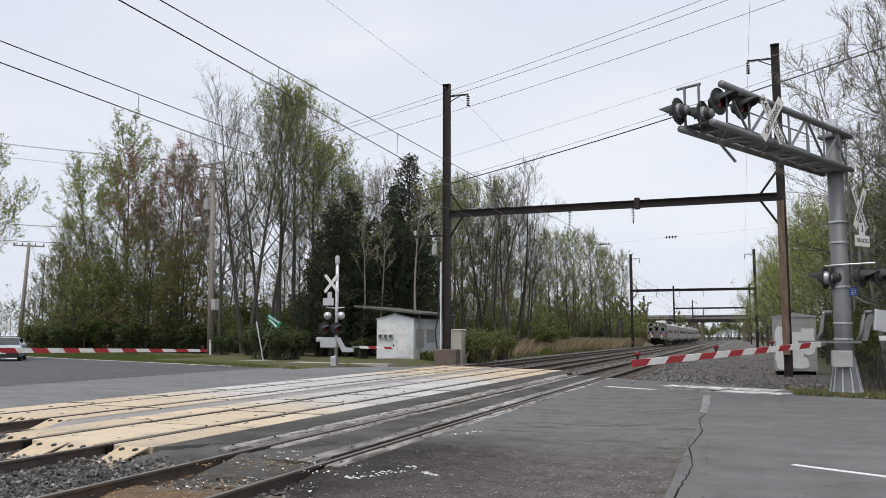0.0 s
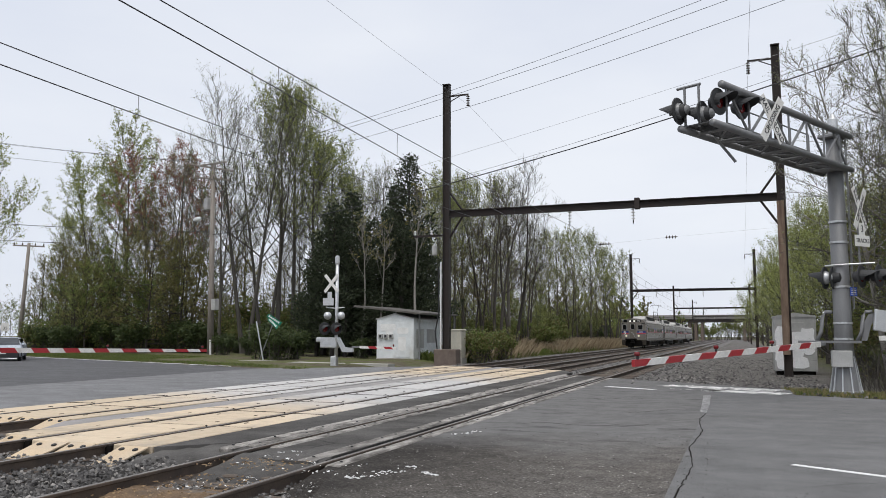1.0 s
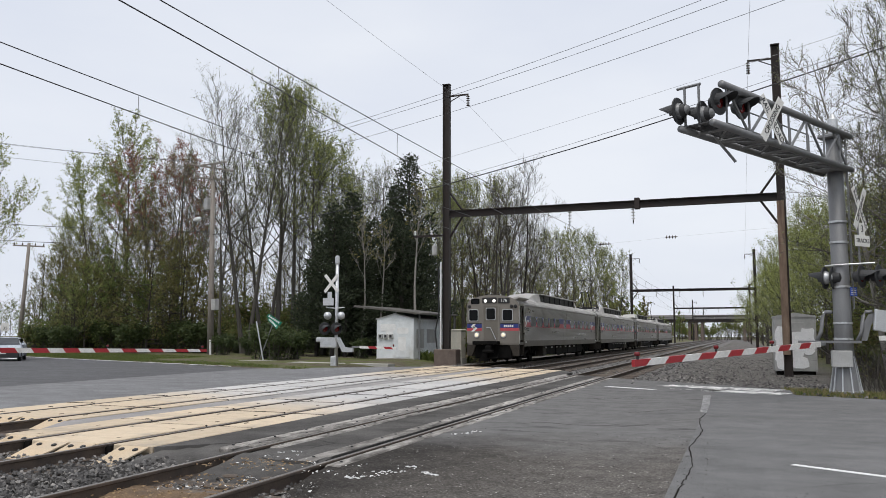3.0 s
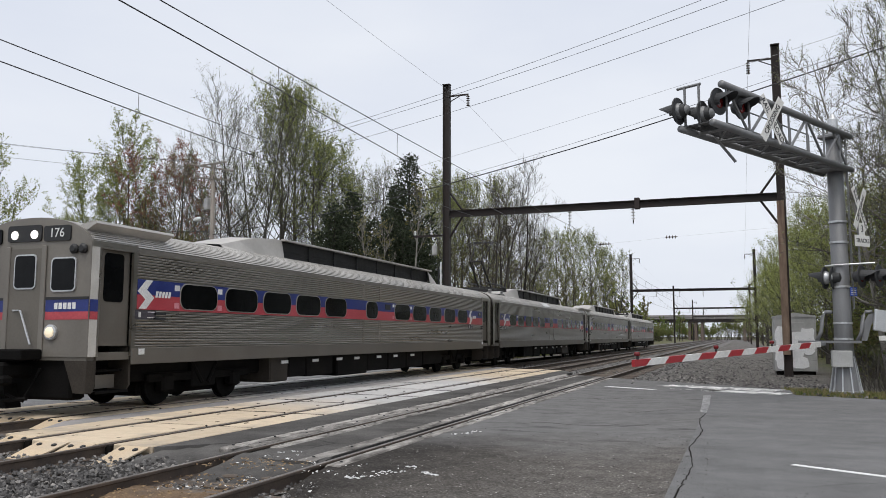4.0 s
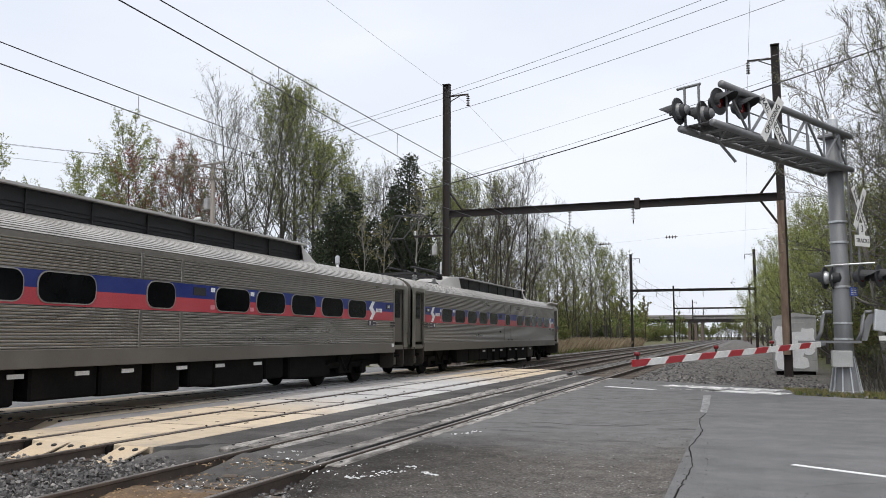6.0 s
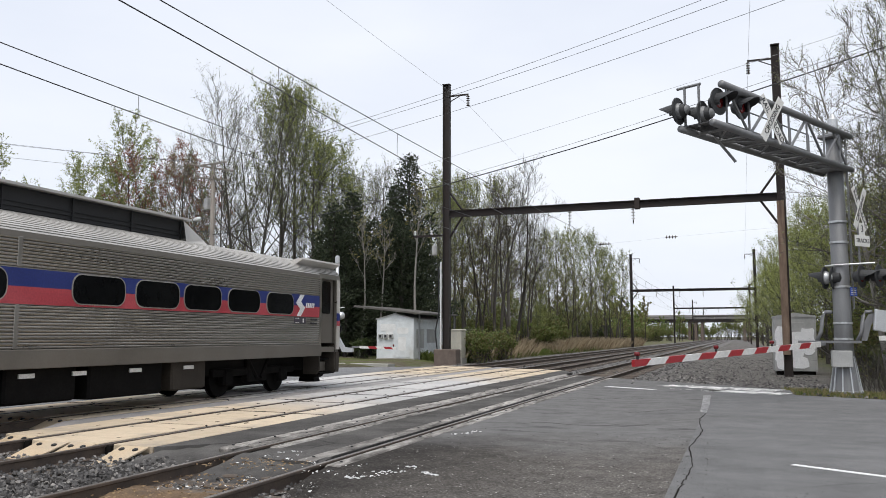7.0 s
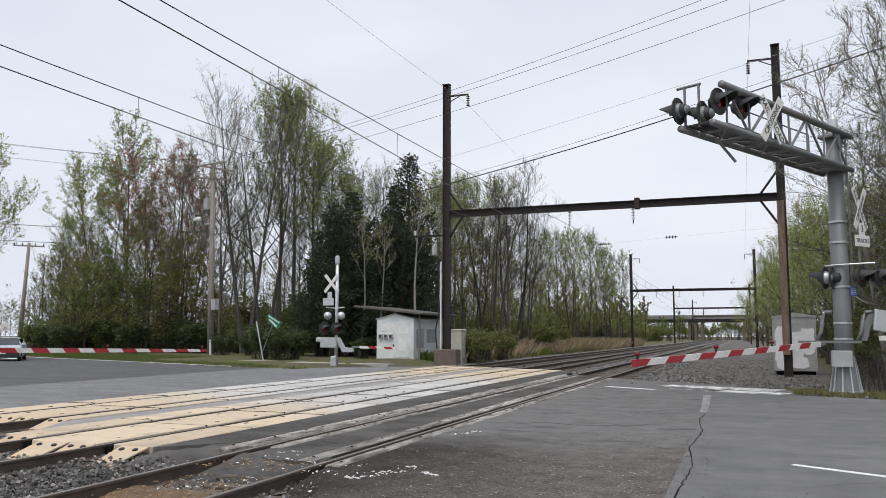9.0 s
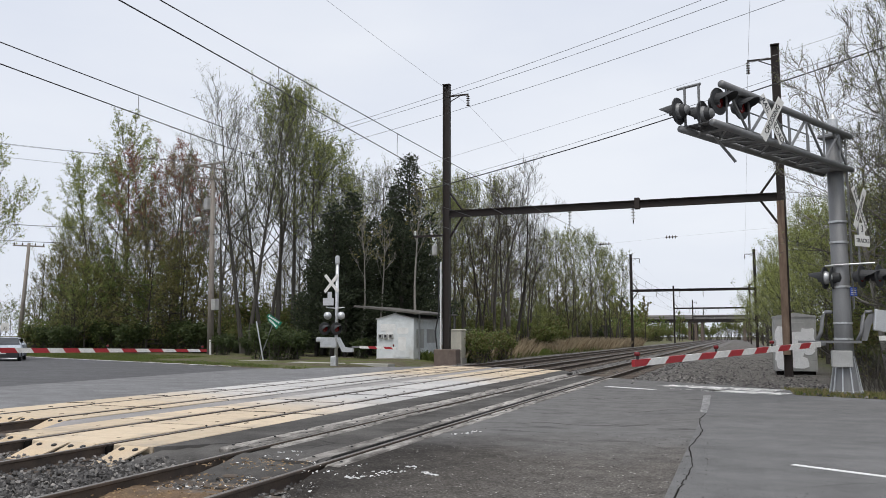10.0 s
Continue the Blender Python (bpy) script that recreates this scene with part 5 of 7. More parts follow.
        part("louvre", g, "black_matt", hood, "black louvred side opening")
    if number == "175":
        g = Geo()
        ln = [(-(HW + 0.012) * math.cos(radians(q)), 3.19 + 0.64 * math.sin(radians(q)) ** 0.9) for q in range(14, 42, 4)]
        sheet(g, ln[::-1], Y(12.75), Y(14.5))
        part("roof_patch", g, "white_paint", t, "bright replaced roof panel")
    # trucks
    for cy in (Y(3.9), Y(21.6)):
        g = Geo()
        for s in (-1, 1):
            g.box((s * 0.98 - 0.07, cy - 1.9, 0.52), (s * 0.98 + 0.07, cy + 1.9, 0.72), 0, None, 0.03)
            g.box((s * 0.98 - 0.1, cy - 0.45, 0.35), (s * 0.98 + 0.1, cy + 0.45, 0.95), 0, None, 0.03)
            for w in (-1.27, 1.27):
                g.box((s * 0.98 - 0.12, cy + w - 0.2, 0.3), (s * 0.98 + 0.12, cy + w + 0.2, 0.68), 0, None, 0.05)
            g.tube([(s * 1.05, cy - 0.6, 1.1), (s * 1.1, cy - 0.1, 0.45)], 0.05, 6)
            g.tube([(s * 1.05, cy + 0.6, 1.1), (s * 1.1, cy + 0.1, 0.45)], 0.05, 6)
        g.box((-0.9, cy - 0.3, 0.45), (0.9, cy + 0.3, 0.95))
        # added solid core, its black replaces shade between the wheels
        g.box((-0.66, cy - 1.75, 0.22), (0.66, cy + 1.75, 0.7), 0, None, 0.05)
        tr = part("truck", g, "under_black", t, "black truck frame with a dark shade fill between the wheels")
        for w in (-1.27, 1.27):
            for s in (-1, 1):
                part("wheel", Geo().lathe([(0.43, -0.06), (0.445, -0.05), (0.44, 0.06), (0.47, 0.065), (0.47, 0.085)], pose(s * 0.753, cy + w, 0.47, 0, -90 * s), 20), "under_black", tr)
    # equipment boxes under the floor
    r = random.Random(int(number))
    yy = 6.4
    while yy < 18.6:
        ln = r.choice((0.9, 1.2, 1.6, 2.1))
        z0 = r.uniform(0.3, 0.42)
        g = Geo()
        g.box((-HW + 0.2, Y(yy), z0), (HW - 0.2, Y(yy + ln), 1.08), 0, None, 0.04)
        part("equipment_box", g, "box_brown" if yy < 6.5 else "under_black", t)
        yy += ln + r.choice((0.04, 0.06, 0.3))
    part("air_tank", Geo().lathe([(0.05, 0), (0.2, 0.05), (0.2, 1.2), (0.05, 1.25)], pose(1.0, Y(18.0), 0.75, -90), 10), "under_black", t)
    if pantograph:
        py = Y(22.4)
        g = Geo()
        for s in (-1, 1):
            g.box((s * 0.75 - 0.05, py - 1.4, 3.98), (s * 0.75 + 0.05, py + 1.4, 4.06))
        for q in (-1.3, 0, 1.3):
            g.box((-0.8, py + q - 0.05, 3.98), (0.8, py + q + 0.05, 4.06))
        base = part("pantograph_base", g, "black_matt", t, "dark pantograph base frame")
        for s in (-1, 1):
            for q in (-1.1, 1.1):
                part("insulator", Geo().lathe([(0.06, 0), (0.12, 0.03), (0.06, 0.07), (0.13, 0.11), (0.06, 0.15), (0.12, 0.19), (0.06, 0.25)], pose(s * 0.7, py + q, 3.72), 10), "cabinet_grey", base)
        top = 6.58
        g = Geo()
        for s in (-1, 1):
            g.tube([(s * 0.35, py - 0.4, 4.06), (s * 0.3, py + 1.35, 5.4)], 0.045, 6)
            g.tube([(s * 0.3, py + 1.35, 5.4), (s * 0.45, py - 0.1, top - 0.08)], 0.025, 6)
        g.tube([(0.0, py + 0.2, 4.1), (0.0, py + 1.25, 5.3)], 0.02, 6)
        g.tube([(-0.35, py + 1.35, 5.4), (0.35, py + 1.35, 5.4)], 0.04, 6)
        arm = part("pantograph_arm", g, "black_matt", base, "raised folding pantograph arm")
        g = Geo()
        for q in (-0.2, 0.2):
            g.tube([(-0.85, py - 0.1 + q, top - 0.18), (-0.6, py - 0.1 + q, top - 0.02), (0.6, py - 0.1 + q, top - 0.02), (0.85, py - 0.1 + q, top - 0.18)], 0.025, 6)
        part("pantograph_head", g, "wire", base)
        for s in (-1, 1):
            rings = []
            for k in range(9):
                rings += [(0.13, k * 0.055), (0.18, k * 0.055 + 0.02), (0.13, k * 0.055 + 0.045)]
            part("post_insulator", Geo().lathe(rings, pose(s * 0.55, Y(20.3), 3.74), 12), "black_matt", t, "ribbed dark insulator")
            part("roof_bus_bar", Geo().tube([(s * 0.55, Y(20.3), 4.24), (s * 0.55, Y(21.2), 4.3), (s * 0.5, Y(23.4), 4.3)], 0.045, 6), "black_matt", t)
            part("roof_cable", Geo().tube([(s * 0.55, Y(20.2), 4.2), (s * 0.55, Y(19.9), 4.12), (s * 0.5, Y(19.5), 3.82)], 0.014, 5), "black_matt", t)
        part("roof_hatch", Geo().box((0.75, Y(24.2), 3.58), (1.1, Y(24.7), 3.68), 0, pose(0, 0, 0, 0, 0, 0)), "black_matt", t)
    return t


def emitter(name, col, strength):
    m, n, l, b = node_mat(name, 0.2)
    b.inputs["Base Color"].default_value = (*col, 1)
    b.inputs["Emission Color"].default_value = (*col, 1)
    b.inputs["Emission Strength"].default_value = strength
    return m


M["headlamp"] = emitter("headlamp", (1.0, 0.97, 0.9), 1.4)
M["lamp_lens"] = emitter("lamp_lens", (1.0, 0.85, 0.62), 0.35)
M["plate_dark"] = surface("plate_dark", (0.05, 0.045, 0.055), (0.07, 0.06, 0.075), 3, 30, 0.5)
M["box_brown"] = surface("box_brown", (0.032, 0.027, 0.022), (0.055, 0.047, 0.039), 2, 30, 0.7, dirt=(0.03, 0.025, 0.02), dirt_amount=0.5, spec=0.2)
M["pink"] = surface("pink", (0.6, 0.22, 0.26), (0.66, 0.26, 0.3), 3, 30, 0.5)
M["red_glow"] = emitter("red_glow", (0.7, 0.02, 0.015), 0.6)
M["red_oxide"] = surface("red_oxide", (0.16, 0.05, 0.035), (0.24, 0.08, 0.055), 3, 30, 0.8, dirt=(0.07, 0.05, 0.04))
M["red_lens"] = surface("red_lens", (0.13, 0.01, 0.012), (0.18, 0.014, 0.016), 3, 30, 0.2, spec=0.5)
CARS = [build_car(nm, pan) for nm, pan in (("176", False), ("175", True), ("303", False), ("304", True))]

# ---- crossing signals ----
def flasher(parent, m, mat_lens="red_lens"):
    """A round flasher: black disc, visor and red lens, looking along local -y."""
    q = m @ pose(0, 0, 0, 90)
    disc = part("flasher", Geo().lathe([(0.06, -0.24), (0.14, -0.2), (0.18, -0.02), (0.32, -0.02), (0.33, 0.0), (0.32, 0.012), (0.18, 0.016)], q, 24), "hood_grey", parent, "black round flasher disc", smooth=False)
    vis = Geo()
    n = 14
    vs = []
    for k in range(n + 1):
        a = radians(-35 + 250 * k / n)
        ln = 0.14 + 0.34 * max(0, math.sin(a)) ** 0.6
        for r in (0.19, 0.2):
            vs.append(tuple(q @ Vector((r * math.cos(a), -r * math.sin(a) * -1, 0.01))))
            vs.append(tuple(q @ Vector((r * math.cos(a), r * math.sin(a) - 0.12 * ln, ln))))
    fs = []
    for k in range(n):
        i, j = k * 4, k * 4 + 4
        fs += [(i, i + 1, j + 1, j), (i + 2, j + 2, j + 3, i + 3), (i + 1, i + 3, j + 3, j + 1)]
    vis.add(vs, fs)
    part("visor", vis, "hood_grey", disc)
    part("lens", Geo().lathe([(0.17, 0.012), (0.14, 0.035), (0.05, 0.05)], q, 16), mat_lens, disc, "red lens")
    return disc


def back_can(parent, m):
    """The pale rear housing of a flasher that looks away."""
    q = m @ pose(0, 0, 0, 90)
    part("lamp_housing", Geo().lathe([(0.05, -0.05), (0.17, 0.0), (0.2, 0.14), (0.1, 0.24), (0.04, 0.26)], q, 16), "aluminium", parent, "silver lamp housing", smooth=True)


def crossbuck(parent, m, ln=1.22, w=0.23, words=True):
    holder = parent
    for k, (words_on, a) in enumerate(((("RAIL", "ROAD"), -56), (("CROSSING",), 56))):
        b = part("crossbuck_blade", Geo().box((-ln / 2, -0.012 - 0.012 * k, -w / 2), (ln / 2, -0.002 - 0.012 * k, w / 2), 0, None, 0.003), "white_board", holder, "white crossbuck blade with black capital letters", at=m @ pose(0, 0, 0, 0, -a, 0))
        if words:
            for wd, off in zip(words_on, (-ln * 0.29, ln * 0.29) if len(words_on) == 2 else (0.0,)):
                lettering("letters", wd, w * 0.8, pose(off, -0.016 - 0.012 * k, 0.0, 90), "black_matt", b)


def gate_arm(parent, root, tip, w0, w1, lamps, sl=0.41, sh=0.12, name="gate_arm"):
    """A striped tapered arm from root to tip, with lamps on top."""
    root, tip = Vector(root), Vector(tip)
    d = tip - root
    ln = d.length
    arm = part(name, Geo().box((0, -0.03, -w0 * 0.3), (0.6, 0.03, w0 * 0.3)), "galvanised", parent, "red and white striped gate arm")
    ux = d.normalized()
    uy = Vector((0, 0, 1)).cross(ux).normalized()
    uz = ux.cross(uy)
    arm.matrix_basis = Matrix((( *(ux.x, uy.x, uz.x), root.x), (*(ux.y, uy.y, uz.y), root.y), (*(ux.z, uy.z, uz.z), root.z), (0, 0, 0, 1)))
    x, k = 0.4, 0
    while x < ln - 0.01:
        e = min(x + sl, ln)
        a, b = w0 + (w1 - w0) * x / ln, w0 + (w1 - w0) * e / ln
        o = [(x + (sh if k else 0), -a / 2), (e + (sh if e < ln else 0), -b / 2), (e, b / 2), (x, a / 2)]
        part("stripe", Geo().prism(o, -0.035, 0.035, 0, "y"), "red_board" if k % 2 else "white_board", arm)
        x, k = e, k + 1
    for u in lamps:
        a = w0 + (w1 - w0) * u
        p = Vector((ln * u, 0, a / 2))
        lm = part("gate_lamp", Geo().box((-0.02, -0.02, 0), (0.02, 0.02, 0.06)), "black_matt", arm, "small red gate lamp", at=pose(*p))
        part("lens", Geo().lathe([(0.026, -0.05), (0.04, -0.04), (0.04, 0.04), (0.026, 0.05)], pose(0, 0, 0.1, 90), 12), "red_lens", lm)
    return arm


# gate and cantilever signal on the near side of the tracks
MAST = Vector((2.76, 26.15, 0))
ACROSS = (Vector((-1.26, 19.54, 0)) - Vector((3.05, 26.4, 0))).normalized()


def build_cantilever():
    t = thing("crossing_cantilever", pose(MAST.x, MAST.y, -0.1), "galvanised cantilever signal mast with flashers and crossbucks", "crossing signal")
    g = Geo().tube([(0, 0, 0.3), (-0.0, 0, 2), (0, 0, 7.6)], [0.27, 0.245, 0.215], 20)
    part("mast", g, "galvanised", t, "tall grey steel mast", smooth=True)
    for z in (3.05, 4.35, 4.95, 2.0, 1.55):
        part("band", Geo().lathe([(0.255, -0.03), (0.262, -0.025), (0.262, 0.025), (0.255, 0.03)], pose(0, 0, z), 20), "aluminium", t)
    base = part("foot", Geo().lathe([(0.45, 0.0), (0.45, 0.05), (0.4, 0.08), (0.28, 1.0), (0.26, 1.05)], pose(0, 0, 0.0), 20), "galvanised", t, "flared mast foot")
    for k in range(10):
        a = 2 * math.pi * k / 10
        g = Geo().prism([(0.24, 0.04), (0.46, 0.04), (0.43, 0.12), (0.27, 1.05), (0.24, 1.05)], -0.018, 0.018, 0, "y", pose(0, 0, 0, 0, 0, math.degrees(a)))
        part("gusset", g, "aluminium", base)
    part("ladder", ladder_geo(0.3, 0.9, 7.4), "galvanised", t, "climbing rungs")
    # cantilever truss: an upright lattice plane on the road side, a walkway behind it
    u = Vector((-0.462, -0.887, 0))
    w = Vector((0.887, -0.462, 0))
    L, fr, bk, lo, hi = 7.65, 0.36, -0.47, 6.5, 7.5
    def P(d, s, z):
        return u * d + w * s + Vector((0, 0, z))
    arm = part("arm", Geo().tube([P(-0.3, fr, hi), P(7.2, fr, hi)], 0.09, 12), "galvanised", t, "upper chord of a grey steel tube lattice arm", smooth=True)
    for s, e in ((fr, L), (bk, L)):
        part("lower_chord", Geo().tube([P(-0.3, s, lo), P(e, s, lo)], 0.085, 12), "galvanised", arm, smooth=True)
    for k in range(7):
        d = 0.5 + k * 1.08
        part("truss_post", Geo().tube([P(d, fr, lo), P(d, fr, hi)], 0.03, 6), "galvanised", arm)
        if k < 6:
            part("truss_diagonal", Geo().tube([P(d, fr, lo), P(d + 1.08, fr, hi)] if k % 2 else [P(d, fr, hi), P(d + 1.08, fr, lo)], 0.038, 6), "galvanised", arm)
        part("cross_bar", Geo().tube([P(d, bk, lo - 0.03), P(d, fr, lo - 0.03)], 0.04, 6), "galvanised", arm)
        if k < 6:
            part("plan_brace", Geo().tube([P(d, bk, lo - 0.02), P(d + 1.08, fr, lo - 0.02)] if k % 2 else [P(d, fr, lo - 0.02), P(d + 1.08, bk, lo - 0.02)], 0.025, 6), "galvanised", arm)
    g = Geo()
    turn = pose(0, 0, 0, 0, 0, math.degrees(math.atan2(u.y, u.x)))
    d = 0.3
    while d < L - 0.1:
        g.box((-0.02, -0.28, -0.015), (0.02, 0.28, 0.015), 0, Matrix.Translation(P(d, -0.06, lo + 0.06)) @ turn)
        d += 0.085
    for s in (-0.33, 0.22):
        g.tube([P(0.2, s, lo + 0.05), P(L - 0.05, s, lo + 0.05)], 0.025, 5)
    part("walkway", g, "steel_dark", arm, "dark open steel walkway grating")
    # hand rails, end frame, hanging strut
    for z in (0.55, 1.05):
        part("handrail", Geo().tube([P(0.6, bk, lo + z), P(5.4, bk, lo + z)], 0.02, 6), "galvanised", arm)
    for d in (0.6, 1.8, 3.0, 4.2, 5.4):
        part("rail_post", Geo().tube([P(d, bk, lo), P(d, bk, lo + 1.05)], 0.02, 6), "galvanised", arm)
    for s in (-0.42, -0.05):
        part("end_post", Geo().tube([P(L - 0.15, s, lo), P(L - 0.15, s, lo + 1.02)], 0.035, 6), "galvanised", arm)
    part("end_rail", Geo().tube([P(L - 0.15, -0.62, lo + 1.02), P(L - 0.15, 0.0, lo + 1.02)], 0.035, 6), "galvanised", arm)
    part("end_rail", Geo().tube([P(L - 0.15, -0.42, lo + 0.5), P(6.6, 0.3, lo + 0.62)], 0.03, 6), "galvanised", arm)
    part("strut", Geo().tube([P(6.4, -0.3, lo), P(5.95, 0.0, lo - 0.62)], 0.035, 6), "galvanised", arm)
    for z in (lo, hi):
        part("clamp", Geo().box((-0.34, -0.34, z - 0.06), (0.34, 0.34, z + 0.06), 0, turn, 0.03), "galvanised", arm)
    part("clamp_brace", Geo().tube([P(0.1, fr, lo + 0.1), P(0.9, fr, hi - 0.1)], 0.04, 6), "galvanised", arm)
    # flashers: one pair faces the near road, one pair looks away
    for d, z in ((7.12, 7.12), (6.05, 7.2)):
        flasher(t, Matrix.Translation(P(d, fr - 0.12, z)) @ pose(0, 0, 0, 0, 0, 58))
    for d, s, z in ((L + 0.02, -0.5, 6.93), (L - 0.3, -0.05, 6.82)):
        flasher(t, Matrix.Translation(P(d, s, z)) @ pose(0, 0, 0, 0, 0, -114))
        part("lamp_housing", Geo().lathe([(0.2, 0.0), (0.19, 0.05), (0.14, 0.14), (0.1, 0.26), (0.04, 0.28)], Matrix.Translation(P(d, s, z)) @ pose(0, 0, 0, 0, 0, 66) @ pose(0, 0, 0, 90), 16), "galvanised", t, "silver lamp housing", smooth=True)
    crossbuck(t, Matrix.Translation(P(5.0, fr + 0.14, 7.03)) @ pose(0, 0, 0, 0, 0, 50), 1.34, 0.25)
    part("mast_cap", Geo().lathe([(0.12, 0), (0.14, 0.04), (0.14, 0.45), (0.1, 0.5), (0.06, 0.62)], pose(0, 0, 7.58), 14), "aluminium", t)
    # low crossbuck and track count
    part("sign_post", Geo().tube([(0.5, -0.2, 3.7), (0.5, -0.2, 5.9)], 0.03, 6), "galvanised", t)
    crossbuck(t, pose(0.56, -0.22, 5.3, 0, 0, 60), 1.4, 0.24)
    pl = part("count_plate", Geo().box((-0.34, -0.02, -0.16), (0.34, 0.0, 0.16), 0, None, 0.003).box((-0.13, -0.02, 0.16), (0.13, 0.0, 0.52), 0), "white_board", t, "white plate that says 3 TRACKS", at=pose(0.58, -0.25, 4.35, 0, 0, 50))
    lettering("letters", "TRACKS", 0.17, pose(0, -0.023, 0.0, 90), "black_matt", pl)
    lettering("letters", "3", 0.28, pose(0, -0.023, 0.34, 90), "black_matt", pl)
    # mast flashers
    part("light_bracket", Geo().tube([(-0.42, -0.2, 3.66), (0, -0.28, 3.68), (0.86, -0.4, 3.7)], 0.026, 8), "aluminium", t)
    for x in (0.5, 0.95):
        flasher(t, pose(x, -0.42, 3.32, 0, 0, 62))
    part("lamp_housing", Geo().lathe([(0.2, 0.0), (0.19, 0.05), (0.14, 0.12), (0.1, 0.2), (0.04, 0.22)], pose(-0.42, -0.15, 3.32) @ pose(0, 0, 0, 0, 0, 66) @ pose(0, 0, 0, 90), 16), "aluminium", t, "silver lamp housing", smooth=True)
    for x in (-0.42, -0.2):
        flasher(t, pose(x, -0.1, 3.32, 0, 0, -114))
    part("blue_notice", Geo().box((-0.09, -0.02, -0.13), (0.09, 0, 0.13), 0, None, 0.003), "blue_sign", t, "small blue notice", at=pose(0.3, -0.2, 2.9))
    bars = Geo()
    for k in range(4):
        bars.box((-0.07, -0.024, 0.07 - k * 0.05), (0.07, -0.02, 0.085 - k * 0.05))
    part("notice_text", bars, "white_paint", t, at=pose(0.3, -0.2, 2.9))
    # gate mechanism
    part("gate_motor", Geo().box((-0.38, -0.5, 0.75), (0.16, -0.24, 1.22), 0, None, 0.02), "cabinet_grey", t, "grey gate motor box")
    for x in (-0.62, 0.42):
        g = Geo()
        g.tube([(x - 0.12, -0.45, 1.5), (x, -0.45, 1.75), (x + 0.06, -0.42, 2.2), (x + 0.14, -0.4, 2.32), (x + 0.3, -0.38, 2.32)], 0.05, 8)
        part("counterweight_arm", g, "galvanised", t, smooth=True)
    part("gate_bracket", Geo().prism([(0.42, 1.5), (0.56, 1.5), (0.68, 1.95), (0.86, 2.18), (0.86, 2.3), (0.62, 2.24), (0.5, 2.0)], -0.4, -0.36, 0, "y"), "galvanised", t)
    part("counterweight", Geo().box((-0.27, -0.05, -0.3), (0.27, 0.05, 0.3), 0, None, 0.02), "aluminium", t, "pale counterweight plate with bolts", at=pose(0.98, -0.42, 2.05, 0, 8, 25))
    part("pivot_beam", Geo().box((-1.25, -0.55, 1.43), (0.4, -0.47, 1.5)), "galvanised", t)
    part("short_arm", Geo().box((0.85, -0.45, 1.5), (1.25, -0.4, 1.64), 0, None, 0.01), "white_board", t, "white and red pavement gate arm")
    part("short_arm_end", Geo().box((1.25, -0.45, 1.5), (2.4, -0.4, 1.64), 0, None, 0.01), "red_board", t)
    # road gate arm
    u2 = (Vector((-2.0, 15.35, 0)) - Vector((2.7, 25.9, 0))).normalized()
    r0 = u2 * 1.3 + Vector((-0.1, -0.3, 1.42))
    gate_arm(t, r0, (-2.0 - MAST.x + 0.1, 15.4 - MAST.y, 1.02 + 0.1), 0.14, 0.125, (0.985, 0.66, 0.36), 0.7, 0.2)
    return t


def ladder_geo(x, z0, z1):
    g = Geo()
    for s in (-0.14, 0.14):
        g.tube([(x, s - 0.1, z0 + 1.5), (x, s - 0.1, z1)], 0.014, 5)
    z = z0 + 1.6
    while z < z1:
        g.tube([(x, -0.24, z), (x, 0.04, z)], 0.01, 5)
        z += 0.32
    return g


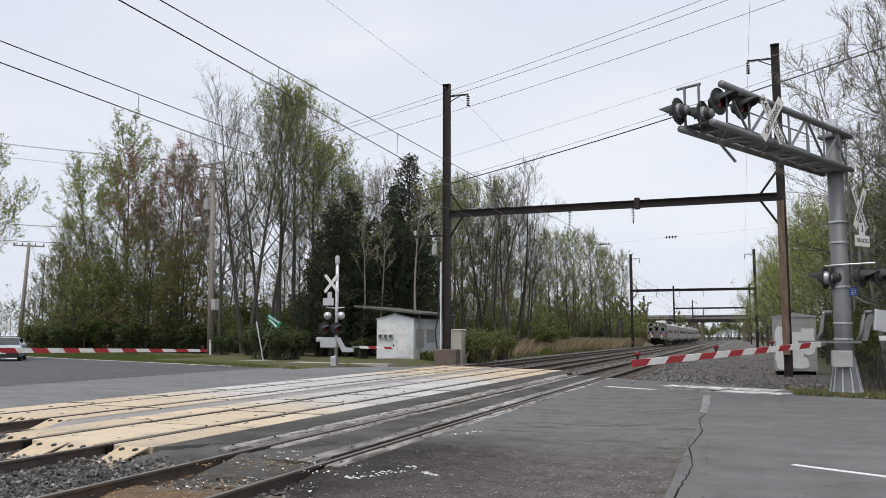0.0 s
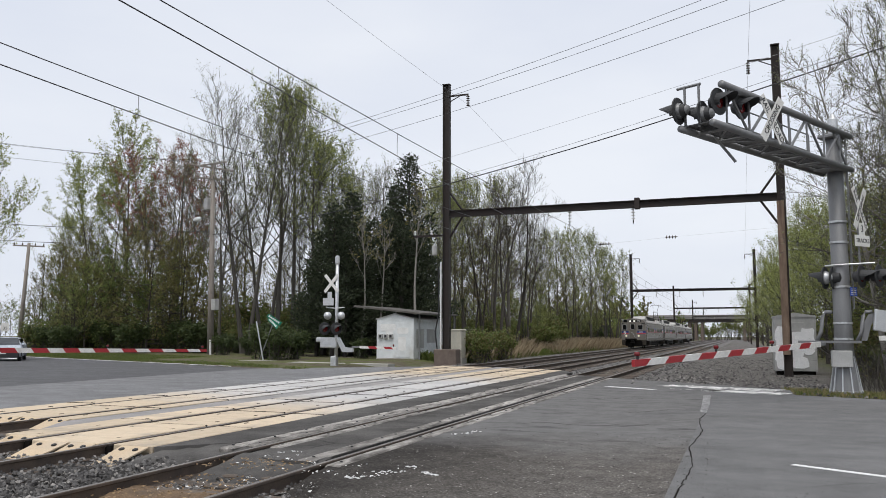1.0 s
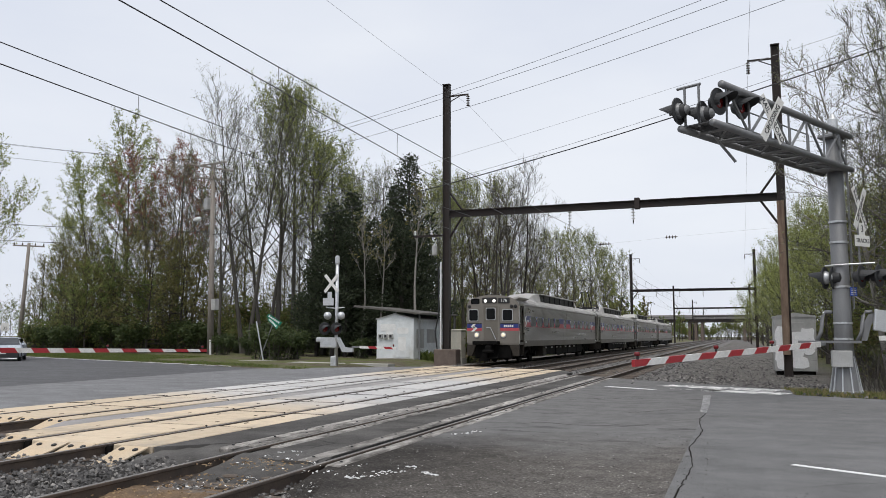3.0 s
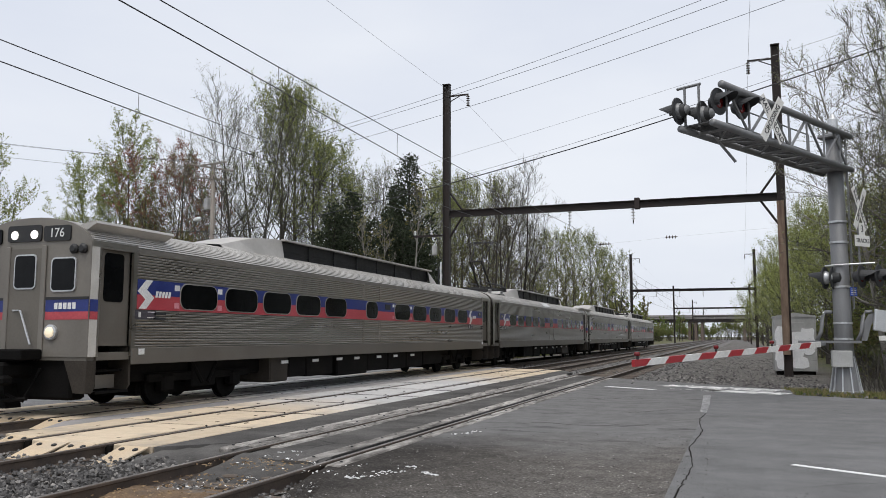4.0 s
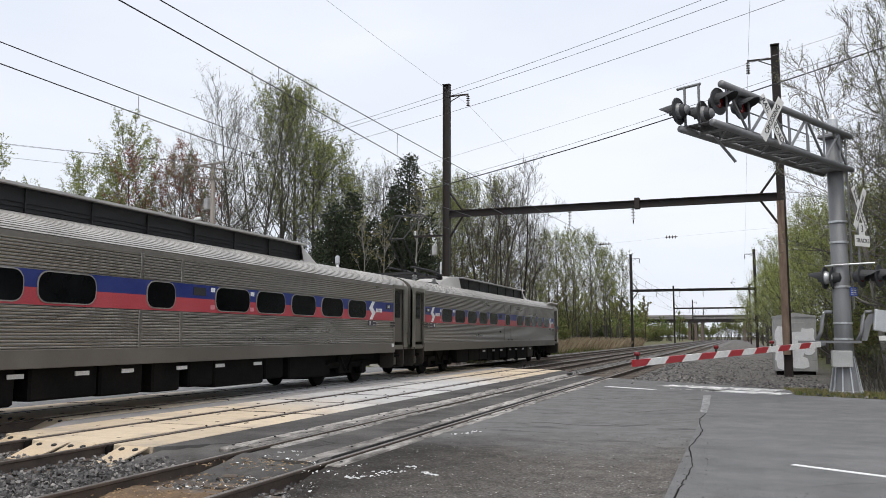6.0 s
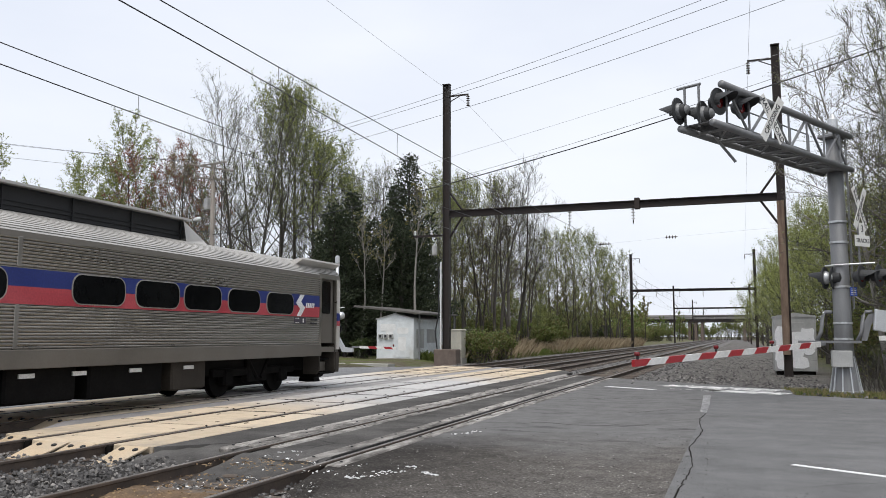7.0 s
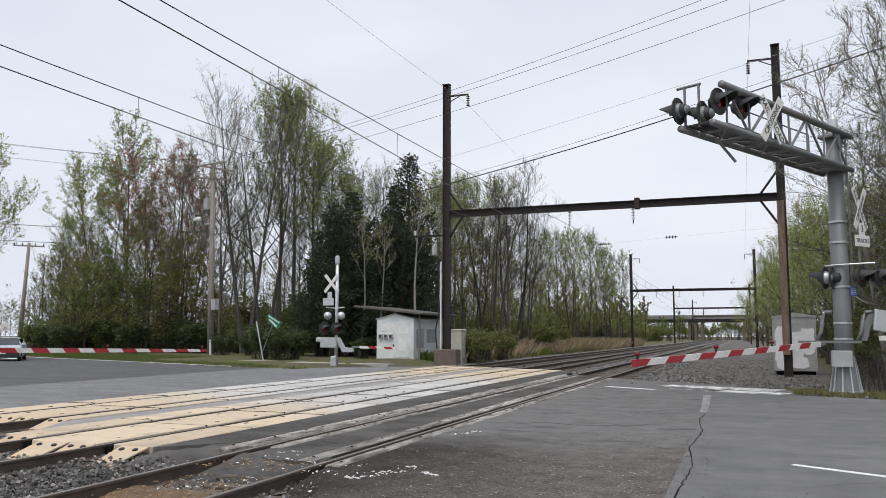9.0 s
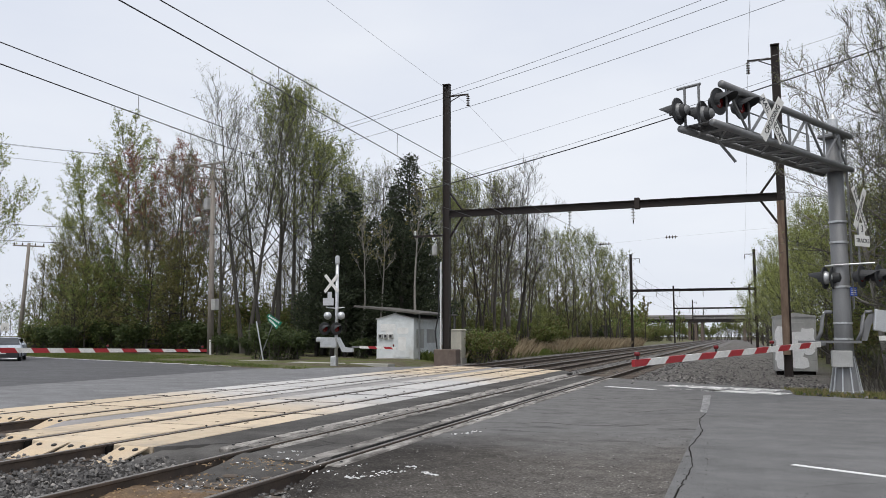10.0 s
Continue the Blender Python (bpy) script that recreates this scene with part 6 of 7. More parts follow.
def build_far_gates():
    # signal across the tracks, seen from behind
    t = thing("crossing_gate", pose(-19.7, 37.75, -0.05), "aluminium crossing signal post with a lowered gate", "crossing signal", "crossing gates")
    part("post", Geo().tube([(0, 0, 0), (0, 0, 5.55)], 0.085, 12), "aluminium", t, smooth=True)
    part("foot", Geo().box((-0.26, -0.16, 0), (0.06, 0.16, 0.55), 0, None, 0.04), "aluminium", t)
    part("post_cap", Geo().lathe([(0.1, 0), (0.12, 0.05), (0.12, 0.4), (0.05, 0.45)], pose(0, 0, 5.3), 12), "aluminium", t)
    face = pose(0, 0, 0, 0, 0, -5)
    m = Matrix.Translation((-0.28, -0.1, 4.3)) @ face
    for a in (-48, 48):
        part("crossbuck_blade", Geo().box((-0.6, -0.012, -0.085), (0.6, 0.0, 0.085), 0, None, 0.003), "white_board", t, "white crossbuck blade", at=m @ pose(0, 0.02 if a > 0 else 0, 0, 0, a, 0))
    part("count_plate", Geo().box((-0.35, 0, -0.2), (0.2, 0.02, 0.18)).box((-0.12, 0, 0.18), (0.1, 0.02, 0.5)), "aluminium", t, "back of the track count plate", at=pose(-0.35, -0.12, 3.35, 0, 0, 24))
    part("light_bracket", Geo().tube([(-0.62, 0, 3.05), (0, 0, 3.0), (0.45, 0, 3.05)], 0.03, 6), "aluminium", t)
    for x in (-0.5, 0.28):
        part("lamp_housing", Geo().lathe([(0.205, 0.0), (0.19, 0.06), (0.13, 0.14), (0.05, 0.18)], pose(x, -0.05, 2.62, 90, 0, 20), 18), "aluminium", t, "pale round back of a flasher", smooth=True)
    for x in (-0.62, 0.06):
        flasher(t, pose(x, -0.12, 1.95, 0, 0, 55))
    part("gate_motor", Geo().box((-0.85, -0.2, 0.95), (0.1, 0.2, 1.5), 0, None, 0.04), "aluminium", t, "silver gate motor box")
    part("counterweight", Geo().box((-1.15, -0.1, 1.25), (-0.7, 0.1, 1.5), 0, None, 0.04), "aluminium", t)
    part("arm_bracket", Geo().prism([(0.0, 1.5), (0.2, 1.5), (0.5, 1.0), (1.0, 0.95), (1.0, 0.75), (0.4, 0.75)], -0.12, 0.06, 0, "y"), "aluminium", t)
    gate_arm(t, (0.9, 0, 1.02), (3.15, 0.55, 0.95), 0.13, 0.12, (0.93,))
    # arm that closes the far lane, its post out of view
    tip = Vector((-20.35, 27.75, 0.93))
    root = Vector((-25.2, 16.9, 1.08))
    t = thing("crossing_gate", pose(root.x, root.y, -0.03), "lowered red and white striped gate across the far lane", "crossing signal", "crossing gates")
    part("post", Geo().tube([(0, 0, 0), (0, 0, 4.6)], 0.085, 12), "aluminium", t, smooth=True)
    part("gate_motor", Geo().box((-0.3, -0.3, 0.75), (0.3, 0.3, 1.4), 0, None, 0.04), "aluminium", t)
    gate_arm(t, (0, 0, root.z + 0.03), tuple(tip - root + Vector((0, 0, root.z + 0.03))), 0.21, 0.11, (0.985, 0.66, 0.34), 0.53)


build_cantilever()
build_far_gates()


# ---- sheds, cabinets, signs, car ----
def build_shed():
    ax = math.degrees(math.atan2(49.27 - 49.72, -20.09 + 22.92))
    t = thing("equipment_shed", pose(-22.92, 49.72, -0.02, 0, 0, ax), "white painted metal equipment shed with a low gable", "shed")
    W, D, Hh = 2.87, 4.2, 2.72
    part("wall", Geo().prism([(0, 0), (W, 0), (W, Hh - 0.05), (W / 2, Hh + 0.28), (0, Hh - 0.05)], 0, D, 0, "y"), "shed_white", t, "white painted metal wall with patches")
    o = [(-0.06, Hh - 0.08), (W / 2, Hh + 0.25), (W + 0.06, Hh - 0.08), (W + 0.06, Hh - 0.02), (W / 2, Hh + 0.32), (-0.06, Hh - 0.02)]
    part("roof", Geo().prism(o, -0.06, D + 0.06, 0, "y"), "cabinet_grey", t)
    part("door", Geo().box((1.4, -0.025, 0.15), (2.6, 0.0, 2.45), 0, None, 0.008), "shed_white", t, "flush white door")
    part("skid", Geo().box((-0.03, -0.03, 0), (W + 0.03, D + 0.03, 0.1)), "concrete", t)
    for x0, z0, x1, z1 in ((0.3, 1.9, 1.5, 2.35), (0.75, 1.3, 1.3, 1.9), (1.7, 0.6, 2.3, 1.5), (1.6, 1.7, 2.5, 2.1)):
        o = [((x0 + x1) / 2 + q, (z0 + z1) / 2 + z) for q, z in rounded(x1 - x0, z1 - z0, 0.12)]
        part("paint_patch", Geo().prism(o, -0.031, -0.0, 0, "y"), "white_paint", t, "fresh white overpaint")
    for x in (0.2, 0.62, 1.02):
        bx = part("meter", Geo().box((x, -0.14, 1.38), (x + 0.3, 0, 1.68), 0, None, 0.02), "cabinet_grey", t)
        part("meter_glass", Geo().box((x + 0.06, -0.15, 1.45), (x + 0.24, -0.13, 1.62)), "black_matt", bx)
    part("side_patch", Geo().box((W - 0.0, 0.35, 0.75), (W + 0.01, 1.35, 2.0)), "cabinet_grey", t, "grey overpainted patch")
    part("side_patch", Geo().box((W - 0.0, 1.7, 1.1), (W + 0.01, 3.0, 2.0)), "cabinet_grey", t)
    # flat canopy on posts
    c = thing("canopy", pose(-24.4, 50.2, 0, 0, 0, ax), "dark flat canopy roof on thin posts beside the shed", "canopy")
    o = [(-0.2, 3.6), (5.1, 3.02), (5.1, 2.92), (-0.2, 3.48)]
    part("canopy_roof", Geo().prism(o, -0.5, 4.6, 0, "y"), "shed_roof", c, "weathered dark roof sheet")
    for x, y, z in ((0.1, 4.4, 3.4), (4.9, 4.4, 2.9), (4.6, 0.2, 2.95)):
        part("canopy_post", Geo().tube([(x, y, 0), (x, y, z)], 0.05, 8), "galvanised", c)
    # cream cabinet by the gantry column
    b = thing("signal_cabinet", pose(-17.3, 48.6, -0.1, 0, 0, 0), "cream metal signal cabinet on a concrete base", "cabinet")
    part("body", Geo().box((0, 0, 0.25), (0.72, 0.9, 1.95), 0, None, 0.03), "cream", b)
    part("cap", Geo().box((-0.05, -0.05, 1.95), (0.77, 0.95, 2.05), 0, None, 0.03), "cream", b)
    part("door", Geo().box((0.08, -0.02, 0.35), (0.64, 0, 1.85), 0, None, 0.01), "cream", b)
    part("base", Geo().box((-0.05, -0.05, -0.3), (0.77, 0.95, 0.25)), "concrete", b)
    # big grey and white cabinet
    b = thing("signal_house", pose(1.68, 49.5, -0.95), "grey metal signal house with white overpaint patches", "shed")
    W, D = 2.2, 2.2
    part("wall", Geo().box((0, 0, 0.55), (W, D, 3.55), 0, None, 0.02), "cabinet_grey", b)
    part("roof", Geo().prism([(-0.04, 3.53), (W + 0.04, 3.53), (W + 0.04, 3.6), (W / 2, 3.8), (-0.04, 3.6)], -0.04, D + 0.04, 0, "y"), "cabinet_grey", b)
    part("door", Geo().box((0.95, -0.025, 0.65), (1.6, 0, 3.25), 0, None, 0.008), "cabinet_grey", b)
    part("plinth", Geo().box((0.1, 0.25, 0), (W - 0.1, D - 0.1, 0.55)), "gap_black", b)
    r = random.Random(11)
    for cx, cz, w, h in ((0.35, 2.6, 0.6, 0.9), (0.42, 2.0, 0.75, 1.1), (0.38, 1.1, 0.66, 1.0), (1.05, 2.3, 0.9, 1.0), (1.15, 1.7, 0.85, 1.0), (1.75, 2.5, 0.7, 1.0), (1.8, 1.9, 0.6, 0.9), (0.42, 1.5, 0.78, 1.0), (1.3, 1.0, 1.0, 0.7), (0.75, 1.6, 0.7, 0.8)):
        o = []
        for k in range(14):
            a = 2 * math.pi * k / 14
            o.append((cx + w / 2 * math.copysign(abs(math.cos(a)) ** 0.6, math.cos(a)) * r.uniform(0.8, 1.1), cz + h / 2 * math.copysign(abs(math.sin(a)) ** 0.6, math.sin(a)) * r.uniform(0.8, 1.1)))
        part("paint_patch", Geo().prism(o, -0.034 - 0.001 * r.random(), 0, 0, "y"), "patch_white", b, "ragged white overpaint")


def build_signs():
    t = thing("street_sign", pose(-28.6, 44.4, -0.1, 0, 22, 0), "leaning post with two green street name plates", "street sign")
    part("post", Geo().tube([(0, 0, 0), (0, 0, 3.0)], 0.035, 8), "galvanised", t)
    for z, a in ((2.85, 20), (2.62, -12)):
        pl = part("name_plate", Geo().box((-0.5, -0.008, -0.12), (0.5, 0.008, 0.12), 0, None, 0.003), "green_sign", t, "green street name plate", at=pose(0, -0.03, z, 0, 14, a))
        bars = Geo()
        for k in range(6):
            bars.box((-0.42 + k * 0.14, -0.012, -0.05), (-0.32 + k * 0.14, -0.009, 0.06))
        part("name_text", bars, "white_paint", pl)
    t = thing("leaning_post", pose(-28.2, 44.3, -0.1, 0, -13, 0), "pale leaning sign post without a sign", "post")
    part("post", Geo().tube([(0, 0, 0), (0, 0, 2.6)], 0.045, 8), "aluminium", t)
    t = thing("speed_sign", pose(-58.7, 52.2, -0.1), "white speed limit sign that says 35", "road sign")
    part("post", Geo().tube([(0, 0.05, 0), (0, 0.05, 2.6)], 0.03, 6), "galvanised", t)
    pl = part("plate", Geo().box((-0.3, -0.01, -0.36), (0.3, 0.01, 0.36), 0, None, 0.003), "white_board", t, at=pose(0, 0, 2.35, 0, 0, 45))
    lettering("digits", "35", 0.34, pose(0, -0.014, -0.1, 90), "black_matt", pl)


def build_car_parked():
    t = thing("car", pose(-43.9, 39.35, -0.03, 0, 0, 42), "pale blue-grey sedan waiting at the lowered gate", "car")
    W, L = 0.9, 4.6
    M["car_paint"] = surface("car_paint", (0.5, 0.54, 0.6), (0.54, 0.58, 0.64), 1, 40, 0.25, 0.3, 0)
    # side outline (y forward is -y)
    o = [(-2.3, 0.35), (-2.32, 0.62), (-2.2, 0.78), (-1.1, 0.98), (-0.35, 1.4), (0.3, 1.47), (1.1, 1.42), (1.75, 1.05), (2.25, 0.98), (2.3, 0.5), (2.2, 0.3), (-2.1, 0.25)]
    g = Geo()
    n = len(o)
    rings = []
    for x, k in ((-W, 0.86), (-W + 0.04, 0.93), (-W + 0.16, 1.0), (W - 0.16, 1.0), (W - 0.04, 0.93), (W, 0.86)):
        rings.append([(x * (0.66 if z > 1.2 else 0.93 if z > 0.9 else 1.0), y * (0.98 if k < 1 else 1), 0.35 + (z - 0.35) * (0.97 if k < 1 else 1)) for y, z in o])
    vs = [p for r in rings for p in r]
    fs = [tuple(range(n)), tuple(reversed(range(5 * n, 6 * n)))]
    for r in range(5):
        for j in range(n):
            fs.append((r * n + j, r * n + n + j, r * n + n + (j + 1) % n, r * n + (j + 1) % n))
    g.add(vs, fs)
    part("body", g, "car_paint", t, smooth=True)
    part("windscreen", Geo().add([(-0.78, -1.12, 1.0), (0.78, -1.12, 1.0), (0.56, -0.36, 1.43), (-0.56, -0.36, 1.43)], [(0, 1, 2, 3)]).add([(-0.72, -1.1, 1.0), (0.72, -1.1, 1.0), (0.64, -0.42, 1.365), (-0.64, -0.42, 1.365)], [(3, 2, 1, 0)]), "windscreen", t)
    part("bumper", Geo().box((-0.88, -2.37, 0.22), (0.88, -2.15, 0.6), 0, None, 0.05), "black_matt", t, "black lower bumper")
    part("plate_bar", Geo().box((-0.16, -2.375, 0.45), (0.16, -2.35, 0.55)), "white_paint", t)
    for s in (-1, 1):
        part("headlight", Geo().box((s * 0.66 - 0.16, -2.34, 0.62), (s * 0.66 + 0.16, -2.2, 0.74), 0, None, 0.04), "aluminium", t)
        part("mirror", Geo().box((s * 0.95 - 0.1, -0.85, 0.95), (s * 0.95 + 0.1, -0.7, 1.08), 0, None, 0.03), "car_paint", t)
        part("side_window", Geo().prism([(-0.9, 1.0), (-0.3, 1.36), (0.9, 1.36), (1.5, 1.04)], min(s * 0.55, s * 0.72), max(s * 0.55, s * 0.72), 0, "x"), "dark_glass", t)
        for y in (-1.4, 1.4):
            part("wheel", Geo().lathe([(0.2, -0.1), (0.32, -0.1), (0.33, -0.05), (0.33, 0.08), (0.3, 0.1), (0.18, 0.09)], pose(s * 0.82, y, 0.33, 0, 90 * s), 18), "black_rubber", t)


build_shed()
build_signs()
build_car_parked()


def build_overpass():
    t = thing("overpass", pose(0, 372, 0), "distant concrete road overpass across the tracks", "bridge")
    part("deck", Geo().box((-55, 0, 9.2), (18, 11, 10.0), 0, None, 0.1), "concrete_mid", t)
    part("girder", Geo().box((-55, 0.5, 7.6), (18, 1.2, 9.0)), "steel_brown", t)
    part("parapet", Geo().box((-55, -0.2, 10.0), (18, 0.2, 10.9)), "concrete_mid", t)
    for x in (-21.5, -18.8, -16.2, 1.2, 3.4):
        part("pier", Geo().box((x - 0.6, 1, -0.5), (x + 0.6, 10, 7.7), 0, None, 0.1), "rust_box", t)


build_overpass()

# ---- trees and undergrowth ----
def grow(seed, h, trunk_r, first=0.25, limbs=24, angle=42, reach=0.3, twigs=5, wobble=0.03, leaf_n=900, leaf_s=0.14, lean=0.0, sub=6, forks=1):
    """One tree as (trunk geometry, crown geometry): trunk with limbs, twigs and sparse spring leaves."""
    r = random.Random(seed)
    wood, crown = Geo(), Geo()
    ends = []
    def curve(p, d, ln, n, up):
        pts = [p.copy()]
        for k in range(n):
            d = (d + Vector((r.uniform(-1, 1), r.uniform(-1, 1), r.uniform(-0.6, 0.8))) * 0.16 + Vector((0, 0, up))).normalized()
            pts.append(pts[-1] + d * ln / n)
        return pts, d
    stems = []
    for fk in range(forks):
        base = Vector((0, 0, -0.2)) + (Vector((r.uniform(-0.3, 0.3), r.uniform(-0.3, 0.3), 0)) if fk else Vector())
        pts = [base]
        d = Vector((lean + (r.uniform(-0.16, 0.16) if fk else 0), r.uniform(-0.12, 0.12) if fk else 0, 1)).normalized()
        n = 9
        for k in range(n):
            d = (d + Vector((r.uniform(-1, 1), r.uniform(-1, 1), 0)) * wobble).normalized()
            pts.append(pts[-1] + d * (h * (1.0 if fk == 0 else r.uniform(0.75, 0.95)) / n))
        rad = [trunk_r * (1.25 if k == 0 else 1) * (1 - 0.93 * (k / n) ** 0.9) / (1 if fk == 0 else 1.35) for k in range(n + 1)]
        wood.tube(pts, rad, 7, 0, False)
        stems.append((pts, rad, n))
    for i in range(limbs):
        pts, rad, n = stems[i % forks]
        u = first + (0.97 - first) * ((i + r.random()) / limbs)
        k = min(int(u * n), n - 1)
        p = pts[k].lerp(pts[k + 1], u * n - k)
        az = i * 2.4 + r.uniform(-0.5, 0.5)
        an = radians(angle * r.uniform(0.75, 1.25) * (1.15 - 0.45 * u))
        d = Vector((math.cos(az) * math.sin(an), math.sin(az) * math.sin(an), math.cos(an)))
        ln = h * reach * (1.25 - u * 0.95) * r.uniform(0.7, 1.2) + 0.4
        lp, ld = curve(p, d, ln, 4, 0.06)
        lr = max(0.02, rad[k] * 0.42)
        wood.tube(lp, [lr, lr * 0.75, lr * 0.5, lr * 0.32, lr * 0.14], 5, 0, False)
        for j in range(sub):
            v = 0.25 + 0.75 * (j + r.random()) / sub
            q = min(int(v * 4), 3)
            sp = lp[q].lerp(lp[q + 1], v * 4 - q)
            sd = (ld + Vector((r.uniform(-1, 1), r.uniform(-1, 1), r.uniform(-0.3, 1.0))) * 0.75).normalized()
            sl = ln * r.uniform(0.25, 0.5)
            bp, bd = curve(sp, sd, sl, 2, 0.05)
            br = max(0.012, lr * 0.3)
            crown.tube(bp, [br, br * 0.6, br * 0.25], 3, 0, False)
            for m in range(twigs):
                tp = bp[0].lerp(bp[2], r.uniform(0.25, 1))
                td = (bd + Vector((r.uniform(-1, 1), r.uniform(-1, 1), r.uniform(-0.3, 1.0))) * 0.8).normalized()
                tl = r.uniform(0.5, 1.3)
                e = tp + td * tl
                s = td.cross(Vector((0.3, 0.2, 1))).normalized() * 0.011
                crown.add([tuple(tp - s), tuple(tp + s), tuple(e)], [(0, 1, 2)], 0)
                ends.append((tp, e))
    for i in range(leaf_n):
        a, b = r.choice(ends)
        p = a.lerp(b, r.uniform(0.3, 1.05)) + Vector((r.gauss(0, 0.12), r.gauss(0, 0.12), r.gauss(0, 0.12)))
        x = Vector((r.uniform(-1, 1), r.uniform(-1, 1), r.uniform(-1, 1))).normalized()
        y = x.cross(Vector((r.uniform(-1, 1), r.uniform(-1, 1), r.uniform(-1, 1)))).normalized()
        s = leaf_s * r.uniform(0.6, 1.3)
        crown.add([tuple(p - x * s), tuple(p + x * s), tuple(p + y * s * 1.1)], [(0, 1, 2)], 1)
    return wood, crown


def grow_fine(seed, h, trunk_r, stems=1, fan=0.14, first=0.35, limbs=26, angle=38, reach=0.27, up=0.1, branches=7, twigs=8, twig_l=0.9, leaf_n=4000, leaf_s=0.06, wobble=0.03, wander=0.15, lean=0.0):
    """A tree with a broom of ascending limbs, branches and fine twigs, in a domed crown."""
    r = random.Random(seed)
    wood, crown, ends = Geo(), Geo(), []

    def stray(k):
        return Vector((r.uniform(-1, 1), r.uniform(-1, 1), r.uniform(-1, 1))) * k

    def curve(p, d, ln, n, rise, k):
        pts = [p.copy()]
        for _ in range(n):
            d = (d + stray(k) + Vector((0, 0, rise))).normalized()
            pts.append(pts[-1] + d * ln / n)
        return pts

    def on(pts, u):
        q = min(int(u * (len(pts) - 1)), len(pts) - 2)
        return pts[q].lerp(pts[q + 1], u * (len(pts) - 1) - q), (pts[q + 1] - pts[q]).normalized()

    def sliver(a, b, w):
        sd = (b - a).cross(Vector((0.3, 0.2, 1))).normalized() * w
        crown.add([tuple(a - sd), tuple(a + sd), tuple(b)], [(0, 1, 2)], 0)

    for s in range(stems):
        az = s * 2 * math.pi / stems + r.uniform(-0.5, 0.5)
        tilt = fan * r.uniform(0.6, 1.2) if stems > 1 else 0.0
        d = Vector((lean + math.cos(az) * tilt, math.sin(az) * tilt, 1)).normalized()
        hh, n = h * (1.0 if s == 0 else r.uniform(0.8, 1.0)), 10
        pts = [Vector((math.cos(az) * 0.15, math.sin(az) * 0.15, -0.3)) if stems > 1 else Vector((0, 0, -0.3))]
        for k in range(n):
            d = (d + Vector((r.uniform(-1, 1), r.uniform(-1, 1), 0)) * wobble + Vector((0, 0, 0.015))).normalized()
            pts.append(pts[-1] + d * hh / n)
        base = trunk_r / stems ** 0.4
        rad = [base * (1.2 if k == 0 else 1) * (1 - 0.92 * (k / n) ** 0.85) for k in range(n + 1)]
        wood.tube(pts, rad, 7, 0, False)
        count = max(6, limbs // stems)
        for i in range(count):
            v = (i + r.random()) / count
            u = first + (0.97 - first) * v
            p, _ = on(pts, u)
            a = i * 2.4 + r.uniform(-0.5, 0.5)
            an = radians(angle * r.uniform(0.75, 1.25) * (1.2 - 0.5 * v))
            d = Vector((math.cos(a) * math.sin(an), math.sin(a) * math.sin(an), math.cos(an)))
            ln = h * reach * (1 - 0.72 * v ** 1.5 - 0.25 * (1 - v) ** 4) * r.uniform(0.7, 1.15) + 0.4
            lp = curve(p, d, ln, 5, up, wander)
            lr = max(0.022, rad[min(int(u * n), n)] * 0.42)
            wood.tube(lp, [lr * (1 - 0.85 * k / 5) for k in range(6)], 4, 0, False)
            for j in range(branches):
                w = 0.2 + 0.8 * (j + r.random()) / branches
                sp, sd = on(lp, min(w, 0.999))
                sd = (sd * 0.9 + stray(0.75) + Vector((0, 0, 0.25))).normalized()
                bp = curve(sp, sd, ln * r.uniform(0.22, 0.42) * (1.2 - 0.4 * w) + 0.35, 2, up * 0.8, wander * 1.2)
                br = max(0.012, lr * 0.32)
                crown.tube(bp, [br, br * 0.65, br * 0.2], 3, 0, False)
                for m in range(twigs):
                    tp, td = on(bp, r.uniform(0.1, 0.999))
                    td = (td + stray(0.75) + Vector((0, 0, 0.25))).normalized()
                    e = tp + td * twig_l * r.uniform(0.5, 1.2)
                    sliver(tp, e, 0.012)
                    f = tp.lerp(e, r.uniform(0.3, 0.7))
                    g2 = f + (td + stray(0.9)).normalized() * twig_l * r.uniform(0.25, 0.5)
                    sliver(f, g2, 0.009)
                    ends += [(tp, e), (f, g2)]
    for i in range(leaf_n):
        a, b = r.choice(ends)
        p = a.lerp(b, r.uniform(0.35, 1.05)) + Vector((r.gauss(0, 0.07), r.gauss(0, 0.07), r.gauss(0, 0.07)))
        x = stray(1).normalized()
        y = x.cross(stray(1)).normalized()
        q = leaf_s * r.uniform(0.6, 1.4)
        crown.add([tuple(p - x * q), tuple(p + x * q), tuple(p + y * q * 1.2)], [(0, 1, 2)], 1)
    return wood, crown


def tree_kind(seed, h, label, bark, leafmat, fine=False, **kw):
    wood, crown = (grow_fine if fine else grow)(seed, h, h * 0.0125 * kw.pop("thick", 1.0), **kw)
    t = thing("tree", pose(0, 0, -200), label, "tree", "trees of the roadside woods")
    part("trunk", wood, bark, t, smooth=True)
    part("crown", crown, [bark, leafmat], t)
    return t


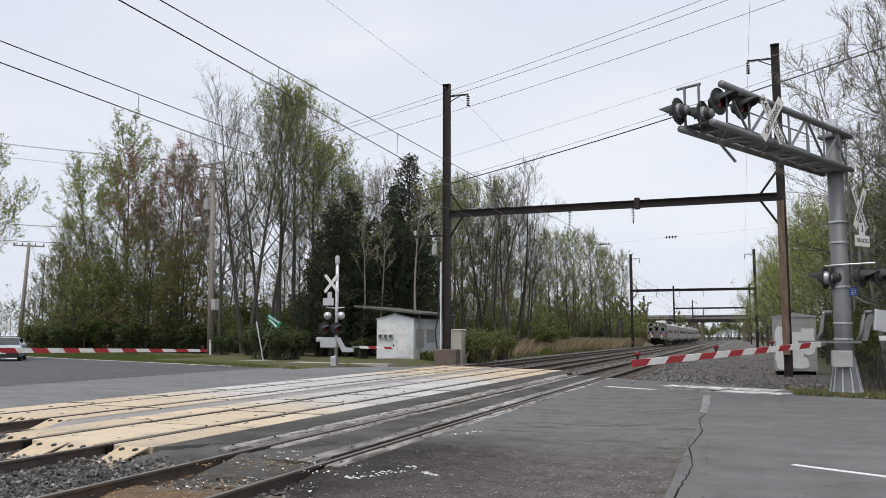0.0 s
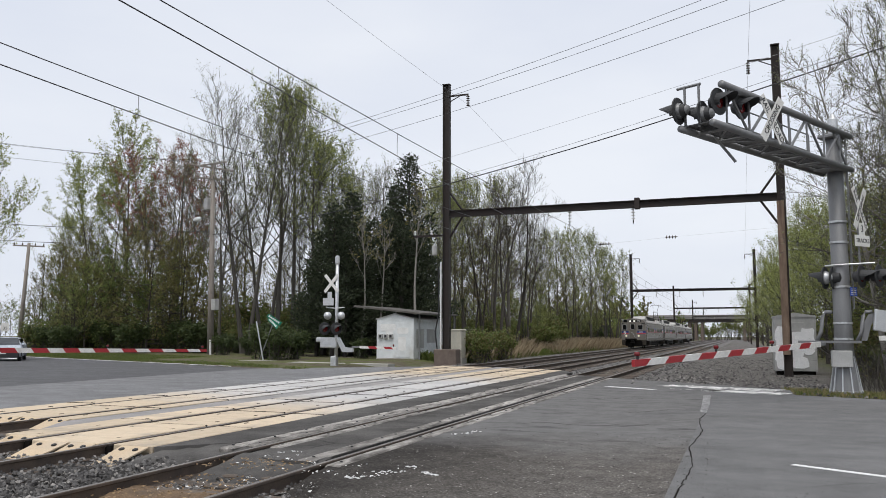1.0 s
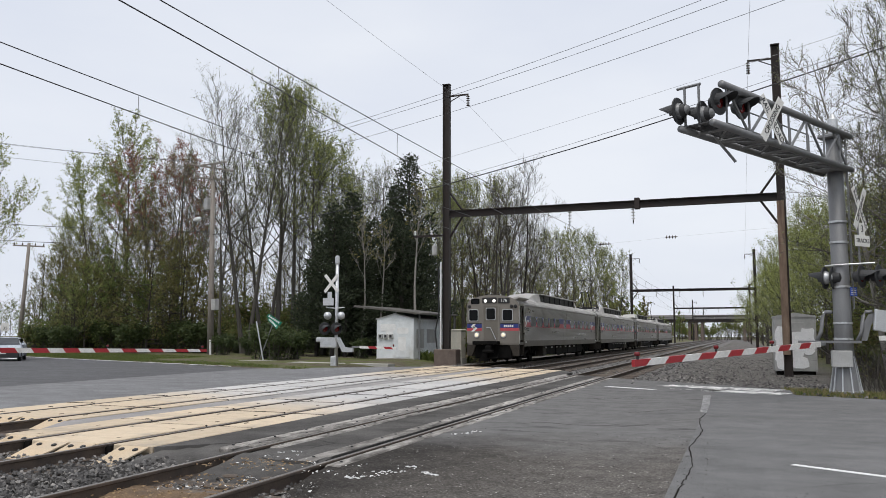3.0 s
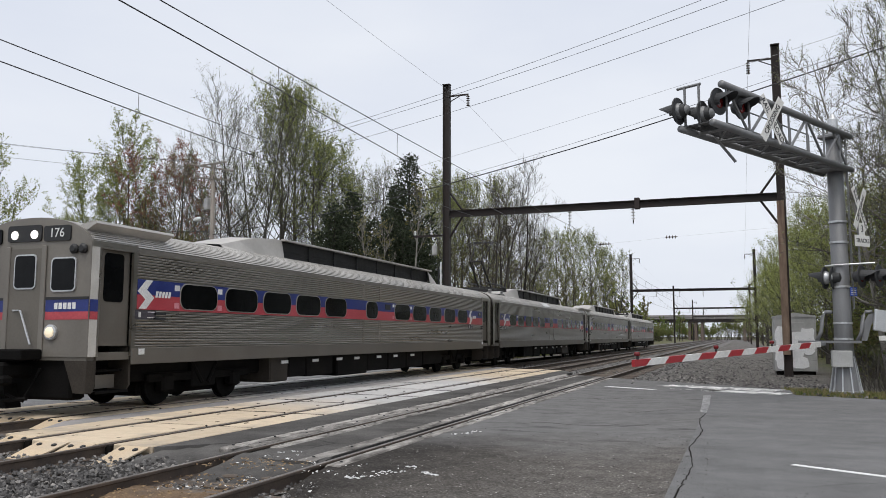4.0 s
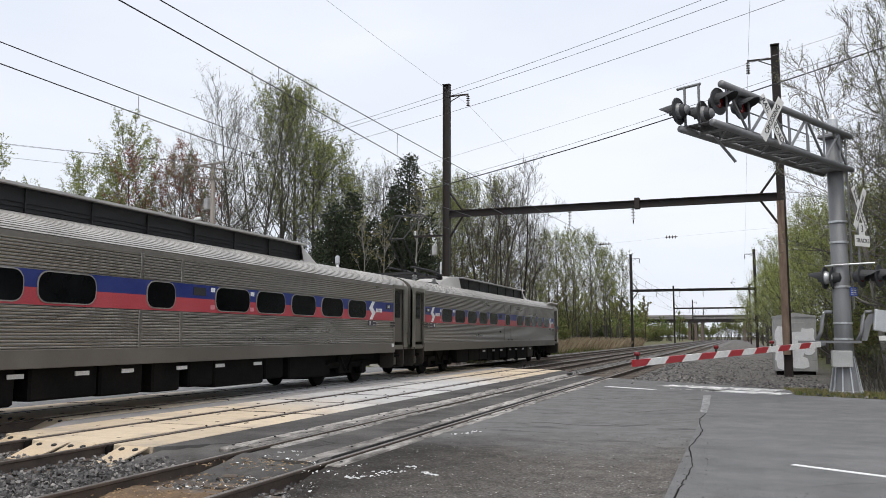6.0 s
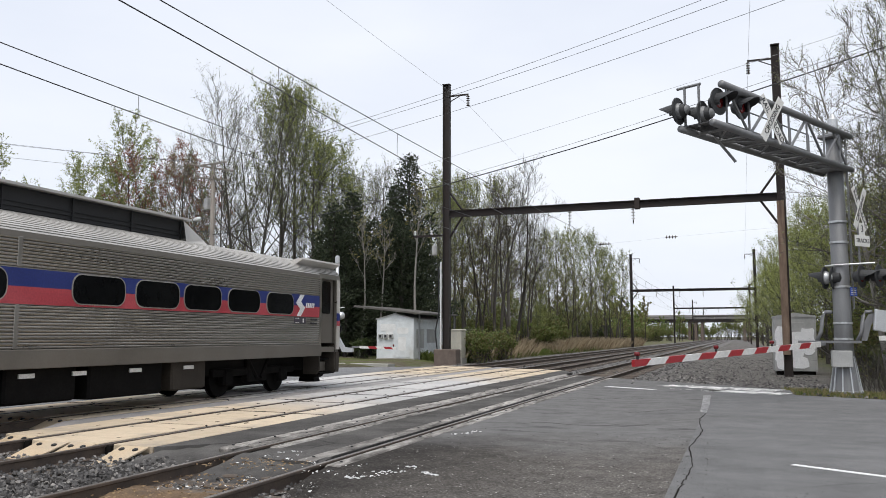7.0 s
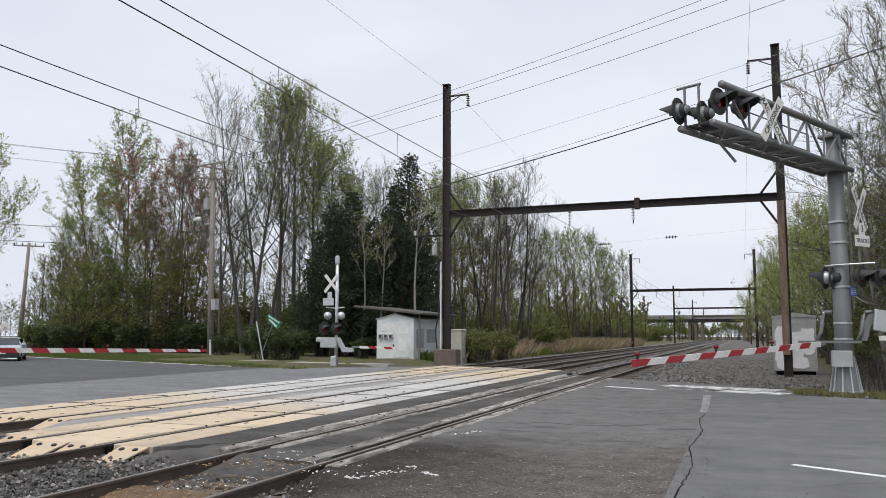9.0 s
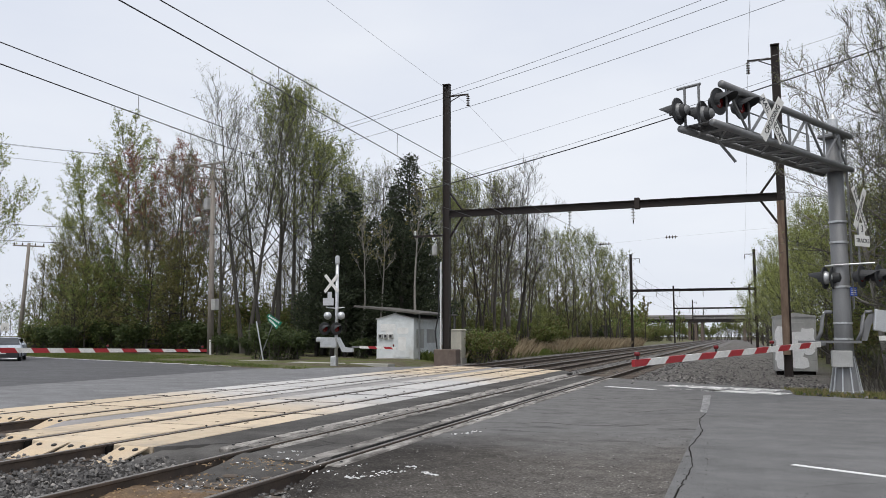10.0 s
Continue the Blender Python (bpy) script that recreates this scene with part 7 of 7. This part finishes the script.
def conifer_kind(seed, h, w):
    r = random.Random(seed)
    wood, crown = Geo(), Geo()
    wood.tube([(0, 0, -0.2), (0.05, 0.02, h * 0.5), (0, 0, h)], [0.22, 0.13, 0.02], 7, 0, False)
    n = int(h * 9)
    for i in range(n):
        u = (i + r.random()) / n
        z = h * (0.06 + 0.94 * u)
        az = i * 2.4 + r.uniform(-0.4, 0.4)
        lobe = 0.75 + 0.45 * noise.noise((math.cos(az) * 1.3, math.sin(az) * 1.3, z * 0.45 + seed))
        wd = w * min(1.0, (1 - u) ** 0.62 * 1.1) * lobe * r.uniform(0.6, 1.1) + 0.12
        d = Vector((math.cos(az), math.sin(az), r.uniform(0.1, 0.6)))
        p = Vector((0, 0, z))
        e = p + d * wd
        wood.tube([p, e], [0.03, 0.008], 3, 0, False)
        for k in range(int(14 + wd * 40)):
            v = r.uniform(0.25, 1.05) ** 0.8
            c = p.lerp(e, v) + Vector((r.gauss(0, 0.2), r.gauss(0, 0.2), r.gauss(0, 0.2)))
            x = (d * 0.6 + Vector((r.uniform(-1, 1), r.uniform(-1, 1), r.uniform(-0.5, 1)))).normalized()
            y = x.cross(Vector((r.uniform(-1, 1), r.uniform(-1, 1), r.uniform(-1, 1)))).normalized()
            q = r.uniform(0.07, 0.17)
            crown.add([tuple(c - x * q), tuple(c - y * q * 0.42), tuple(c + x * q), tuple(c + y * q * 0.42)], [(0, 1, 2, 3)], 0)
    t = thing("conifer", pose(0, 0, -200), "dark green cedar with dense ragged foliage", "conifer tree", "cedars behind the shed")
    part("trunk", wood, "bark_dark", t)
    part("crown", crown, "needle", t)
    return t


def shrub_kind(seed, h, w, mats, n_leaf, label, leaf_s=0.09):
    r = random.Random(seed)
    wood, crown = Geo(), Geo()
    tips = []
    for i in range(26):
        az = r.uniform(0, 6.28)
        b = Vector((r.uniform(-w, w) * 0.35, r.uniform(-w, w) * 0.35, -0.1))
        e = Vector((math.cos(az) * w * r.uniform(0.2, 1), math.sin(az) * w * r.uniform(0.2, 1), h * r.uniform(0.55, 1.05)))
        mid = b.lerp(e, 0.5) + Vector((0, 0, h * 0.12))
        wood.tube([b, mid, e], [0.03, 0.018, 0.006], 3, 0, False)
        tips += [(b, mid), (mid, e), (mid, e)]
        for k in range(5):
            f = mid.lerp(e, r.random()) + Vector((r.uniform(-1, 1), r.uniform(-1, 1), r.uniform(-0.4, 0.8))) * w * 0.3
            a = mid.lerp(e, r.random())
            s = Vector((0.008, 0.004, 0))
            wood.add([tuple(a - s), tuple(a + s), tuple(f)], [(0, 1, 2)])
            tips.append((a, f))
    for i in range(n_leaf):
        a, b = r.choice(tips)
        p = a.lerp(b, r.uniform(0.1, 1.05)) + Vector((r.gauss(0, 0.13), r.gauss(0, 0.13), r.gauss(0, 0.1)))
        x = Vector((r.uniform(-1, 1), r.uniform(-1, 1), r.uniform(-0.6, 0.6))).normalized()
        y = x.cross(Vector((r.uniform(-1, 1), r.uniform(-1, 1), r.uniform(-1, 1)))).normalized()
        s = leaf_s * r.uniform(0.6, 1.4)
        crown.add([tuple(p - x * s), tuple(p + x * s), tuple(p + y * s * 1.1)], [(0, 1, 2)], r.randrange(len(mats)))
    t = thing("shrub", pose(0, 0, -200), label, "shrub", "undergrowth at the woods' edge")
    part("bush_wood", wood, "bark_dark", t)
    part("foliage", crown, mats, t)
    return t


def put(kind, x, y, s=1.0, rz=None, r=RN, z=None):
    ob = copy_thing(kind, pose(x, y, ground_z(x, y) if z is None else z, 0, 0, r.uniform(0, 360) if rz is None else rz))
    ob.scale = (s, s, s * r.uniform(0.92, 1.08))
    return ob


def build_woods():
    bare = [tree_kind(k, 20, "tall bare spring tree with fine grey branches", "bark_grey", "leaf_bud", True, stems=st, fan=fn, leaf_n=6000, leaf_s=0.045, limbs=lm, angle=44, reach=rc, first=fi, thick=1.15) for k, st, fn, lm, rc, fi in ((1, 2, 0.1, 44, 0.37, 0.36), (2, 1, 0.0, 38, 0.38, 0.4), (3, 1, 0.0, 34, 0.36, 0.42))]
    olive = [tree_kind(k, 18, "slender tree with thin olive spring leaves", "bark_dark", "leaf_olive", True, leaf_n=5600, leaf_s=0.07, limbs=32, angle=52, reach=0.34, first=0.2, stems=st) for k, st in ((11, 1), (12, 2))]
    spring = [tree_kind(k, 19, "tree with light yellow-green spring leaves", "bark_grey", "leaf_spring", True, leaf_n=8000, leaf_s=0.068, limbs=32, angle=44, reach=0.33, first=0.42, stems=st, fan=0.1) for k, st in ((21, 1), (22, 2))]
    fresh = [tree_kind(25, 20, "tall maple with fresh green leaves", "bark_dark", "leaf_spring", True, leaf_n=16000, leaf_s=0.075, limbs=34, angle=50, reach=0.34, first=0.45, stems=2, fan=0.16)]
    red = [tree_kind(31, 19, "maple with reddish spring buds", "bark_grey", "leaf_red", True, leaf_n=11000, leaf_s=0.07, limbs=32, angle=48, reach=0.33, first=0.42, stems=3, fan=0.2)]
    dark = [tree_kind(k, 15, "dark bare twisted tree", "bark_dark", "leaf_olive", True, leaf_n=500, leaf_s=0.06, limbs=20, angle=50, reach=0.34, wobble=0.09, wander=0.3, up=0.14, thick=1.25, twigs=7, stems=2, fan=0.2, first=0.35) for k in (41, 42)]
    layered = [tree_kind(k, 10, "low tree with level sprays of olive-green leaves", "bark_dark", lf, True, leaf_n=7000, leaf_s=0.07, limbs=26, angle=82, reach=0.42, up=-0.01, first=0.08, twigs=7) for k, lf in ((45, "leaf_olive"), (46, "leaf_green"))]
    # plainer trees for the depth of the wood
    back = [tree_kind(k, 17, lb, "bark_dark", lf, leaf_n=int(n * 1.1), leaf_s=0.14, limbs=20, angle=48, reach=0.36, sub=5, twigs=5, first=0.12) for k, lf, n, lb in ((81, "leaf_olive", 2300, "olive spring tree inside the wood"), (82, "leaf_spring", 2300, "yellow-green spring tree inside the wood"), (83, "leaf_olive", 900, "nearly bare tree inside the wood"), (84, "leaf_green", 2500, "green leafing tree inside the wood"))]
    birch = tree_kind(51, 13, "thin pale-barked leaning trunk", "bark_pale", "leaf_olive", leaf_n=160, limbs=8, first=0.6, reach=0.2, wobble=0.06)
    ced = [conifer_kind(61, 13, 3.4), conifer_kind(62, 11, 3.8)]
    shr = [shrub_kind(71, 2.6, 1.9, ["leaf_green", "leaf_olive"], 1800, "dense green roadside shrub", 0.105), shrub_kind(72, 3.6, 2.2, ["leaf_olive", "leaf_green"], 1500, "olive spring thicket with bare stems", 0.1), shrub_kind(73, 2.2, 1.8, ["leaf_dark", "leaf_dark"], 1900, "dark green leafy bush", 0.105)]
    near = [tree_kind(k, 18, "bare grey tree with a web of fine twigs", "bark_grey", "leaf_bud", True, leaf_n=6500, leaf_s=0.035, limbs=34, angle=60, reach=0.36, branches=8, twigs=11, twig_l=0.7, wander=0.3, up=0.05, first=0.14, wobble=0.05, stems=f) for k, f in ((91, 1), (92, 2))]
    leaning = tree_kind(93, 15, "pale leaning tree with long bare limbs", "bark_pale", "leaf_bud", True, leaf_n=3500, leaf_s=0.03, limbs=20, angle=58, reach=0.27, branches=7, twigs=9, twig_l=0.7, wander=0.28, up=0.04, first=0.2, wobble=0.04, lean=-0.13, thick=0.8)
    wall = [tree_kind(k, 11, "low spreading tree with soft yellow-green leaves", "bark_dark", "leaf_spring", leaf_n=9000, leaf_s=0.06, limbs=26, angle=58, reach=0.42, first=0.04) for k in (95, 96)]
    far = [tree_kind(k, 15, "distant spring tree beyond the line", "bark_dark", lf, leaf_n=1800, leaf_s=0.28, limbs=14, angle=52, reach=0.36, sub=3, twigs=3, first=0.0) for k, lf in ((101, "leaf_olive"), (102, "leaf_green"), (103, "leaf_spring"))]
    r = random.Random(5)
    kinds = dict(g=fresh, l=layered, n=near, w=wall, b=bare, o=olive, s=spring, r=red, d=dark, B=back, S=back[1:2], O=back[0:1], N=back[2:3], G=back[3:4])
    def at(bearing_px, dist, kind, s):
        """A tree on a bearing, at a distance along the view axis."""
        lat = (bearing_px - 784) / 1436.3 * dist
        x = math.cos(YAW) * lat - math.sin(YAW) * dist
        y = math.sin(YAW) * lat + math.cos(YAW) * dist
        k = kind if not isinstance(kind, str) else r.choice(kinds[kind])
        return put(k, x, y, s, r=r)
    # the tall trees that make the skyline
    for px, d, k, s in ((-50, 50, "g", 0.72), (232, 92, "g", 1.14), (185, 96, "g", 0.98), (290, 86, "r", 1.06), (330, 90, "r", 1.04), (120, 110, "s", 0.9), 
                        (390, 72, "b", 0.76), (436, 70, bare[0], 1.06), (470, 74, "b", 1.02), (492, 78, "s", 1.2), (520, 80, "s", 1.24), (552, 74, "s", 1.04), (585, 78, "s", 0.98), (610, 84, "s", 0.85),
                        (310, 82, "b", 0.9), (200, 76, "l", 0.9), (262, 74, "l", 1.05), (320, 75, "l", 1.0), (160, 78, "l", 0.85), (120, 78, "l", 0.7), (230, 77, "l", 0.75), (345, 78, "l", 0.9), (290, 77, "l", 0.7), (255, 84, "o", 0.9), (200, 86, "o", 0.8), (150, 84, "o", 0.72), (105, 88, "o", 0.66), (85, 95, "o", 0.6),
                        (640, 90, "b", 0.92), (675, 92, "b", 0.9), (700, 96, "b", 0.92), (765, 84, "s", 0.95), (775, 92, "s", 0.95), (805, 88, "s", 0.82), (835, 80, "o", 0.72),
                        (880, 74, "d", 1.1), (910, 78, "d", 1.1), (850, 80, "d", 0.95), (870, 88, "s", 0.85), (900, 90, "b", 0.9), (935, 92, "d", 0.95), (820, 90, "s", 0.92), (860, 92, "b", 0.82), (925, 96, "b", 0.78), (950, 104, "s", 0.7), (985, 112, "s", 0.8), (1010, 104, "o", 0.68), (1022, 120, "s", 0.86), (1045, 125, "s", 0.82), (1070, 130, "s", 0.78), (1088, 140, "d", 0.85), (1096, 150, "s", 0.8)):
        at(px, d, k, s)
    # the wood behind them
    for i in range(44):
        px = 62 + 1020 * (i + r.random()) / 44
        if 375 < px < 600:
            continue
        d = r.uniform(80, 118) if px < 700 else r.uniform(95, 150)
        top = 0.62 if px < 160 else 0.78
        at(px, d, r.choice("NOOSG" if px < 380 else "NNOS" if px < 700 else "NSO"), r.uniform(0.55, top))
    for i in range(15):
        at(370 + 17 * (i + r.random()), r.uniform(74, 100), shr[r.choice((1, 2, 2))], r.uniform(0.7, 1.1))
    for i in range(20):
        at(r.uniform(75, 350), r.uniform(74, 84), r.choice("OGS"), r.uniform(0.32, 0.5))
    for px, d, s in ((640, 60, 0.8), (670, 61, 0.75), (737, 60, 0.9)):
        at(px, d, birch, s)
    for px, d, k, s in ((590, 60, 1, 1.05), (622, 64, 0, 1.0), (655, 66, 1, 1.0), (700, 70, 0, 1.05), (724, 68, 0, 1.2), (748, 70, 1, 1.08), (562, 62, 1, 0.75), (685, 64, 1, 0.95), (612, 60, 1, 0.8), (730, 66, 1, 0.9), (575, 64, 1, 0.95), (640, 62, 1, 0.75), (712, 64, 1, 0.95), (600, 62, 0, 0.85)):
        at(px, d, ced[k], s)
    # thicker growth towards the line
    for i in range(22):
        px = 800 + 290 * (i + r.random()) / 22
        at(px, r.uniform(88, 125) + (px - 800) * 0.1, r.choice("NSOwN"), r.uniform(0.5, 0.78) * (1.1 if px < 930 else 0.95))
    for i in range(9):
        at(r.uniform(790, 960), r.uniform(92, 106), r.choice("ww"), r.uniform(0.4, 0.62))
    for px, s in ((5, 0.45), (22, 0.5), (40, 0.48), (52, 0.55), (-12, 0.5), (64, 0.6)):
        at(px, r.uniform(120, 150), r.choice(back), s * 0.85)
    for i in range(22):
        put(shr[r.choice((0, 1))], -60 + i * 4.4, r.uniform(455, 490), r.uniform(2.2, 3.2), r=r)
    # woods on the other side of the line
    for x, y, k, s in ((6.8, 33, "n", 0.7), (8.5, 31, "n", 1.0), (8.2, 37, "n", 1.05), (10.5, 34, "n", 1.12), (10.5, 40, "n", 1.15), (12.5, 36, "n", 1.2), (9, 44, "n", 1.05), (13, 43, "n", 1.2), (7.2, 48, "n", 0.75), (11.5, 29.5, "n", 1.0), (15, 39, "n", 1.2), (11, 49, "n", 1.1), (9.5, 36, "N", 0.7), (11.5, 41, "N", 0.8), (13.5, 37, "N", 0.85), (9, 50, "N", 0.7), (12, 46, "N", 0.8), (14.5, 33, "N", 0.8), (16, 44, "N", 0.9), (8.2, 42, "N", 0.55), (7.6, 35, "N", 0.5), (10, 32, "N", 0.6),
                       (6.2, 54, "w", 0.8), (7.5, 58, "w", 1.0), (6.0, 63, "w", 0.9), (8.5, 66, "w", 1.15), (6.2, 70, "w", 1.0), (7.4, 76, "w", 1.15), (5.8, 82, "w", 0.95), (6.6, 88, "w", 1.15), (5.2, 95, "w", 0.95), (6.4, 102, "w", 1.2), (5.0, 112, "w", 1.05), (6.0, 122, "w", 1.25), (4.8, 134, "w", 1.1), (5.4, 148, "w", 1.2), (4.6, 165, "w", 1.15), (5.0, 185, "w", 1.2), (4.8, 210, "w", 1.2), (5.2, 240, "w", 1.2)):
        put(r.choice(kinds[k]), x, y, s, r=r)
    for i in range(26):
        put(r.choice(kinds["oN"[i % 2]]), 9.5 + r.random() * 13, 34 + 30 * (i + r.random()) / 26, r.uniform(0.5, 0.85), r=r)
    for i in range(16):
        put(shr[r.choice((1, 2))], 6.5 + r.random() * 9, 31 + 24 * (i + r.random()) / 16, r.uniform(0.7, 1.2), r=r)
    for i in range(12):
        put(layered[i % 2], 8.5 + r.random() * 9, 35 + 18 * (i + r.random()) / 12, r.uniform(0.75, 1.15), r=r)
    put(leaning, 5.6, 37.0, 1.0, rz=20, r=r)
    for y in range(40, 130, 7):
        put(r.choice(back), 10 + r.random() * 7, y + r.uniform(-2, 2), r.uniform(0.55, 0.8), r=r)
    # distance beyond the line
    for i in range(60):
        y = 150 + 300 * (i / 60)
        x = -21 - r.random() ** 1.4 * 28 if i % 5 else 8 + r.random() * 25
        put(r.choice(far), x, y, r.uniform(0.5, 0.75), r=r)
    for i in range(26):
        put(r.choice(far), -75 + i * 4.5, r.uniform(500, 560), r.uniform(0.6, 0.8), r=r)
    # undergrowth
    for i in range(76):
        px = 58 + 950 * (i + r.random()) / 76
        if px < 390:
            at(px, r.uniform(71, 82), shr[r.choice((0, 2, 2, 2))], r.uniform(0.7, 1.3))
        elif px < 830:
            at(px, r.uniform(60, 74), shr[r.choice((1, 2, 2, 2))], r.uniform(0.4, 0.75))
        else:
            at(px, r.uniform(84, 110), shr[r.choice((1, 0))], r.uniform(0.7, 1.2))
    for i in range(34):
        at(58 + 560 * (i + r.random()) / 34, r.uniform(84, 102), shr[r.choice((1, 2, 2))], r.uniform(0.9, 1.5))
    for i in range(26):
        put(shr[r.choice((0, 1, 2))], -23.5 - r.random() * 9, 95 + 125 * (i + r.random()) / 26, r.uniform(1.2, 2.0), r=r)
    for px, d, k, s in ((500, 52, 2, 0.95), (478, 54, 2, 1.15), (520, 53, 2, 0.8), (845, 52, 0, 0.75), (860, 55, 0, 0.85), (838, 56, 2, 0.8), (890, 62, 0, 0.8), (640, 56, 2, 0.6), (790, 60, 0, 0.8)):
        at(px, d, shr[k], s)
    for i in range(24):
        y = 36 + 90 * r.random() ** 1.6
        put(shr[r.choice((1, 1, 0))], 6.0 + r.random() * 4, y, r.uniform(0.6, 1.3), r=r)
    for i in range(40):
        y = r.uniform(95, 300)
        put(shr[r.choice((0, 1))], -22 - r.random() * 12, y, r.uniform(1.0, 1.6), r=r)
    # low growth between the tall trunks
    for i in range(13):
        at(378 + 17 * (i + r.random()), r.uniform(82, 104), r.choice("NNO"), r.uniform(0.42, 0.6))
    for i in range(16):
        at(378 + 14 * (i + r.random()), r.uniform(76, 100), shr[r.choice((1, 2, 2))], r.uniform(1.0, 1.6))
    for i in range(5):
        at(390 + 38 * (i + r.random()), r.uniform(78, 96), "b", r.uniform(0.62, 0.8))
    for k in bare + olive + spring + fresh + layered + [leaning] + red + dark + back + near + wall + far + [birch] + ced + shr:
        for c in list(k.children):
            bpy.data.objects.remove(c)
        bpy.data.objects.remove(k)


def blades(name, spots, mat, label, h, w, category, r):
    g = Geo()
    for x, y, k in spots:
        z = ground_z(x, y) - 0.03
        hh = h * k * r.uniform(0.5, 1.2)
        a = r.uniform(0, 6.28)
        dx, dy = math.cos(a) * w, math.sin(a) * w
        lx, ly = r.gauss(0, 0.36) * hh, r.gauss(0, 0.36) * hh
        g.add([(x - dx, y - dy, z), (x + dx, y + dy, z), (x + dx * 0.6 + lx * 0.4, y + dy * 0.6 + ly * 0.4, z + hh * 0.6), (x + lx, y + ly, z + hh)], [(0, 1, 2), (0, 2, 3)])
    solid(name, g, mat, label, category, kind="stuff")


def build_grass():
    r = random.Random(9)
    spots = []
    for i in range(32000):
        x = -17.6 - r.random() ** 1.3 * 9
        y = 49 + r.random() ** 1.3 * 110
        if y < 62 and x < -18.8 or y < 52:
            continue
        if noise.noise((x * 0.25, y * 0.12, 1.0)) > -0.15:
            spots.append((x, y, 1 + 0.4 * noise.noise((x * 0.3, y * 0.3, 4))))
    blades("dry_reeds", spots, "reed", "tall dry tan reeds beside the track", 1.2, 0.018, "reeds", r)
    spots = []
    for i in range(15000):
        x = r.uniform(-23, -17.5)
        y = 50 + r.random() ** 1.5 * 60
        spots.append((x, y, 1))
    blades("green_weeds", spots, "grass", "green weeds among the dry reeds", 0.6, 0.02, "weeds", r)
    spots, dry = [], []
    for i in range(46000):
        x = r.uniform(-62, -17.8)
        off = r.random() ** 1.4 * 9
        y = north_edge(x) + 0.35 + off
        if x > -36 and (off > 2.6 or noise.noise((x * 0.35, y * 0.5, 2)) < (-0.25 if off < 1.2 else 0.12)):
            continue
        spots.append((x, y, 1))
    for i in range(16000):
        x = r.uniform(1.2, 9)
        y = north_edge(x) + 0.1 + r.random() ** 1.5 * 6
        (spots if r.random() < 0.6 else dry).append((x, y, 1.2 if y > north_edge(x) + 1 else 0.6))
    blades("verge_grass", spots, "grass", "short spring grass on the verge", 0.13, 0.012, "grass", r)
    blades("verge_grass_dry", dry, "grass_dry", "dry straw-coloured grass by the mast", 0.15, 0.012, "grass", r)
    # brush stems at the woods' edge by the mast
    g = Geo()
    for i in range(900):
        x, y = r.uniform(3.6, 12), r.uniform(25.5, 38)
        p = Vector((x, y, ground_z(x, y) - 0.05))
        h = r.uniform(0.8, 2.8)
        q = p + Vector((r.gauss(0, 0.35), r.gauss(0, 0.35), 1)) * h * 0.6
        e = q + Vector((r.gauss(0, 0.6), r.gauss(0, 0.6), r.uniform(-0.2, 0.8))) * h * 0.5
        g.tube([p, q, e], [0.009, 0.006, 0.002], 3, 0, False)
    solid("dry_brush", g, "bark_dark", "tangle of dry brown brush stems", "brush", kind="stuff")


build_woods()
build_grass()

# ---- what moves ----
def motions():
    def front(t):
        return 18.5 - SPEED * (t - 3.8)
    for k, car in enumerate(CARS):
        turn = 0 if k % 2 == 0 else 180
        def at(t):
            return pose(T1, front(t) + 25.9 * k + 12.95 + (0.45 if k > 1 else 0.0), 0.0, 0, 0, turn)
        walk(car, [(k2 * 1.0, at(k2 * 1.0)) for k2 in range(11)])
    # the wire over the far track swings a little as the current collectors pass
    walk(CATENARY[T1], [(t, pose(0, 0, z)) for t, z in ((0.0, 0.035), (1.0, 0.0), (2.5, 0.0), (4.5, 0.07), (5.5, 0.03), (7.5, 0.0), (9.0, -0.04), (10.0, 0.01))])


motions()
